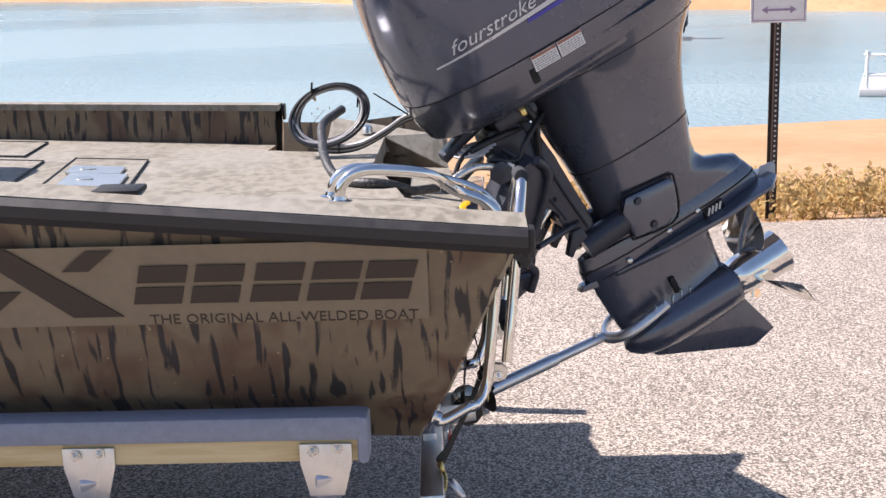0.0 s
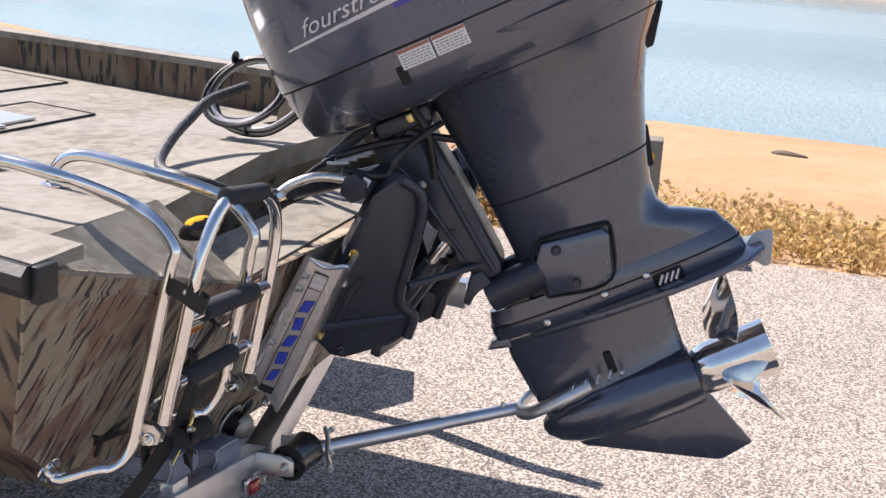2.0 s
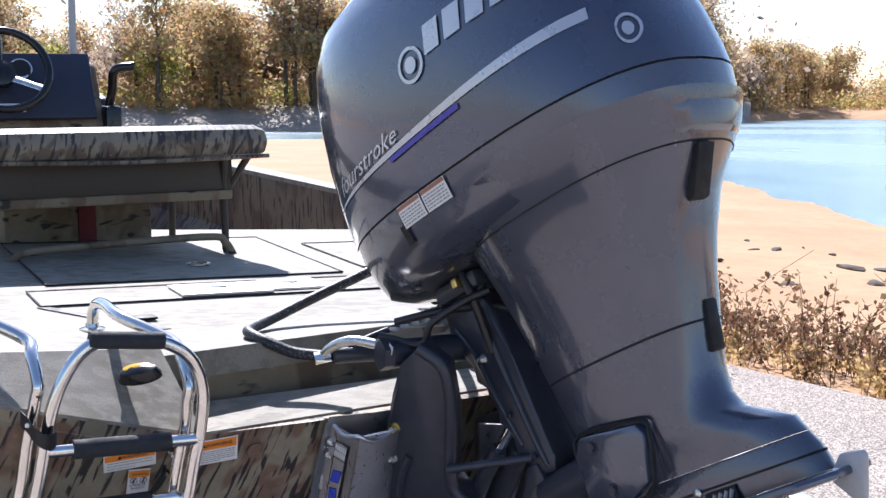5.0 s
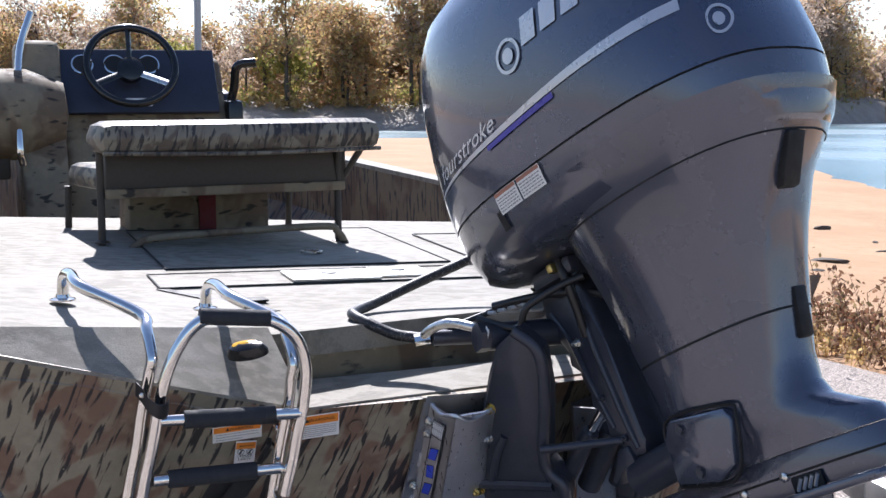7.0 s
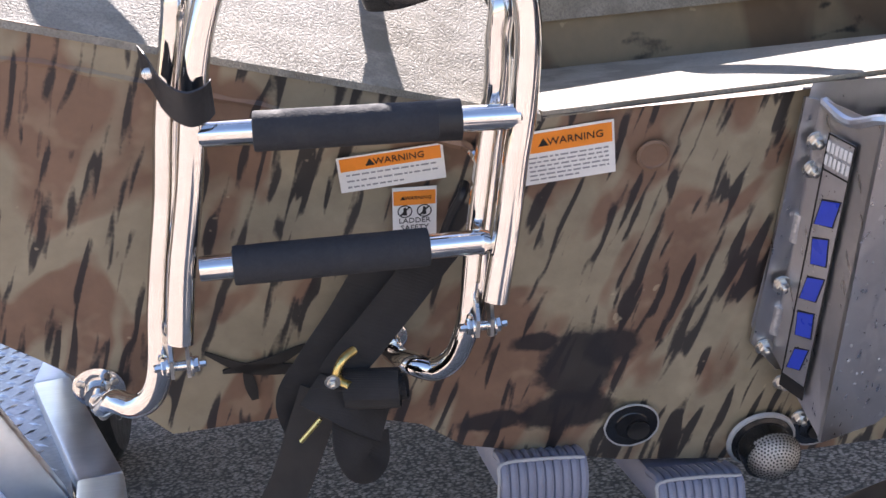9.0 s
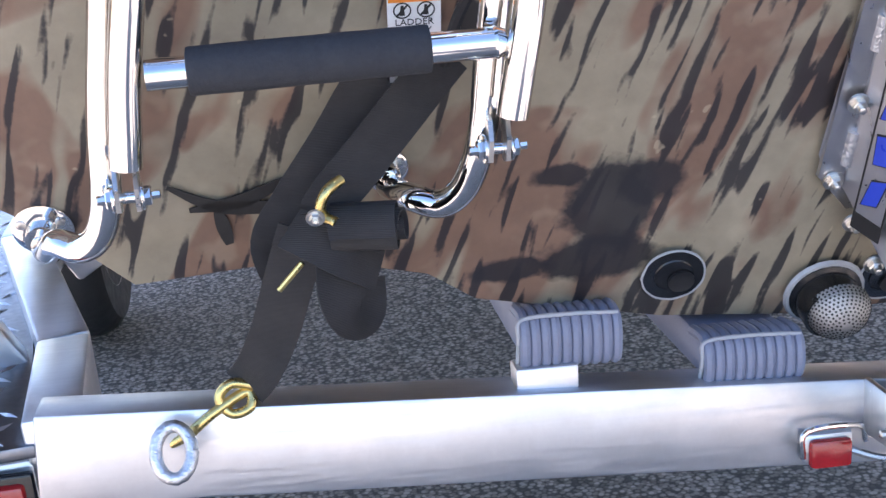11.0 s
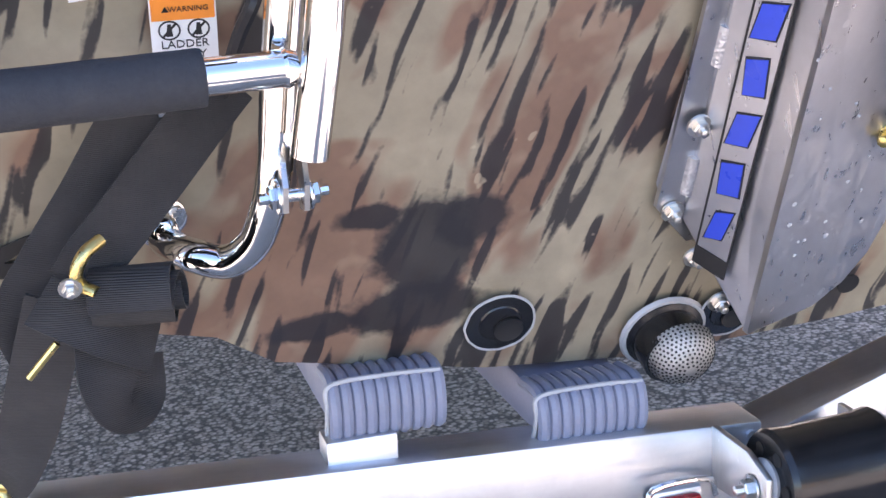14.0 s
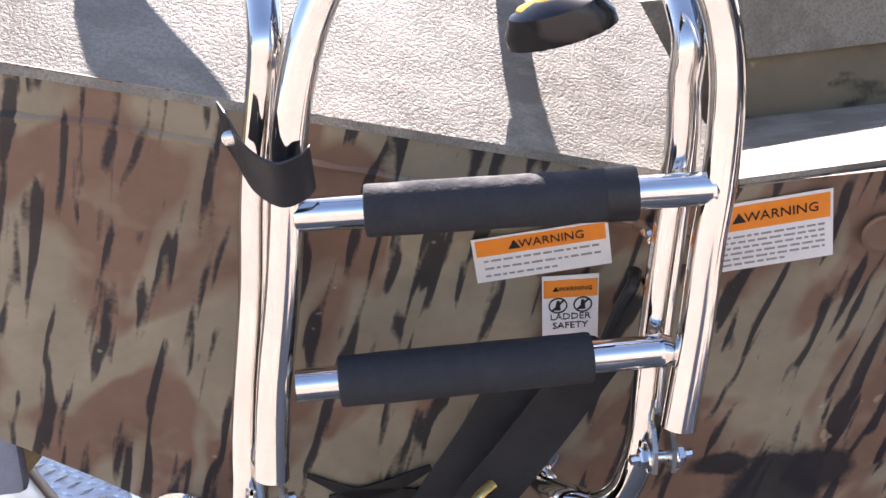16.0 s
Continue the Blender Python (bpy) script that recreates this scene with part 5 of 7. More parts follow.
# ---- jack plate ----
jack = thing("jack_plate", "spotted aluminium jack plate bolted to the transom", "bracket")
for s in (-1, 1):
    def plate(corners, name, thick, mat=M_ALU3, label=""):
        """corners: x, z, off; extruded outwards."""
        bm = bmesh.new()
        a = [bm.verts.new(J(s * x, z, o)) for x, z, o in corners]
        b = [bm.verts.new(J(s * x, z, o + thick)) for x, z, o in corners]
        skin(bm, [a, b])
        return part(name, bm, mat, jack, label, smooth=False)

    flange = plate([(-0.366, 0.672, 0.001), (-0.335, 0.640, 0.001), (-0.318, 0.64, 0.001), (-0.298, 0.912, 0.001), (-0.328, 0.918, 0.001)], "mounting_flange", 0.005)
    side_pl = plate([(-0.343, 0.662, 0.0065), (-0.318, 0.604, 0.076), (-0.310, 0.606, 0.076), (-0.280, 0.912, 0.076), (-0.312, 0.918, 0.0065)], "angle_web", 0.004)
    face = plate([(-0.319, 0.602, 0.077), (-0.245, 0.600, 0.060), (-0.214, 0.612, 0.056), (-0.192, 0.632, 0.055), (-0.176, 0.66, 0.055), (-0.15, 0.92, 0.055), (-0.281, 0.918, 0.077)], "face_plate", 0.007, M_ALU3, "bright spotted aluminium plate")
    for x, z, o in ((-0.352, 0.668, 0.007), (-0.336, 0.636, 0.022), (-0.341, 0.735, 0.012), (-0.318, 0.850, 0.012), (-0.316, 0.878, 0.012), (-0.326, 0.612, 0.05)):
        part("bolt", bolt(J(s * x, z, o), OUT, 0.0062, 0.006), M_STEEL, jack)
    for x, z in ((-0.340, 0.695), (-0.326, 0.79)):
        part("adjusting_slot", tube(bmesh.new(), [J(s * x, z - 0.014, 0.006), J(s * (x + 0.004), z + 0.014, 0.006)], 0.0062, 10), M_WELD, jack)
    # welded foot that carries the plate back to the transom
    bm = bmesh.new()
    skin(bm, [[bm.verts.new(J(s * x, z, 0.001)) for x, z in ((-0.36, 0.675), (-0.325, 0.645), (-0.20, 0.66), (-0.17, 0.90), (-0.322, 0.908))], [bm.verts.new(on_transom(s * x, z, 0.001)) for x, z in ((-0.36, 0.675), (-0.325, 0.645), (-0.20, 0.66), (-0.17, 0.90), (-0.322, 0.908))]])
    part("spacer_block", bm, M_ALU2, jack, smooth=False)
    # name strip on the web: black ground, blue bars
    a0, a1 = (-0.3305, 0.640, 0.040), (-0.299, 0.895, 0.042)
    ax = (J(s * a1[0], a1[1], a1[2]) - J(s * a0[0], a0[1], a0[2]))
    wid = (J(s * -0.318, 0.604, 0.076) - J(s * -0.343, 0.662, 0.0065)).normalized()
    wid = (wid - ax.normalized() * wid.dot(ax.normalized())).normalized()
    nrm = ax.normalized().cross(wid) * (1 if s < 0 else -1)
    if nrm.dot(OUT) < 0:
        nrm = -nrm
    p0 = J(s * -0.3305, 0.636, 0.0415) + nrm * 0.0048
    fr = Matrix((( *(-wid * (1 if s < 0 else -1)).to_tuple(), 0), (*ax.normalized().to_tuple(), 0), (*nrm.to_tuple(), 0), (0, 0, 0, 1))).transposed()
    fr.translation = p0
    L = ax.length
    strip = part("name_strip", prism([(-0.0135, 0), (0.0135, 0), (0.0135, L), (-0.0135, L)], 0, 0.0006), M_ALU3, jack, "bare name strip with blue marks in a thin black frame", at=fr, smooth=False)
    for x0, x1, y0, y1 in ((-0.0145, -0.0130, 0, L), (0.0130, 0.0145, 0, L), (-0.0130, 0.0130, 0, 0.016), (-0.0130, 0.0130, L - 0.0015, L), (-0.0130, 0.0130, L - 0.036, L - 0.0345)):
        part("frame_line", prism([(x0, y0), (x1, y0), (x1, y1), (x0, y1)], 0.0006, 0.001), M_INK, strip, smooth=False)
    for k, (a, b) in enumerate(((0.9, 0.5), (0.7, 1.0), (1.0, 0.7), (0.6, 1.0), (1.0, 0.8))):
        y = 0.026 + k * 0.041
        part("mark_edge", prism([(-0.0118 * a, y - 0.001), (0.0105 * b, y + 0.005), (0.0118 * a, y + 0.034), (-0.0105 * b, y + 0.027)], 0.0006, 0.0011), M_INK, strip, smooth=False)
        part("blue_mark", prism([(-0.0105 * a, y), (0.0092 * b, y + 0.006), (0.0105 * a, y + 0.0325), (-0.0092 * b, y + 0.0255)], 0.0011, 0.0016), M_BLUE, strip, smooth=False)
    for k in range(6):
        for y in (L - 0.03, L - 0.017):
            part("small_mark", boxed((-0.013 + 0.0045 * k, y, 0.001), (-0.010 + 0.0045 * k, y + 0.010, 0.0016)), M_WHITE, strip, smooth=False)
bm = bmesh.new()
rs = random.Random(4)
for k in range(34):
    u = rs.random()
    p = J(-0.30 + 0.105 * u, rs.uniform(0.64, 0.9), 0.0845 - 0.0225 * u)
    lathe([(rs.uniform(0.001, 0.0024), 0), (0.0008, 0.0006)], between(p, p + OUT), 7, bm)
tagged(part("weld_spatter", bm, M_GREYPL, jack), kind="stuff")
bm = bmesh.new()
tube(bm, smooth_path([J(-0.31, 0.915, 0.01), J(-0.298, 0.905, 0.045), J(-0.281, 0.918, 0.08), J(-0.24, 0.905, 0.078), J(-0.17, 0.922, 0.062)], 6), 0.0045, 8)
part("top_edge_bead", bm, M_ALU, jack)

# ---- outboard motor ----
TH, TILT = radians(16.5), radians(27)
MO = Matrix(((math.sin(TH), math.cos(TH), 0, 0.217), (-math.cos(TH), math.sin(TH), 0, -0.755), (0, 0, 1, 0), (0, 0, 0, 1)))
MO = Matrix.Translation((0, -0.4, 0.78)) @ Matrix.Scale(0.97, 4) @ Matrix.Translation((0, 0.4, -0.78)) @ MO
MOTOR = MO @ Matrix.Translation((-0.29, 0, 0.753)) @ Matrix.Rotation(-TILT, 4, "Y")
motor = thing("outboard_motor", "dark grey metallic four-stroke outboard motor tilted up on its bracket", "outboard motor", MOTOR)

# clamp bracket on the jack plate, in world axes
inv = MOTOR.inverted()
INWARD = Vector((0.82, 0.573, 0.277))
for s in (-1, 1):
    rim = [(-0.19, -0.045, 0.985), (-0.172, -0.092, 1.025), (-0.138, -0.122, 0.99), (-0.119, -0.112, 0.912), (-0.10, -0.072, 0.768), (-0.070, -0.092, 0.725), (-0.064, -0.08, 0.675), (-0.078, -0.05, 0.652), (-0.124, 0.032, 0.622), (-0.142, 0.054, 0.630), (-0.188, 0.093, 0.695), (-0.192, 0.055, 0.77), (-0.192, 0.02, 0.845), (-0.194, -0.02, 0.93)]
    flip = Vector((-s, 1, 1))
    shift = Vector((-0.012, 0, 0))
    bm = bmesh.new()
    rings = []
    for d, grow in ((-0.004, 0.90), (0.004, 1.0), (0.034, 1.0), (0.040, 0.96)):
        mid = sum((Vector(p) for p in rim), Vector()) / len(rim)
        rings.append([bm.verts.new(inv @ ((mid + (Vector(p) - mid) * grow + INWARD * d + shift) * flip)) for p in rim])
    skin(bm, rings)
    br = part("clamp_bracket", bm, M_MOTORBLK, motor, "charcoal cast clamp bracket")
    edge = [Vector(p) + shift - INWARD * 0.004 for p in rim]
    part("bracket_rib", tube(bmesh.new(), smooth_path([inv @ (p * flip) for p in edge[1:7]], 5), 0.012, 10), M_MOTORBLK, br)
    part("bracket_rib", tube(bmesh.new(), smooth_path([inv @ ((p + Vector((-0.004, 0.01, 0))) * flip) for p in (edge[12].lerp(edge[4], 0.45), edge[11].lerp(edge[4], 0.4), edge[10].lerp(edge[6], 0.3))], 5), 0.009, 8), M_MOTORBLK, br)
    part("bracket_step", tube(bmesh.new(), [inv @ (p * flip) for p in (edge[10].lerp(edge[5], 0.12), edge[5].lerp(edge[10], 0.1))], 0.011, 8), M_MOTORBLK, br)
    aim_at = inv.to_3x3() @ (-INWARD * flip)
    for y, p in ((0, (-0.181, -0.003, 0.862)), (1, (-0.176, 0.066, 0.686))):
        part("mounting_bolt", bolt(inv @ ((Vector(p) + shift) * flip), aim_at, 0.0085, 0.014), M_BRASS, br, "yellow zinc mounting bolt")
    part("pivot_bolt", bolt(inv @ ((Vector((-0.138, 0.035, 0.648)) + shift) * flip), aim_at, 0.011, 0.008), M_MOTORBLK, br)
    part("grey_bolt", bolt(inv @ ((Vector((-0.176, 0.018, 0.80)) + shift) * flip), aim_at, 0.0065, 0.010), M_STEEL, br)
part("tilt_tube", rod(inv @ Vector((-0.205, -0.01, 1.0)), inv @ Vector((0.205, -0.01, 1.0)), 0.027, 20), M_MOTORBLK, motor)
part("tube_nut", lathe([(0.03, 0), (0.03, 0.02), (0.02, 0.022)], between(inv @ Vector((-0.205, -0.01, 1.0)), inv @ Vector((-0.4, -0.01, 1.0))), 6), M_MOTORBLK, motor)
part("bracket_label", boxed((-0.012, -0.008, 0), (0.012, 0.008, 0.001), 0, inv @ Matrix.Translation((-0.212, -0.03, 1.010)) @ Euler((0, radians(-90), 0)).to_matrix().to_4x4() @ Matrix.Rotation(radians(-25), 4, "Z")), M_WHITE, motor)
# power tilt rams between the brackets
for x, c in ((-0.06, 0), (0.06, 0), (0.0, 1)):
    a, b = Vector((x, -0.03, 0.70)), Vector((x * 0.6 + 0.02, -0.17, 0.93))
    ram = part("tilt_ram", rod(inv @ a, inv @ a.lerp(b, 0.55), 0.024 if c else 0.017, 16), M_MOTORBLK, motor, "black tilt ram")
    part("ram_rod", rod(inv @ a.lerp(b, 0.5), inv @ b, 0.009, 12), M_CHROME, ram)
part("trim_motor", lathe([(0.03, 0), (0.033, 0.01), (0.033, 0.14), (0.02, 0.155)], inv @ Matrix.Translation((0.1, -0.06, 0.70)) @ Matrix.Rotation(radians(25), 4, "X"), 18), M_MOTORBLK, motor)
part("tilt_lock", rod(inv @ Vector((-0.135, -0.10, 0.80)), inv @ Vector((-0.02, -0.20, 0.83)), 0.008, 10), M_MOTORBLK, motor)
part("anode", boxed((-0.1, -0.01, 0), (0.1, 0.012, 0.035), 0.004, inv @ Matrix.Translation((0, -0.02, 0.625)) @ Matrix.Rotation(radians(12), 4, "X")), M_MOTORBLK, motor, "charcoal lower tie bar")

# swivel bracket: long dark arm from the tilt tube to the lower mount (x aft, z up in the motor's own axes)
arm = [(-0.345, 0.545), (-0.24, 0.560), (-0.221, 0.50), (-0.210, 0.40), (-0.192, 0.20), (-0.202, 0.172), (-0.250, 0.176), (-0.268, 0.205), (-0.262, 0.228), (-0.286, 0.262), (-0.280, 0.30), (-0.300, 0.318), (-0.308, 0.36), (-0.300, 0.385), (-0.322, 0.41), (-0.352, 0.47)]
UP = Matrix(((1, 0, 0, 0), (0, 0, -1, 0), (0, 1, 0, 0), (0, 0, 0, 1)))
swivel = part("swivel_bracket", prism(arm, -0.068, 0.068, UP, 0.014), M_MOTORBLK, motor, "charcoal cast swivel bracket")
for s in (-1, 1):
    part("swivel_rib", tube(bmesh.new(), smooth_path([(-0.246, s * 0.066, 0.535), (-0.240, s * 0.069, 0.42), (-0.224, s * 0.069, 0.26), (-0.215, s * 0.066, 0.19)], 5), 0.007, 8), M_MOTORBLK, swivel)
    part("swivel_rib", tube(bmesh.new(), smooth_path([(-0.325, s * 0.066, 0.49), (-0.300, s * 0.069, 0.44), (-0.282, s * 0.069, 0.35), (-0.258, s * 0.066, 0.24)], 5), 0.006, 8), M_MOTORBLK, swivel)
    for z, x in ((0.30, -0.262), (0.415, -0.282), (0.215, -0.236)):
        part("grease_fitting", bolt((x, s * 0.067, z), (0, s, 0), 0.007, 0.008), M_STEEL if z > 0.4 else M_MOTORBLK, swivel)
part("steering_arm", prism([(-0.46, 0.52), (-0.30, 0.565), (-0.22, 0.575), (-0.22, 0.595), (-0.31, 0.59), (-0.46, 0.545)], -0.03, 0.03, UP, 0.006), M_MOTORBLK, swivel)
part("trim_stop", prism([(-0.235, 0.20), (-0.262, 0.20), (-0.302, 0.150), (-0.292, 0.138), (-0.262, 0.165), (-0.228, 0.165)], -0.075, -0.045, UP, 0.004), M_MOTORBLK, swivel)
part("trim_stop", prism([(-0.235, 0.20), (-0.262, 0.20), (-0.302, 0.150), (-0.292, 0.138), (-0.262, 0.165), (-0.228, 0.165)], 0.045, 0.075, UP, 0.004), M_MOTORBLK, swivel)
part("hose_guide", prism([(-0.30, 0.465), (-0.275, 0.455), (-0.235, 0.505), (-0.238, 0.535), (-0.262, 0.535)], -0.0655, -0.0615, UP, 0.003), M_GREYPL, swivel, "pale grey tag plate")

# lower mount housing with its cover
mount = part("lower_mount", rod((-0.245, -0.052, 0.138), (-0.115, -0.062, 0.150), 0.036, 20), M_MOTORBLK, motor, "charcoal lower mount housing")
part("lower_mount", rod((-0.245, 0.052, 0.138), (-0.115, 0.062, 0.150), 0.036, 20), M_MOTORBLK, motor)
cover = prism([(-0.125, 0.100), (-0.030, 0.082), (0.015, 0.10), (0.040, 0.178), (0.030, 0.197), (-0.10, 0.212), (-0.125, 0.18)], 0.045, 0.096, UP, 0.008)
cover = part("mount_cover", cover, M_LEG, motor, "grey mount cover with two bolts")
bm = bmesh.new()
loop = [(-0.128, 0.097), (-0.030, 0.078), (0.018, 0.096), (0.044, 0.178), (0.032, 0.201), (-0.10, 0.216), (-0.128, 0.18), (-0.128, 0.097)]
tube(bm, smooth_path([(x, -0.0835, z) for x, z in loop], 3), 0.0035, 6)
part("cover_seam", bm, M_SEAM, cover)
for x, z in ((-0.075, 0.188), (-0.062, 0.108)):
    part("cover_bolt", lathe([(0.012, 0), (0.012, 0.003), (0.008, 0.002), (0.007, 0.006)], between((x, -0.094, z), (x, -0.2, z)), 12), M_MOTORBLK, cover)

# cowling: lower pan, top cover, seams
pan = loft([(0.572, -0.36, 0.20, 0.12), (0.580, -0.43, 0.30, 0.170), (0.594, -0.458, 0.328, 0.198), (0.625, -0.468, 0.342, 0.216), (0.665, -0.475, 0.350, 0.226), (0.697, -0.481, 0.354, 0.231)], 40, 2.7)
pan = part("lower_cowling", pan, M_LEG, motor, "dark grey metallic lower cowling")
part("cowl_seam", loft([(0.694, -0.478, 0.351, 0.2285), (0.704, -0.478, 0.351, 0.2285)], 40, 2.7), M_SEAM, motor)
top = loft([(0.701, -0.482, 0.355, 0.232), (0.74, -0.483, 0.354, 0.236), (0.80, -0.482, 0.348, 0.238), (0.87, -0.479, 0.335, 0.236), (0.94, -0.472, 0.316, 0.231), (1.0, -0.462, 0.290, 0.223), (1.06, -0.445, 0.252, 0.208), (1.11, -0.415, 0.200, 0.184), (1.145, -0.365, 0.130, 0.145), (1.165, -0.29, 0.05, 0.09), (1.17, -0.22, -0.04, 0.04)], 40, 2.7)
top = part("top_cowling", top, M_COWL, motor, "glossy blue-grey metallic top cowling")


def cowl_skin(a, u, grow=0.0):
    """Port skin of the cowling at a (aft), u (up), for things stuck on it."""
    rows = [(0.594, -0.458, 0.328, 0.198), (0.625, -0.468, 0.342, 0.216), (0.665, -0.475, 0.350, 0.226), (0.697, -0.481, 0.354, 0.231), (0.74, -0.483, 0.354, 0.236), (0.80, -0.482, 0.348, 0.238), (0.87, -0.479, 0.335, 0.236), (0.94, -0.472, 0.316, 0.231), (1.0, -0.462, 0.290, 0.223), (1.06, -0.445, 0.252, 0.208), (1.11, -0.415, 0.200, 0.184)]
    us = [r[0] for r in rows]
    a0, a1, hw = (float(np.interp(u, us, [r[k] for r in rows])) for k in (1, 2, 3))
    c, h = (a0 + a1) / 2, (a1 - a0) / 2
    f = min(0.995, abs((a - c) / h))
    return Vector((a, -hw * (1 - f ** 2.7) ** (1 / 2.7) - grow, u))


def cowl_patch(poly_list, name, mat, parent, grow=0.0012, cut=6, label=""):
    """Thin decals that follow the cowling: quads of (a, u), subdivided."""
    bm = bmesh.new()
    for q in poly_list:
        n = len(q)
        if n == 4:
            grid = [[None] * (cut + 1) for _ in range(cut + 1)]
            for i in range(cut + 1):
                for j in range(cut + 1):
                    f, g = i / cut, j / cut
                    a = (q[0][0] * (1 - f) + q[1][0] * f) * (1 - g) + (q[3][0] * (1 - f) + q[2][0] * f) * g
                    u = (q[0][1] * (1 - f) + q[1][1] * f) * (1 - g) + (q[3][1] * (1 - f) + q[2][1] * f) * g
                    grid[i][j] = bm.verts.new(cowl_skin(a, u, grow))
            for i in range(cut):
                for j in range(cut):
                    bm.faces.new((grid[i][j], grid[i + 1][j], grid[i + 1][j + 1], grid[i][j + 1]))
    return part(name, bm, mat, parent, label)


def cowl_words(text, size, a, u, slope, mat, parent, name, slant=0.0, wide=1.0):
    ob = words(text, size, Matrix.Identity(4), mat, parent, name, 0.0, slant, wide)
    c, s_ = math.cos(slope), math.sin(slope)
    for v in ob.data.vertices:
        x, y = v.co.x, v.co.y
        v.co = cowl_skin(a + x * c - y * s_, u + x * s_ + y * c, 0.003)
    return ob


# script word, stripe, slanted bars of the maker's mark and its round badges
cowl_words("fourstroke", 0.046, -0.245, 0.806, radians(2.5), M_SILVER, top, "script", 0.45, 1.15)
cowl_patch([[(-0.40, 0.772), (0.29, 0.800), (0.29, 0.821), (-0.40, 0.776)]], "silver_stripe", M_SILVER, top, 0.0022, cut=20)
cowl_patch([[(-0.165, 0.770), (0.035, 0.776), (0.035, 0.787), (-0.165, 0.779)]], "blue_stripe", M_BLUE2, top, 0.003, 8)
for k in range(6):
    a = 0.0 + 0.052 * k
    u = 0.895 + 0.001 * k
    cowl_patch([[(a, u), (a + 0.038, u), (a + 0.050, u + 0.05), (a + 0.012, u + 0.05)]], "maker_mark", M_SILVER, top, 0.0026, 5, "silver slanted block")


def cowl_badge(a, u, r, parent, squeeze=1.0):
    """A ring round a plain disc; squeeze keeps it round where the skin curves away."""
    q = []
    for k in range(24):
        t0, t1 = 2 * math.pi * k / 24, 2 * math.pi * (k + 1) / 24
        q.append([(a + r * math.cos(t0), u + r * math.sin(t0)), (a + r * math.cos(t1), u + r * math.sin(t1)), (a + r * 0.8 * math.cos(t1), u + r * 0.8 * math.sin(t1)), (a + r * 0.8 * math.cos(t0), u + r * 0.8 * math.sin(t0))])
    for k in range(12):
        t0, t1 = 2 * math.pi * k / 12, 2 * math.pi * (k + 1) / 12
        q.append([(a, u), (a + r * 0.45 * math.cos(t0), u + r * 0.45 * math.sin(t0)), (a + r * 0.45 * math.cos(t0 / 2 + t1 / 2), u + r * 0.45 * math.sin(t0 / 2 + t1 / 2)), (a + r * 0.45 * math.cos(t1), u + r * 0.45 * math.sin(t1))])
    q = [[(a + (x - a) * squeeze, y) for x, y in quad] for quad in q]
    cowl_patch(q, "round_badge", M_SILVER, parent, 0.0028, 1, "round silver badge")


cowl_badge(-0.040, 0.898, 0.033, top)
cowl_badge(0.326, 0.765, 0.027, top, 0.45)
# safety labels and plug on the lower pan
for a in (-0.163, -0.091):
    lab = cowl_patch([[(a - 0.034, 0.655), (a + 0.034, 0.655), (a + 0.034, 0.695), (a - 0.034, 0.695)]], "safety_label", M_WHITE, pan, 0.0042, 8, "white and red safety label")
    cowl_patch([[(a - 0.033, 0.687), (a + 0.033, 0.687), (a + 0.033, 0.694), (a - 0.033, 0.694)]], "orange_band", M_RUST, lab, 0.0052, 8)
    rr = random.Random(int(a * -1000))
    q = []
    for k in range(5):
        x = a - 0.03
        while x < a + 0.028:
            l = rr.uniform(0.004, 0.01)
            q.append([(x, 0.6585 + 0.0055 * k), (min(a + 0.03, x + l), 0.6585 + 0.0055 * k), (min(a + 0.03, x + l), 0.661 + 0.0055 * k), (x, 0.661 + 0.0055 * k)])
            x += l + 0.002
    cowl_patch(q, "small_print", M_GREYINK, lab, 0.0052, 1)
cowl_patch([[(-0.212, 0.628), (-0.194, 0.628), (-0.194, 0.664), (-0.212, 0.664)]], "port_plug", M_SEAM, pan, 0.004, 4)

# leg: apron, exhaust housing, gearcase
LEG = [(0.655, -0.22, 0.352, 0.226), (0.61, -0.215, 0.335, 0.205), (0.575, -0.205, 0.305, 0.182), (0.52, -0.198, 0.262, 0.155), (0.45, -0.190, 0.228, 0.130), (0.39, -0.184, 0.204, 0.114), (0.31, -0.175, 0.178, 0.099), (0.24, -0.170, 0.158, 0.086), (0.195, -0.168, 0.155, 0.077), (0.165, -0.168, 0.172, 0.070), (0.14, -0.168, 0.225, 0.063), (0.122, -0.170, 0.258, 0.058), (0.095, -0.180, 0.270, 0.056)]
leg = part("exhaust_housing", loft(LEG, 36, 2.5), M_LEG, motor, "dark grey metallic leg")


def leg_seam(u, grow, name):
    us = [r[0] for r in LEG][::-1]
    a0, a1, hw = (float(np.interp(u, us, [r[k] for r in LEG][::-1])) for k in (1, 2, 3))
    part(name, loft([(u - 0.0022, a0 - grow, a1 + grow, hw + grow), (u + 0.0022, a0 - grow, a1 + grow, hw + grow)], 36, 2.5), M_SEAM, leg)


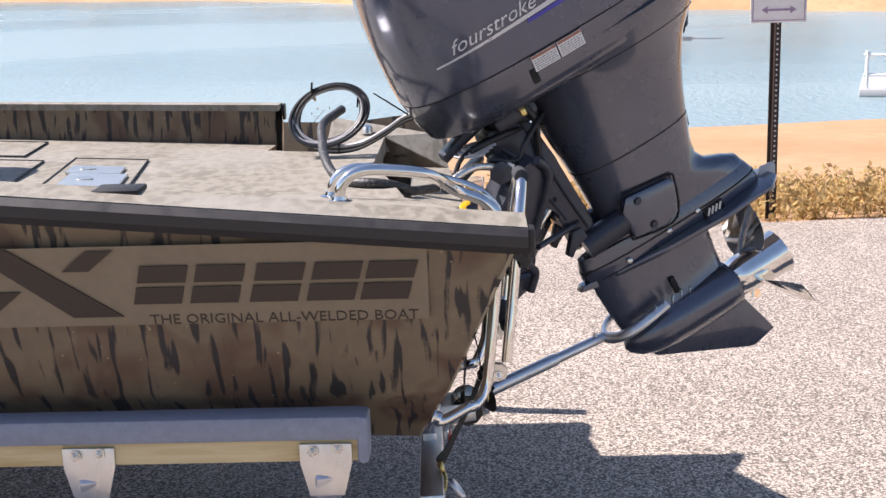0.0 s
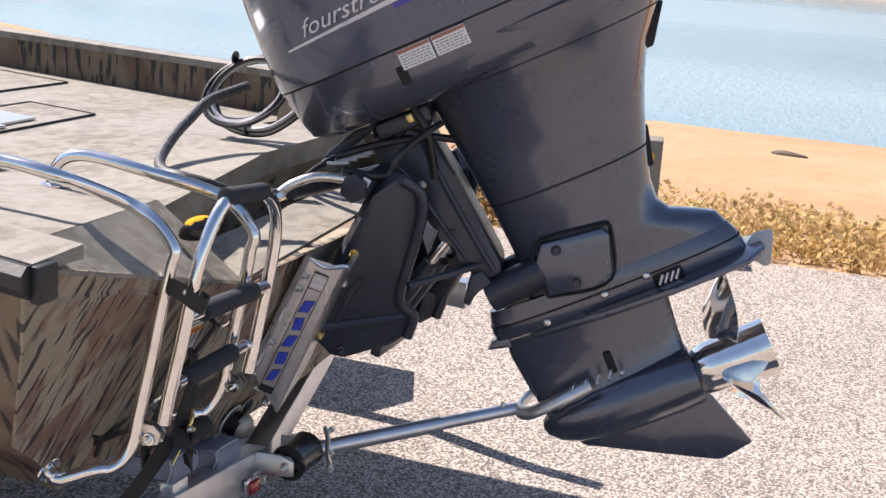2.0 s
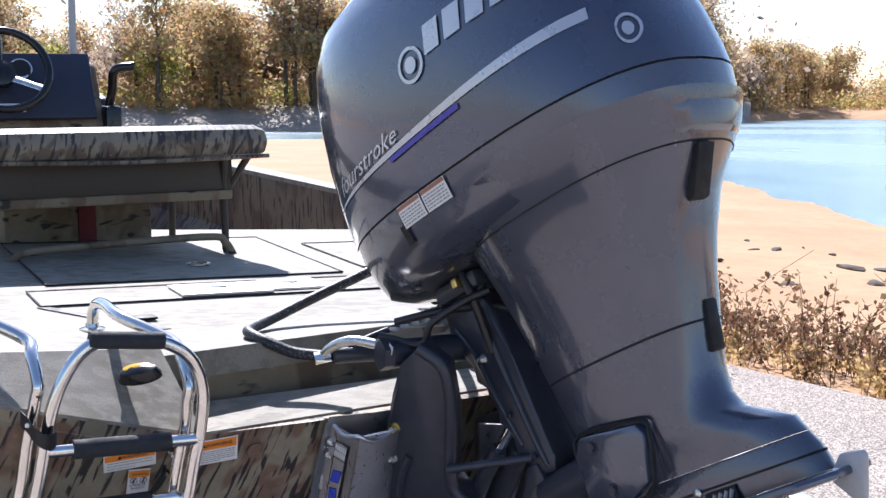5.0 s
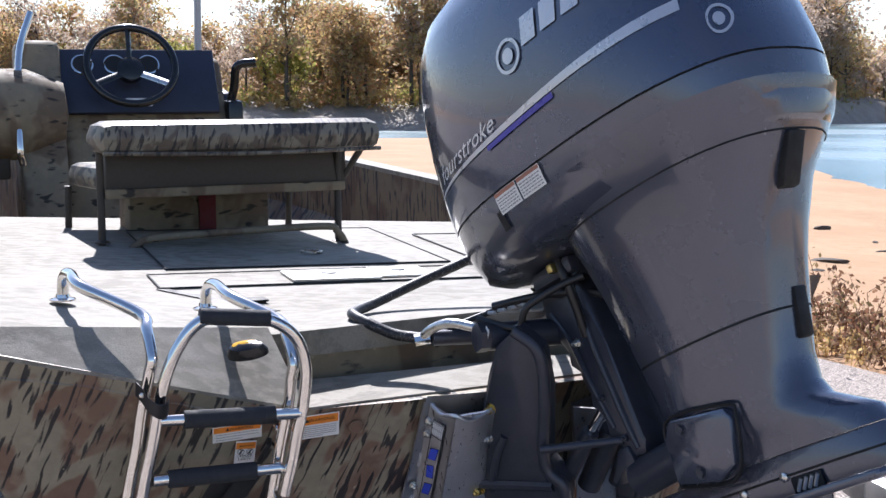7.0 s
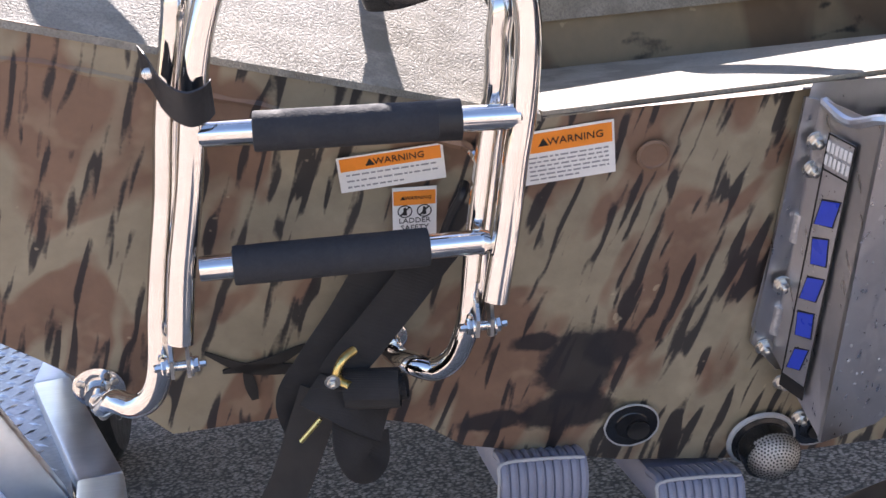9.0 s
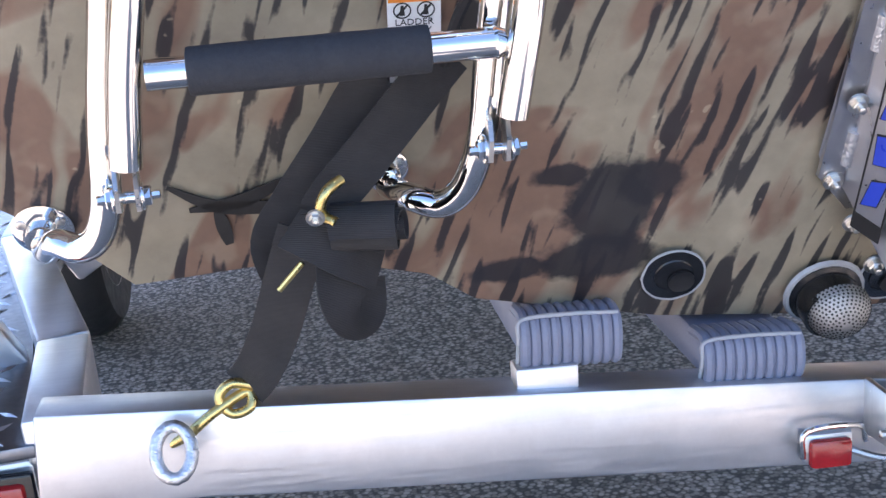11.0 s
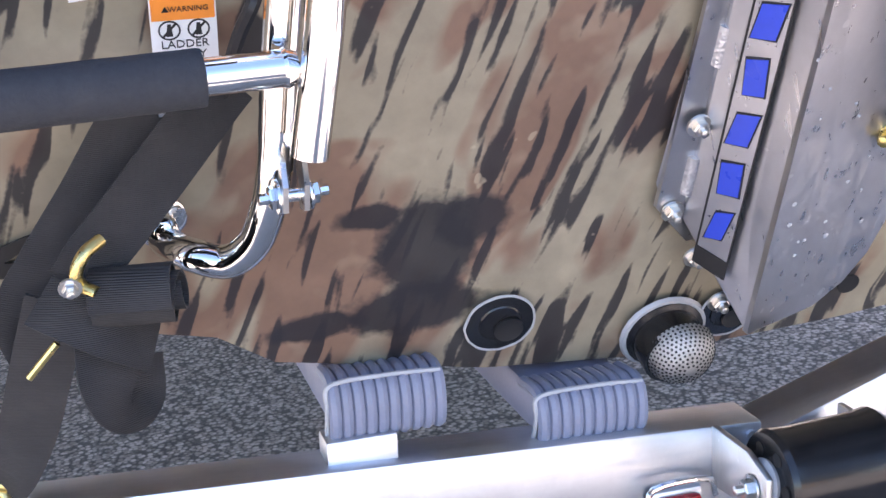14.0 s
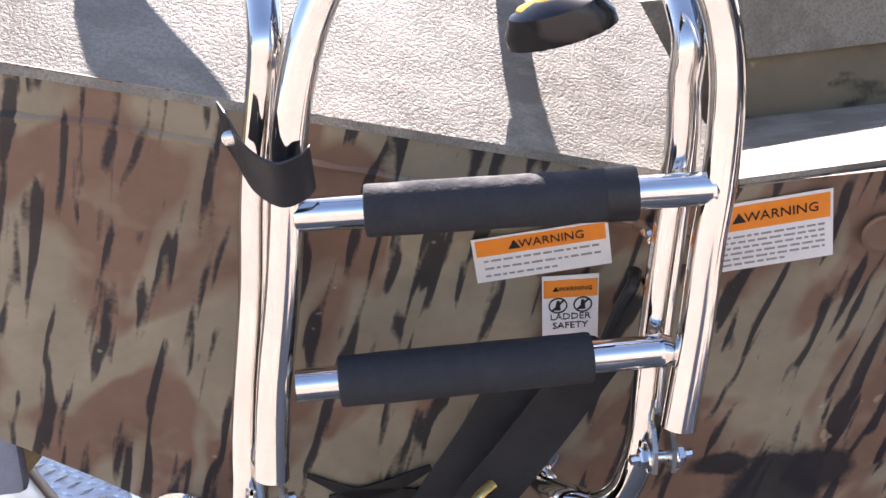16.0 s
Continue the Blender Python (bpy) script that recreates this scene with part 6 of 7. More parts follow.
leg_seam(0.315, 0.0006, "housing_seam")
leg_seam(0.578, 0.0006, "apron_seam")
part("rear_vent", prism([(0.270, 0.572), (0.312, 0.572), (0.262, 0.495), (0.22, 0.495)], -0.010, 0.034, UP, 0.004), M_SEAM, leg, "dark rear vent")
part("rear_vent", prism([(0.150, 0.345), (0.1935, 0.345), (0.1745, 0.262), (0.14, 0.262)], -0.02, 0.012, UP, 0.004), M_SEAM, leg, "dark rear vent")
gear = part("gearcase", loft([(0.094, -0.268, 0.272, 0.052), (0.07, -0.276, 0.284, 0.058), (0.045, -0.281, 0.290, 0.060), (0.028, -0.278, 0.292, 0.056)], 36, 2.4), M_LEG, motor, "dark grey metallic gearcase")
part("parting_line", loft([(0.057, -0.2795, 0.2885, 0.0605), (0.061, -0.2795, 0.2885, 0.0605)], 36, 2.4), M_SEAM, gear)
plate_v = prism([(-0.20, -0.045), (-0.05, -0.085), (0.12, -0.11), (0.28, -0.10), (0.325, -0.05), (0.325, 0.05), (0.28, 0.10), (0.12, 0.11), (-0.05, 0.085), (-0.20, 0.045)], 0.012, 0.027, None, 0.006)
part("ventilation_plate", plate_v, M_LEG, gear, "broad ventilation plate")
part("front_nub", prism([(-0.305, 0.018), (-0.25, 0.004), (-0.25, 0.030), (-0.29, 0.030)], -0.02, 0.02, UP, 0.004), M_LEG, gear)
strut = loft([(0.020, -0.262, 0.112, 0.042), (-0.02, -0.264, 0.100, 0.036), (-0.08, -0.258, 0.094, 0.030), (-0.135, -0.250, 0.092, 0.036), (-0.17, -0.245, 0.092, 0.05)], 30, 2.1)
part("strut", strut, M_LEG, gear)
AX = Matrix.Translation((0, 0, -0.20)) @ Matrix.Rotation(radians(90), 4, "Y")
part("torpedo", lathe([(0.0, -0.262), (0.018, -0.255), (0.040, -0.23), (0.056, -0.19), (0.066, -0.13), (0.070, -0.06), (0.070, 0.04), (0.067, 0.085), (0.064, 0.095), (0.05, 0.096)], AX, 28), M_LEG, gear)
skeg = prism([(-0.215, -0.235), (-0.19, -0.27), (0.065, -0.405), (0.08, -0.408), (0.152, -0.394), (0.108, -0.262), (0.09, -0.235)], -0.007, 0.007, UP, 0.005)
part("skeg", skeg, M_LEG, gear)
part("trim_tab", prism([(0.285, 0.032), (0.30, 0.046), (0.338, 0.040), (0.34, 0.03), (0.312, -0.03), (0.298, -0.03), (0.27, 0.010)], -0.008, 0.008, UP @ Matrix.Translation((0.012, 0, 0)), 0.004), M_GREYPL, gear, "pale grey trim tab anode")
for k in range(4):
    part("water_slit", tube(bmesh.new(), [(0.095 + 0.012 * k, -0.0612, 0.030), (0.108 + 0.012 * k, -0.0612, 0.048)], 0.0035, 6), M_ALU, gear, "bright cooling slit")
part("slit_pocket", boxed((0.085, -0.0608, 0.024), (0.150, -0.055, 0.054), 0.004), M_SEAM, gear)
for a, u in ((-0.155, 0.040), (-0.02, 0.052), (0.075, 0.058)):
    part("casing_bolt", lathe([(0.008, 0), (0.008, 0.004), (0.005, 0.006)], between((a, -0.058, u), (a, -0.2, u)), 10), M_STEEL, gear)
part("pickup_slot", boxed((-0.075, -0.041, -0.125), (-0.058, -0.02, -0.075), 0.004), M_SEAM, gear)

# propeller
prop = part("propeller", lathe([(0.045, 0.096), (0.052, 0.104), (0.057, 0.13), (0.060, 0.19), (0.062, 0.245), (0.064, 0.262), (0.058, 0.262), (0.052, 0.20), (0.0, 0.19)], AX, 32), M_CHROME, motor, "polished stainless propeller")


def blade(turn):
    bm = bmesh.new()
    rows = []
    for i, r in enumerate(np.linspace(0.055, 0.195, 9)):
        f = i / 8
        chord = 0.085 + 0.06 * math.sin(min(1, f * 1.25) * 2.0) * (1 - f ** 5 * 0.9)
        pitch = radians(36 - 18 * f)
        rake = 0.045 * f ** 1.3
        row = []
        for j in range(9):
            g = j / 8 - 0.5
            along, around = -g * chord * math.sin(pitch), g * chord * math.cos(pitch)
            ang = around / max(r, 0.07) + 0.35 * f
            thick = 0.005 * (1 - f * 0.7) * (1 - (2 * g) ** 2 * 0.8)
            row.append((r, ang, 0.17 + along + rake, thick))
        rows.append(row)
    up = [[bm.verts.new((r * math.sin(a), r * math.cos(a), z + t)) for r, a, z, t in row] for row in rows]
    dn = [[bm.verts.new((r * math.sin(a), r * math.cos(a), z - t)) for r, a, z, t in row] for row in rows]
    rings = [u + d[::-1] for u, d in zip(up, dn)]
    skin(bm, rings)
    m = Matrix.Translation((0, 0, -0.20)) @ Matrix.Rotation(radians(90), 4, "Y") @ Matrix.Rotation(turn, 4, "Z")
    for v in bm.verts:
        v.co = m @ v.co
    part("blade", bm, M_CHROME, prop, "polished stainless blade")


for k in range(3):
    blade(radians(100 + 120 * k))
# plug of hoses and mounts under the cowling
bm = bmesh.new()
for pts in ([(-0.27, -0.06, 0.575), (-0.255, -0.075, 0.54), (-0.22, -0.08, 0.53), (-0.20, -0.06, 0.57)], [(-0.24, -0.09, 0.60), (-0.222, -0.10, 0.53), (-0.235, -0.085, 0.47), (-0.25, -0.07, 0.42)], [(-0.31, 0.0, 0.575), (-0.33, -0.05, 0.545), (-0.29, -0.07, 0.53), (-0.24, -0.07, 0.56)]):
    part("hose", tube(bmesh.new(), smooth_path(pts, 6), 0.009, 10), M_HOSE, motor, "black hose under the cowling")
part("engine_mount", boxed((-0.32, -0.10, 0.535), (-0.20, 0.10, 0.57), 0.01), M_MOTORBLK, motor)
part("clamp", boxed((-0.25, -0.115, 0.548), (-0.235, -0.085, 0.566), 0.003), M_BRASS, motor)

# steering ram with its link on the port side
ram = part("steering_link", tube(bmesh.new(), smooth_path([inv @ Vector(p) for p in ((-0.285, 0.115, 0.985), (-0.275, 0.09, 1.005), (-0.25, 0.05, 1.02), (-0.205, 0.0, 1.012))], 6), 0.0095, 12), M_STEEL, motor, "bright curved steering link")
part("link_nut", lathe([(0.013, 0), (0.013, 0.03), (0.008, 0.034)], inv @ between((-0.30, 0.12, 0.978), (-0.22, 0.10, 0.992)), 8), M_CHROME, ram)
part("ram_body", rod(inv @ Vector((-0.27, 0.10, 0.985)), inv @ Vector((0.1, 0.04, 0.985)), 0.016, 14), M_MOTORBLK, ram)

# ---- cables ----
loom = thing("cable_loom", "black braided control cable looping from the deck to the motor", "cable")
tail = Vector((-0.01, 0.175, 1.122))
part("sleeve", tube(bmesh.new(), smooth_path([(0.06, 0.385, 1.128), (-0.03, 0.425, 1.102), (-0.115, 0.420, 1.074), (-0.20, 0.407, 1.046), (-0.295, 0.375, 1.018), (-0.355, 0.325, 1.010), (-0.373, 0.28, 1.010), (-0.357, 0.235, 1.000), (-0.315, 0.20, 0.980), (-0.275, 0.175, 0.974), (-0.240, 0.142, 0.972)], 8), 0.0112, 14), M_BRAID, loom, "black braided sleeve")
for k in range(6):
    c = Vector((0.125 + 0.008 * (k % 3), 0.425, 1.106))
    w, h, sway = 0.102 - 0.004 * k, 0.074 - 0.003 * ((k * 2) % 5), 0.3 * k
    ring = [c + Vector((0.045 * math.sin(t) + 0.012 * math.cos(t + sway), -w * math.cos(t), h * math.sin(t) + 0.016 * math.cos(t))) for t in np.linspace(0.15 * k, 6.4 + 0.15 * k, 48)]
    part("coiled_cable", tube(bmesh.new(), ring, 0.0048, 8), M_WIREGREY if k in (1, 4) else M_HOSE, loom, "turn of a coil of control cable")
for k in range(4):
    o = Vector((0.007 * k, 0.003 * k, -0.006 * k))
    pts = [Vector(p) + o for p in ((0.12, 0.522, 1.095), (0.10, 0.485, 1.050), (0.09, 0.42, 1.030), (0.075, 0.345, 1.038), (0.045, 0.275, 1.075), (0.012, 0.222, 1.112))] + [tail + o * 0.4]
    part("rigging_cable", tube(bmesh.new(), smooth_path(pts, 8), 0.0050, 8), M_WIREGREY if k % 2 == 0 else M_HOSE, loom, "rigging cable sweeping from the coil to the cowling")
part("cable_tie", tube(bmesh.new(), [(0.004, 0.214, 1.116), (0.004, 0.262, 1.148), (0.006, 0.300, 1.172)], 0.0022, 6), M_BLACKPL, loom, "long end of a black cable tie")
for p in ((0.15, 0.47, 1.176), (0.09, 0.40, 1.028), (0.155, 0.352, 1.135)):
    part("cable_tie", lathe([(0.013, -0.002), (0.0145, -0.002), (0.0145, 0.002), (0.013, 0.002)], between(p, Vector(p) + Vector((0, 1, 0.1))), 12), M_BLACKPL, loom)
for k in range(4):
    ring = [MOTOR @ Vector((-0.36 + 0.012 * k, -0.10 + 0.004 * k, 0.575)) + Vector((0.01 * k + 0.05 * math.sin(t), 0.06 * math.cos(t), -0.035 - 0.03 * math.cos(t * 0.5))) for t in np.linspace(-1.8, 1.8, 14)]
    part("wire_loop", tube(bmesh.new(), ring, 0.0038, 6), M_GREYPL, loom, "pale wire looped under the cowling")
for k, pts in enumerate(([(-0.16, 0.06, 1.045), (-0.10, -0.01, 1.07), (-0.04, -0.08, 1.085), (0.0, -0.14, 1.08)], [(-0.21, 0.02, 1.03), (-0.16, -0.05, 1.02), (-0.15, -0.07, 1.06), (-0.10, -0.10, 1.10), (-0.06, -0.12, 1.12)], [(-0.24, 0.10, 1.0), (-0.16, 0.08, 1.03), (-0.08, 0.02, 1.06), (0.02, -0.05, 1.07)])):
    part("control_hose", tube(bmesh.new(), smooth_path(pts, 7), 0.008 - 0.001 * k, 10), M_HOSE, loom, "black hose over the bracket")

# ---- transom saver ----
saver = thing("transom_saver", "aluminium transom saver bar from the trailer roller to the motor's gearcase", "support bar")
s0, s1 = STERN @ Vector((-0.125, 0.075, 0.402)), MOTOR @ Vector((-0.30, 0, -0.135))
d = (s1 - s0).normalized()
part("tube", rod(s0, s0.lerp(s1, 0.62), 0.0165, 18), M_ALU, saver, "round aluminium tube")
part("inner_tube", rod(s0.lerp(s1, 0.55), s1, 0.0135, 18), M_ALU, saver)
part("lock_pin", bolt(s0.lerp(s1, 0.93) + Vector((0, 0, 0.012)), (0, 0, 1), 0.005, 0.005), M_STEEL, saver)
bm = bmesh.new()
yoke = [MOTOR @ Vector(p) for p in ((-0.12, -0.075, -0.115), (-0.20, -0.078, -0.125), (-0.265, -0.06, -0.135), (-0.295, 0.0, -0.138), (-0.265, 0.06, -0.135), (-0.20, 0.078, -0.125), (-0.12, 0.075, -0.115))]
tube(bm, smooth_path(yoke, 6), 0.015, 12, flat=0.6)
cradle = part("cradle", bm, M_ALU2, saver, "forked cradle round the gearcase")
bm = bmesh.new()
for k in range(9):
    c = MOTOR @ Vector((-0.115 + 0.014 * k - 0.05, -0.077, -0.113 + 0.002 * (k % 2)))
    tube(bm, [c + Vector((0.008 * math.cos(t), (0.004 if k % 2 else -0.006), 0.008 * math.sin(t))) for t in np.linspace(0, 6.3, 9)], 0.0022, 6)
part("chain", bm, M_STEEL, cradle, "bright safety chain")

# ---- trailer ----
trailer = thing("boat_trailer", "welded aluminium boat trailer with grey vinyl bunks", "trailer")


def bar(a, b, w, h, name, mat=M_ALU, parent=None, bev=0.006, label=""):
    """A square tube from a to b, w across and h high."""
    a, b = Vector(a), Vector(b)
    x = (b - a).normalized()
    y = Vector((0, 0, 1)).cross(x).normalized()
    z = x.cross(y)
    m = Matrix(((x.x, y.x, z.x, a.x), (x.y, y.y, z.y, a.y), (x.z, y.z, z.z, a.z), (0, 0, 0, 1)))
    return part(name, boxed((0, -w / 2, -h / 2), ((b - a).length, w / 2, h / 2), bev, m), mat, parent or trailer, label)


cross = bar((-1.03, 0.185, 0.4286), (-0.205, 0.185, 0.384), 0.052, 0.088, "crossmember", M_ALU, None, 0.004, "bright square aluminium crossmember")
cross_right = bar((-0.20, 0.195, 0.373), (0.98, 0.40, 0.612), 0.06, 0.075, "crossmember", M_ALU, None, 0.006, "bright square aluminium crossmember")
for s in (-1, 1):
    rail = [(0.962, 0.15), (0.985, 0.34), (1.10, 0.72), (1.12, 1.2), (1.09, 4.6)]
    for (xa, ya), (xb, yb) in zip(rail, rail[1:]):
        bar((s * xa, ya, 0.465), (s * xb, yb, 0.465), 0.05, 0.08, "side_rail", M_ALU, None, 0.005, "square aluminium side rail")
    bar((s * 0.945, 0.165, 0.49), (s * 0.945, 0.165, 0.31), 0.052, 0.052, "corner_post", M_ALU)
bar((-0.97, 2.2, 0.43), (0.97, 2.2, 0.43), 0.05, 0.08, "crossmember")
bar((0, 4.4, 0.46), (0, 7.2, 0.46), 0.07, 0.1, "tongue")
bm = bmesh.new()
for k in range(12):
    lathe([(0.005, -0.002), (0.005, 0.002)], Matrix.Translation((-0.215 + 0.001 * math.sin(k * 2), 0.157, 0.342 + 0.0068 * k)) @ Matrix.Rotation(radians(90), 4, "X"), 10, bm)
part("weld_bead", bm, M_WELD, cross)

# bunks: vinyl-covered boards, ribbed end caps showing under the transom
def bunk(x0, x1, zt, h, y_end):
    at = Matrix.Translation((x0, y_end, 0)) @ Matrix.Rotation(radians(6.0 if x0 < 0 else -6.0), 4, "Z") @ Matrix.Translation((-x0, -y_end, 0))
    b = part("bunk", boxed((x0 + 0.004, y_end + 0.006, zt - h), (x1 - 0.004, y_end + 2.6, zt), 0.008), M_CARPET, trailer, "ribbed grey vinyl bunk", at=at)
    n = 10
    w = (x1 - x0) / n
    for k in range(n):
        cx = x0 + w * (k + 0.5)
        pts = [(cx, y_end + 0.05, zt - 0.002), (cx, y_end + 0.02, zt + 0.001), (cx, y_end + 0.006, zt - 0.003), (cx, y_end + 0.001, zt - h * 0.3), (cx, y_end, zt - h * 0.6), (cx, y_end + 0.004, zt - h * 0.9), (cx, y_end + 0.012, zt - h - 0.001)]
        part("rib", tube(bmesh.new(), smooth_path(pts, 3), w * 0.56, 8), M_CARPET, b)
    part("cut_edge", tube(bmesh.new(), smooth_path([(x0 - 0.001, y_end + 0.012, zt - h), (x0 - 0.001, y_end + 0.002, zt - h * 0.4), (x0 + 0.003, y_end + 0.004, zt + 0.001), ((x0 + x1) / 2, y_end + 0.005, zt + 0.003), (x1 - 0.003, y_end + 0.004, zt + 0.001)], 5), 0.0022, 6), M_GREYPL, b)
    return b


bunk(-0.584, -0.486, 0.512, 0.046, 0.178)
bunk(-0.408, -0.308, 0.476, 0.042, 0.172)
bunk(0.326, 0.421, 0.550, 0.042, 0.30)
bunk(0.499, 0.588, 0.590, 0.046, 0.32)
part("bunk_bracket", boxed((-0.590, 0.172, 0.43), (-0.530, 0.205, 0.468), 0.003), M_ALU, trailer, "white aluminium bunk bracket")
part("bunk_bracket", boxed((-0.385, 0.180, 0.40), (-0.335, 0.205, 0.436), 0.003), M_ALU, trailer)

# centre roller with cheek plates, marker lamp
roller = part("keel_roller", lathe([(0.014, 0), (0.040, 0.0), (0.043, 0.005), (0.041, 0.02), (0.041, 0.085), (0.043, 0.10), (0.040, 0.105), (0.014, 0.105)], between((-0.238, 0.088, 0.408), (-0.132, 0.088, 0.412)), 28), M_BLACKPL, trailer, "black moulded rubber roller")
for k in range(6):
    a = k * math.pi / 3
    y, z = 0.088 + 0.027 * math.cos(a), 0.408 + 0.027 * math.sin(a)
    part("lightening_hole", lathe([(0.006, 0), (0.006, 0.001), (0.0, 0.001)], between((-0.2386, y, z), (-0.4, y, z)), 10), M_HOLE, roller)
part("hub", lathe([(0.018, 0), (0.02, 0.004), (0.014, 0.01)], between((-0.238, 0.088, 0.408), (-0.3, 0.088, 0.408)), 18), M_GREYPL, roller, "grey nylon washer")
for x in (-0.25, -0.125):
    part("cheek_plate", prism([(0.160, 0.375), (0.160, 0.432), (0.10, 0.432), (0.066, 0.42), (0.066, 0.385)], -0.003, 0.003, side_on(x), 0.0015), M_ALU2, trailer, "aluminium roller bracket")
part("axle_bolt", bolt(Vector((-0.254, 0.088, 0.404)), (-1, 0, 0), 0.0085, 0.008), M_STEEL, trailer)
clampb = bmesh.new()
tube(clampb, smooth_path([(-0.118, 0.05, 0.46), (-0.122, 0.04, 0.43), (-0.12, 0.045, 0.40), (-0.112, 0.04, 0.37), (-0.108, 0.05, 0.35)], 5), 0.011, 10, flat=0.5)
for z in (0.455, 0.40, 0.36):
    bolt((-0.12, 0.035, z), (-0.4, -1, 0.1), 0.006, 0.006, clampb)
part("saver_clamp", clampb, M_ALU2, saver, "cast clamp with bolts", at=STERN)
lamp = part("marker_lamp", boxed((-0.318, 0.146, 0.353), (-0.268, 0.157, 0.384), 0.004), M_ALU, trailer, "red marker lamp in a bright bezel")
part("lens", boxed((-0.314, 0.136, 0.351), (-0.272, 0.149, 0.380), 0.005), M_REDLENS, lamp, "red lens")
part("bezel_wire", tube(bmesh.new(), smooth_path([(-0.318, 0.147, 0.36), (-0.316, 0.145, 0.388), (-0.265, 0.145, 0.390), (-0.255, 0.148, 0.372)], 5), 0.003, 8), M_CHROME, lamp)
part("lamp_wire", tube(bmesh.new(), smooth_path([(-0.268, 0.15, 0.362), (-0.24, 0.14, 0.355), (-0.21, 0.13, 0.36), (-0.17, 0.15, 0.36)], 5), 0.004, 8), M_STEEL, lamp)

for ob in list(trailer.children):
    if ob.name.split(".")[0] in ("bunk", "bunk_bracket", "keel_roller", "cheek_plate", "axle_bolt", "marker_lamp") or ob in (cross, cross_right):
        ob.matrix_local = Matrix.Translation((0, 0, -0.005)) @ STERN @ ob.matrix_local

# guide board on the port side: carpet over lumber on brackets, close against the hull
guide = part("guide_board", boxed((-1.136, 0.268, 0.655), (-1.092, 2.6, 0.698), 0.003), M_WOOD, trailer, "yellow lumber guide board")
part("carpet_cover", boxed((-1.146, 0.255, 0.694), (-1.084, 2.62, 0.740), 0.010), M_CARPET_B, guide, "grey-blue bunk carpet")
part("end_wrap", boxed((-1.147, 0.250, 0.652), (-1.083, 0.270, 0.738), 0.008), M_CARPET_B, guide)
for y in (0.325, 0.735, 1.9):
    br = part("guide_bracket", prism([(-0.045, 0.70), (0.045, 0.70), (0.045, 0.665), (0.03, 0.605), (-0.03, 0.605), (-0.045, 0.665)], -0.0035, 0.0035, side_on(-1.141) @ Matrix.Translation((y, -0.01, 0)), 0.001), M_ALU2, trailer, "aluminium guide bracket")
    bar((-1.127, y, 0.64), (-1.030, y + 0.03, 0.44), 0.05, 0.05, "guide_upright")
    for dy, z in ((-0.02, 0.682), (0.022, 0.678)):
        part("bolt", bolt((-1.146, y + dy, z), (-1, 0, 0), 0.007, 0.006), M_STEEL, br)

# fender step: diamond plate with a bright inner rail, wheel under it
FZ = 0.485
fend = [(-1.145, 2.3), (-1.145, 0.95), (-1.02, 0.36), (-0.978, 0.145), (-1.14, 0.125), (-1.18, 0.145), (-1.205, 0.20), (-1.355, 1.1), (-1.37, 2.3)]
fender = part("fender", prism(fend, FZ - 0.012, FZ, None, 0.002), M_TREAD, trailer, "diamond-plate aluminium fender step")
bm = bmesh.new()
for i in range(26):
    for j in range(40):
        x, y = -1.53 + 0.0225 * i, 0.13 + 0.0275 * j
        inner = float(np.interp(y, [0.14, 0.36, 0.95, 1.3], [-0.978, -1.02, -1.145, -1.145]))
        outer = float(np.interp(y, [0.13, 0.20, 1.1, 1.3], [-1.15, -1.205, -1.355, -1.36]))
        if x > inner - 0.02 or x < outer + 0.015:
            continue
        t = radians(52) if (i + j) % 2 else radians(-38)
        m = Matrix.Translation((x, y, FZ)) @ Matrix.Rotation(t, 4, "Z")
        a = [bm.verts.new(m @ Vector(p)) for p in ((-0.0125, 0, 0), (0, -0.0032, 0), (0.0125, 0, 0), (0, 0.0032, 0))]
        p = bm.verts.new(m @ Vector((0, 0, 0.0022)))
        for k in range(4):
            bm.faces.new((a[k], a[(k + 1) % 4], p))
tagged(part("tread_pattern", bm, M_ALU, fender, "raised bright tread lugs", smooth=False), kind="stuff")
bar((-1.175, 0.140, FZ - 0.064), (-0.978, 0.152, FZ - 0.064), 0.008, 0.10, "fender_back", M_ALU)
tail = part("tail_lamp", boxed((-1.13, 0.122, FZ - 0.085), (-0.988, 0.139, FZ - 0.025), 0.004), M_REDLENS, trailer, "red rectangular tail lamp")
part("bezel", boxed((-1.138, 0.130, FZ - 0.093), (-0.981, 0.140, FZ - 0.018), 0.003), M_BLACKPL, tail)
part("fender", prism([(1.085, 2.3), (1.08, 0.95), (1.3, 0.85), (1.55, 0.95), (1.55, 2.3)], FZ - 0.012, FZ, None, 0.002), M_ALU2, trailer, "diamond-plate aluminium fender step")
part("fender_skirt", prism([(-1.205, 0.20), (-1.355, 1.1), (-1.362, 1.1), (-1.212, 0.20)], FZ - 0.12, FZ - 0.002), M_ALU2, fender)
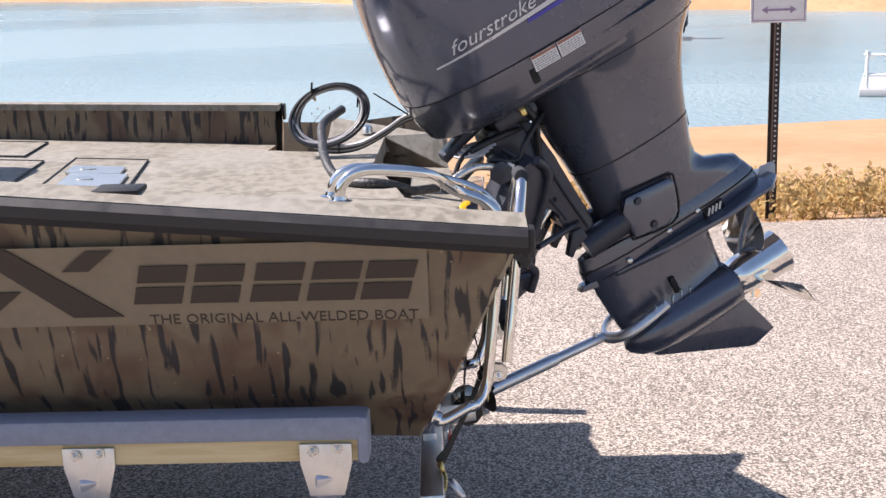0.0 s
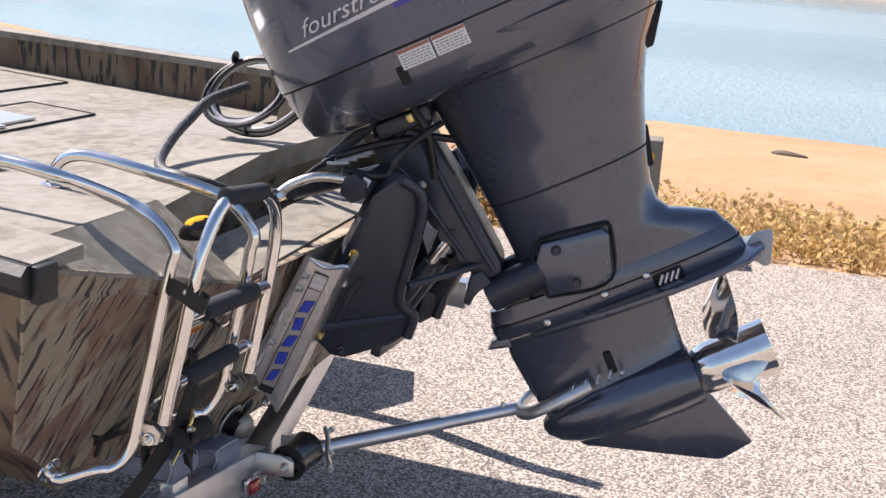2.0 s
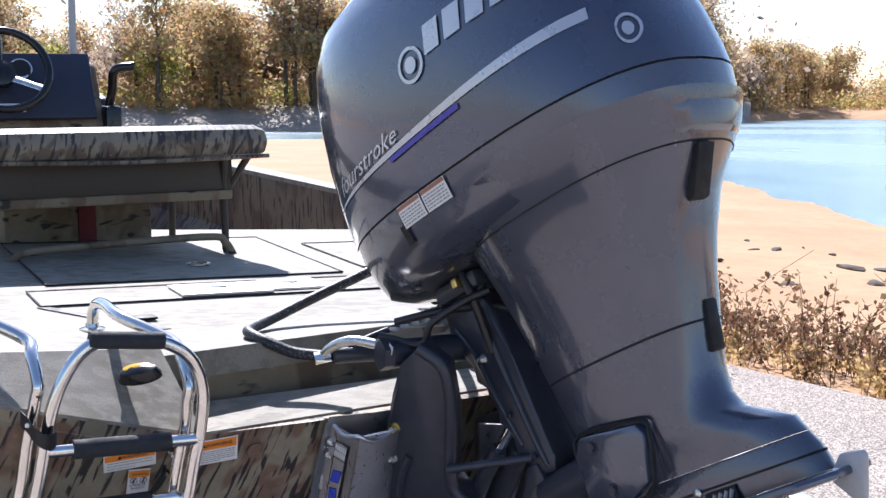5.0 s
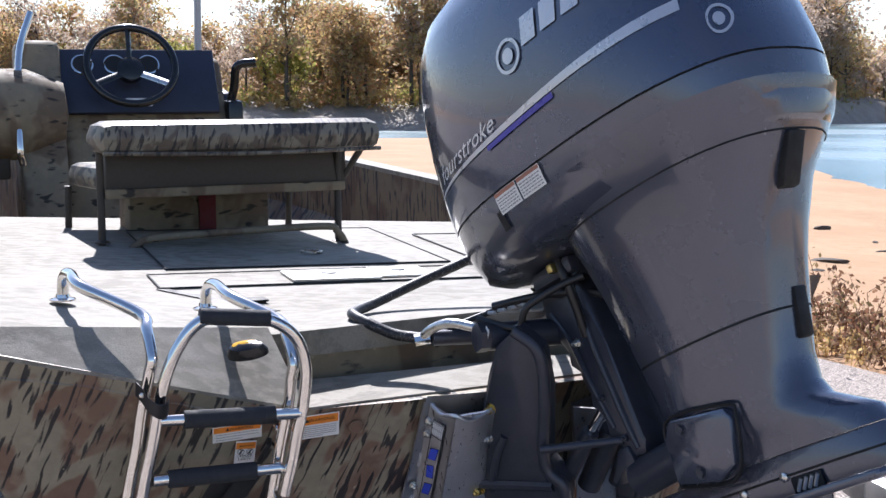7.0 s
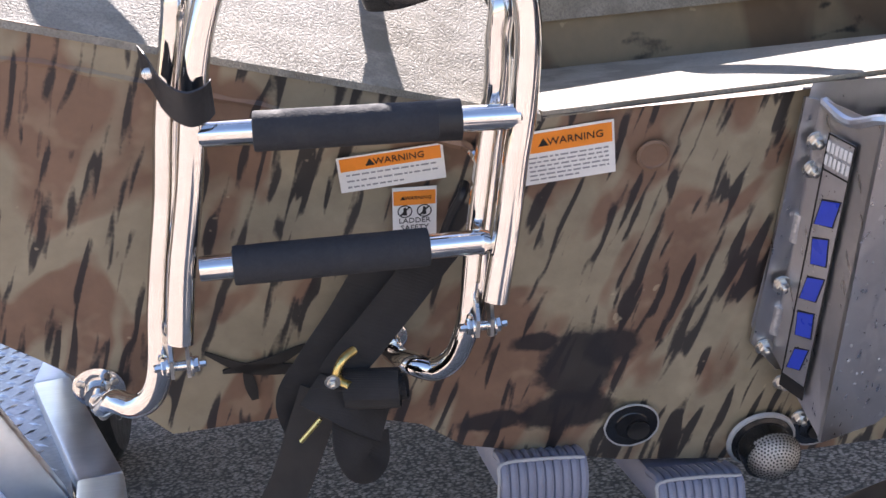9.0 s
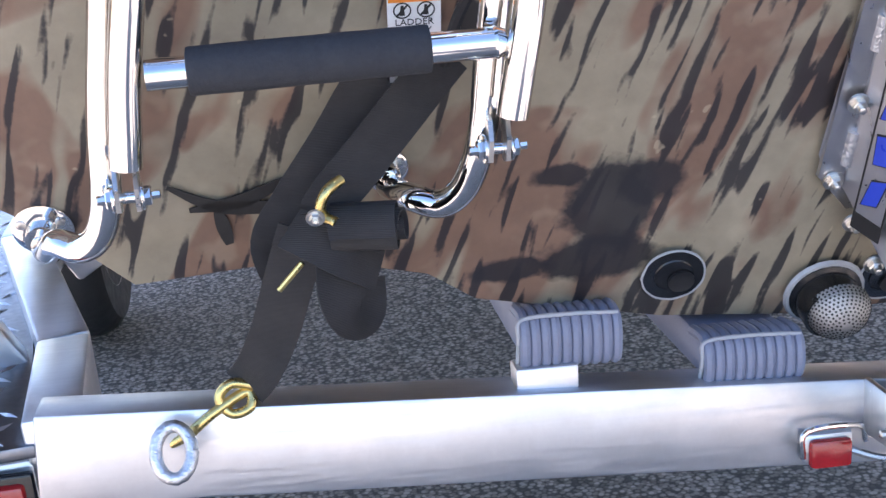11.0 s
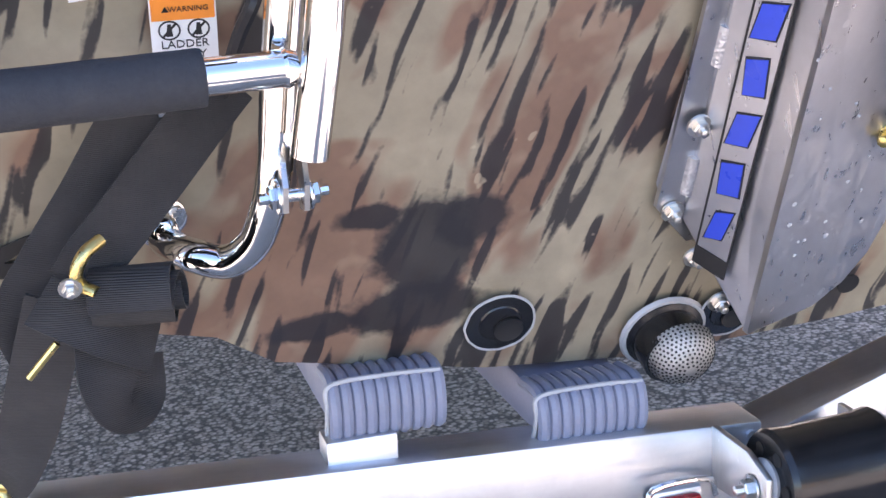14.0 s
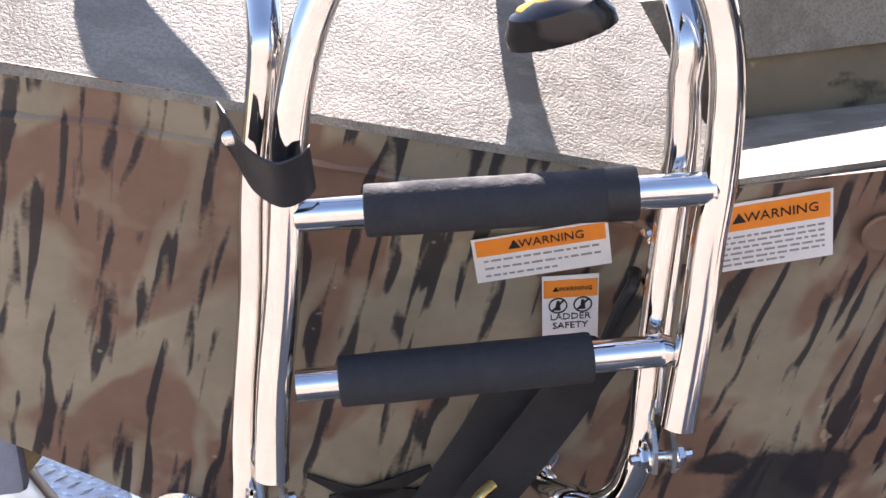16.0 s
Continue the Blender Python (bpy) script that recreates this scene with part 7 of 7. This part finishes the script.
for s in (-1, 1):
    wheel = part("wheel", lathe([(0.12, -0.085), (0.26, -0.095), (0.285, -0.075), (0.30, -0.04), (0.30, 0.04), (0.285, 0.075), (0.26, 0.095), (0.12, 0.085)], Matrix.Translation((s * 1.25, 1.75, 0.232)) @ Matrix.Scale(0.77, 4) @ Matrix.Rotation(radians(90), 4, "Y"), 40), M_RUBBER, trailer, "black trailer tyre")
    part("rim", lathe([(0.03, -0.06), (0.13, -0.055), (0.165, -0.08), (0.175, -0.09), (0.175, 0.09), (0.165, 0.08), (0.13, 0.055), (0.03, 0.06)], Matrix.Translation((s * 1.25, 1.75, 0.232)) @ Matrix.Scale(0.77, 4) @ Matrix.Rotation(radians(90), 4, "Y"), 32), M_GREYPL, wheel)
part("axle", rod((-1.25, 1.75, 0.232), (1.25, 1.75, 0.232), 0.035, 16), M_STEEL, trailer)
part("jack_stand", rod((0, 6.6, 0.0), (0, 6.6, 0.6), 0.03, 14), M_STEEL, trailer)

# ---- tie-down strap ----
tie = thing("tie_down_strap", "black webbing tie-down strap with a plated hook on the transom eye", "strap", Matrix.Translation(TO) @ Matrix.Scale(1.055, 4) @ Matrix.Translation(-TO) @ STERN)


def web(pts, w, name, face, thick=0.0022, turn=None):
    """A ribbon along the points; face: the way its flat side looks."""
    bm = bmesh.new()
    pts = smooth_path(pts, 6)
    rows = []
    for i, p in enumerate(pts):
        t = (pts[min(i + 1, len(pts) - 1)] - pts[max(i - 1, 0)]).normalized()
        f = Vector(face if turn is None else Vector(face).lerp(Vector(turn), i / (len(pts) - 1)))
        side = t.cross(f).normalized()
        nn = side.cross(t).normalized()
        rows.append([bm.verts.new(p + side * w * a + nn * b) for a, b in ((-0.5, 0), (0.5, 0), (0.5, thick), (-0.5, thick))])
    skin(bm, rows)
    return part(name, bm, M_WEB, tie, "black woven webbing")


OA = (0.1, -0.95, 0.2)
web([(-0.655, 0.046, 0.776), (-0.668, 0.039, 0.764), (-0.697, 0.022, 0.736), (-0.731, 0.015, 0.700), (-0.751, 0.014, 0.679), (-0.762, 0.016, 0.664)], 0.037, "webbing", OA)
web([(-0.708, 0.048, 0.764), (-0.724, 0.046, 0.750), (-0.750, 0.043, 0.712), (-0.781, 0.050, 0.668), (-0.800, 0.055, 0.636), (-0.794, 0.060, 0.606)], 0.036, "webbing", OA)
# the spare webbing rolled up, its axis across the boat
bm = bmesh.new()
ax_r, cen = Vector((0.95, -0.25, 0.03)).normalized(), Vector((-0.728, -0.004, 0.656))
u_r = ax_r.orthogonal().normalized()
v_r = ax_r.cross(u_r)
rows = []
for k in range(64):
    t = k / 63 * 15.0
    r = 0.0055 + 0.00105 * t + 0.0006 * math.sin(t * 1.3)
    e = cen + (u_r * math.cos(t) + v_r * math.sin(t) * 0.85) * r + ax_r * 0.004 * math.sin(t * 0.4)
    f = cen + (u_r * math.cos(t) + v_r * math.sin(t) * 0.85) * (r + 0.0018) + ax_r * 0.004 * math.sin(t * 0.4)
    rows.append([bm.verts.new(p) for p in (e - ax_r * 0.025, e + ax_r * 0.025, f + ax_r * 0.025, f - ax_r * 0.025)])
skin(bm, rows)
part("webbing_roll", bm, M_WEB, tie, "spare webbing rolled up")
web([(-0.786, 0.010, 0.657), (-0.770, -0.002, 0.650), (-0.748, -0.006, 0.637), (-0.722, 0.006, 0.620)], 0.034, "webbing", (-0.1, -0.9, 0.5))
web([(-0.752, 0.000, 0.628), (-0.752, -0.006, 0.605), (-0.745, -0.002, 0.588), (-0.736, 0.010, 0.590), (-0.735, 0.016, 0.612)], 0.038, "webbing_tail", (0.3, -0.8, 0.3))
web([(-0.776, 0.020, 0.652), (-0.791, 0.044, 0.604), (-0.806, 0.076, 0.553), (-0.822, 0.100, 0.515), (-0.835, 0.120, 0.494)], 0.040, "webbing", (-0.15, -0.95, 0.15))
buckle = part("ratchet_buckle", tube(bmesh.new(), smooth_path([(-0.746, -0.004, 0.694), (-0.757, -0.012, 0.688), (-0.763, -0.012, 0.676), (-0.760, -0.008, 0.668), (-0.752, -0.014, 0.664)], 5), 0.0042, 10), M_BRASS, tie, "yellow plated ratchet buckle")
part("release_bar", rod((-0.798, 0.004, 0.611), (-0.779, 0.000, 0.632), 0.0024, 8), M_BRASS, buckle)
part("buckle_rivet", bolt((-0.767, -0.012, 0.669), OUT, 0.005, 0.004), M_STEEL, buckle)
hk = smooth_path([(-0.822, 0.118, 0.492), (-0.846, 0.114, 0.500), (-0.858, 0.112, 0.488), (-0.848, 0.110, 0.474), (-0.832, 0.112, 0.478), (-0.834, 0.118, 0.490), (-0.862, 0.108, 0.478), (-0.886, 0.108, 0.460), (-0.905, 0.118, 0.446), (-0.90, 0.135, 0.432)], 6)
part("s_hook", tube(bmesh.new(), hk, 0.0046, 10), M_BRASS, tie, "yellow plated wire hook")
part("trailer_eye", tube(bmesh.new(), [(-0.905 + 0.016 * math.cos(t), 0.14 + 0.012 * math.sin(t) - 0.01, 0.432 + 0.02 * math.sin(t)) for t in np.linspace(0, 6.28, 18)], 0.006, 10), M_WELD, trailer, "welded tie-down loop", at=STERN)

# ---- bench seat, console and wheel ----
seat = thing("bench_seat", "camouflage vinyl bench seat with a dark back panel", "seat")
y0 = 1.66
part("backrest", boxed((-0.72, y0 - 0.16, 1.305), (0.135, y0 + 0.03, 1.400), 0.042), M_CAMO_SEAT, seat, "camouflage vinyl backrest")
part("piping", tube(bmesh.new(), smooth_path([(-0.71, y0 - 0.15, 1.312), (-0.3, y0 - 0.163, 1.304), (0.125, y0 - 0.15, 1.310)], 6), 0.006, 8), M_CAMO_SEAT, seat)
part("back_panel", boxed((-0.67, y0 - 0.02, 1.205), (0.07, y0 + 0.02, 1.315), 0.006), M_DARKSEAT, seat, "dark brown back panel")
part("seat_rail", boxed((-0.675, y0 - 0.03, 1.180), (0.065, y0 + 0.03, 1.208), 0.006), M_CAMO_D, seat, "camouflage rail under the back panel")
for x in (-0.685, 0.045):
    part("leg", tube(bmesh.new(), [(x, y0 - 0.01, 1.0), (x, y0 - 0.01, 1.20), (x - 0.005, y0 - 0.03, 1.32)], 0.011, 10), M_DARKSEAT, seat)
    part("leg", tube(bmesh.new(), [(x, y0 + 0.40, 0.98), (x, y0 + 0.38, 1.20)], 0.011, 10), M_DARKSEAT, seat)
    part("leg_foot", lathe([(0.022, 0.0), (0.022, 0.004), (0.012, 0.008)], Matrix.Translation((x, y0 - 0.01, deck_z(x, y0) + 0.002)), 14), M_DARKSEAT, seat)
part("brace", rod((0.06, y0, 1.205), (0.108, y0 - 0.06, 1.315), 0.011, 8), M_DARKSEAT, seat)
part("cushion", boxed((-0.67, y0 + 0.05, 1.195), (0.07, y0 + 0.46, 1.27), 0.03), M_CAMO_SEAT, seat)
part("storage_box", boxed((-0.52, y0 + 0.30, 0.97), (-0.06, y0 + 0.42, 1.19), 0.01), M_CAMO_D, seat, "camouflage box under the seat")
part("red_strap", boxed((-0.30, y0 + 0.285, 1.0), (-0.245, y0 + 0.298, 1.18), 0.003), M_STRAPRED, seat, "dark red webbing strap")
part("grab_rail", tube(bmesh.new(), smooth_path([(-0.64, y0 - 0.06, 1.01), (-0.60, y0 - 0.06, 1.05), (-0.52, y0 - 0.06, 1.068), (-0.05, y0 - 0.06, 1.075), (0.02, y0 - 0.06, 1.055), (0.05, y0 - 0.06, 1.01)], 5), 0.011, 10), M_CAMO_D, seat)
pivot = Matrix.Translation((0.1, 1.75, 0))
seat.matrix_world = Matrix.Translation((-0.06, 0, 0)) @ pivot @ Matrix.Rotation(radians(8.0), 4, "Z") @ pivot.inverted()

console = thing("helm_console", "camouflage steering console with a dark dash and wheel", "console")
cy = 2.85
prof = [(cy - 0.05, 0.72), (cy + 0.55, 0.72), (cy + 0.55, 1.55), (cy + 0.42, 1.68), (cy + 0.16, 1.63), (cy + 0.05, 1.40), (cy - 0.02, 1.20)]
part("pod", prism(prof, -0.70, -0.08, side_on(0), 0.02), M_CAMO_D, console)
dash = Matrix.Translation((-0.42, cy + 0.105, 1.545)) @ Matrix.Rotation(radians(62), 4, "X")
part("dash_panel", boxed((-0.31, -0.15, 0.0), (0.31, 0.13, 0.025), 0.01, dash), M_CONSOLE, console, "dark blue dash panel")
for gx in (-0.2, -0.08, 0.05):
    g = part("gauge", lathe([(0.042, 0.025), (0.042, 0.034), (0.036, 0.036)], dash @ Matrix.Translation((gx, 0.055, 0)), 24), M_CHROME, console, "round gauge with a bright bezel")
    part("dial", lathe([(0.036, 0.034), (0.036, 0.0365), (0.002, 0.0365)], dash @ Matrix.Translation((gx, 0.055, 0)), 20), M_INK, g)
part("dash_label", boxed((-0.05, -0.125, 0.026), (0.05, -0.09, 0.028), 0.001, dash), M_WHITE, console)
wm = dash @ Matrix.Translation((-0.03, 0.0, 0.12))
wheel = part("steering_wheel", tube(bmesh.new(), [wm @ Vector((0.165 * math.cos(t), 0.165 * math.sin(t), 0)) for t in np.linspace(0, 2 * math.pi, 41)], 0.015, 12), M_BLACKPL, console, "black three-spoke steering wheel")
for a in (90, 210, 330):
    p = [wm @ Vector((r * math.cos(radians(a)), r * math.sin(radians(a)), z)) for r, z in ((0.03, -0.03), (0.09, -0.015), (0.16, 0))]
    part("spoke", tube(bmesh.new(), p, 0.016, 10, flat=0.35), M_STEEL if a == 330 else M_BLACKPL, wheel)
part("wheel_hub", lathe([(0.05, -0.05), (0.05, -0.02), (0.03, -0.01)], wm, 20), M_BLACKPL, wheel)
part("throttle", tube(bmesh.new(), smooth_path([(-0.07, cy + 0.10, 1.40), (-0.045, cy + 0.06, 1.52), (-0.04, cy + 0.02, 1.60), (0.03, cy + 0.0, 1.615)], 5), 0.018, 10), M_BLACKPL, console, "black throttle lever")
part("control_box", boxed((-0.085, cy + 0.0, 1.30), (-0.02, cy + 0.2, 1.47), 0.02), M_BLACKPL, console)
part("side_panel", prism([(cy + 0.1, 1.30), (cy + 0.35, 1.30), (cy + 0.30, 1.52), (cy + 0.18, 1.50)], -0.078, -0.03, side_on(0), 0.015), M_CONSOLE, console)
part("windscreen_rail", tube(bmesh.new(), smooth_path([(-0.86, cy - 0.1, 1.24), (-0.87, cy - 0.12, 1.30), (-0.865, cy - 0.06, 1.45), (-0.85, cy + 0.05, 1.65), (-0.80, cy + 0.1, 1.80)], 6), 0.014, 10), M_CHROME, console, "bright grab rail")
part("light_pole", rod((-0.14, cy + 0.3, 1.6), (-0.13, cy + 0.3, 2.3), 0.015, 10), M_GREYPL, console, "pale light pole")
part("side_wing", prism([(cy - 0.15, 0.95), (cy + 0.45, 0.95), (cy + 0.40, 1.70), (cy + 0.12, 1.70), (cy - 0.08, 1.20)], -0.86, -0.70, side_on(0), 0.03), M_CAMO_D, console, "worn camouflage side of the console")

cover = thing("trolling_motor", "covered trolling motor lying on the forward gunwale", "trolling motor")
part("cover", lathe([(0.0, -0.3), (0.12, -0.28), (0.17, -0.1), (0.17, 0.15), (0.12, 0.28), (0.0, 0.3)], Matrix.Translation((-0.98, 2.9, 1.42)) @ Matrix.Rotation(radians(90), 4, "Y"), 20), M_CAMO_D, cover)
part("stand", boxed((-1.06, 2.85, 1.18), (-0.9, 2.95, 1.32), 0.01), M_DARKSEAT, cover)
part("white_cowl", lathe([(0.0, 0), (0.05, 0.0), (0.045, 0.2), (0.02, 0.28), (0.0, 0.28)], Matrix.Translation((-1.12, 3.0, 1.50)) @ Matrix.Rotation(radians(15), 4, "Y"), 16), M_WHITE, cover)
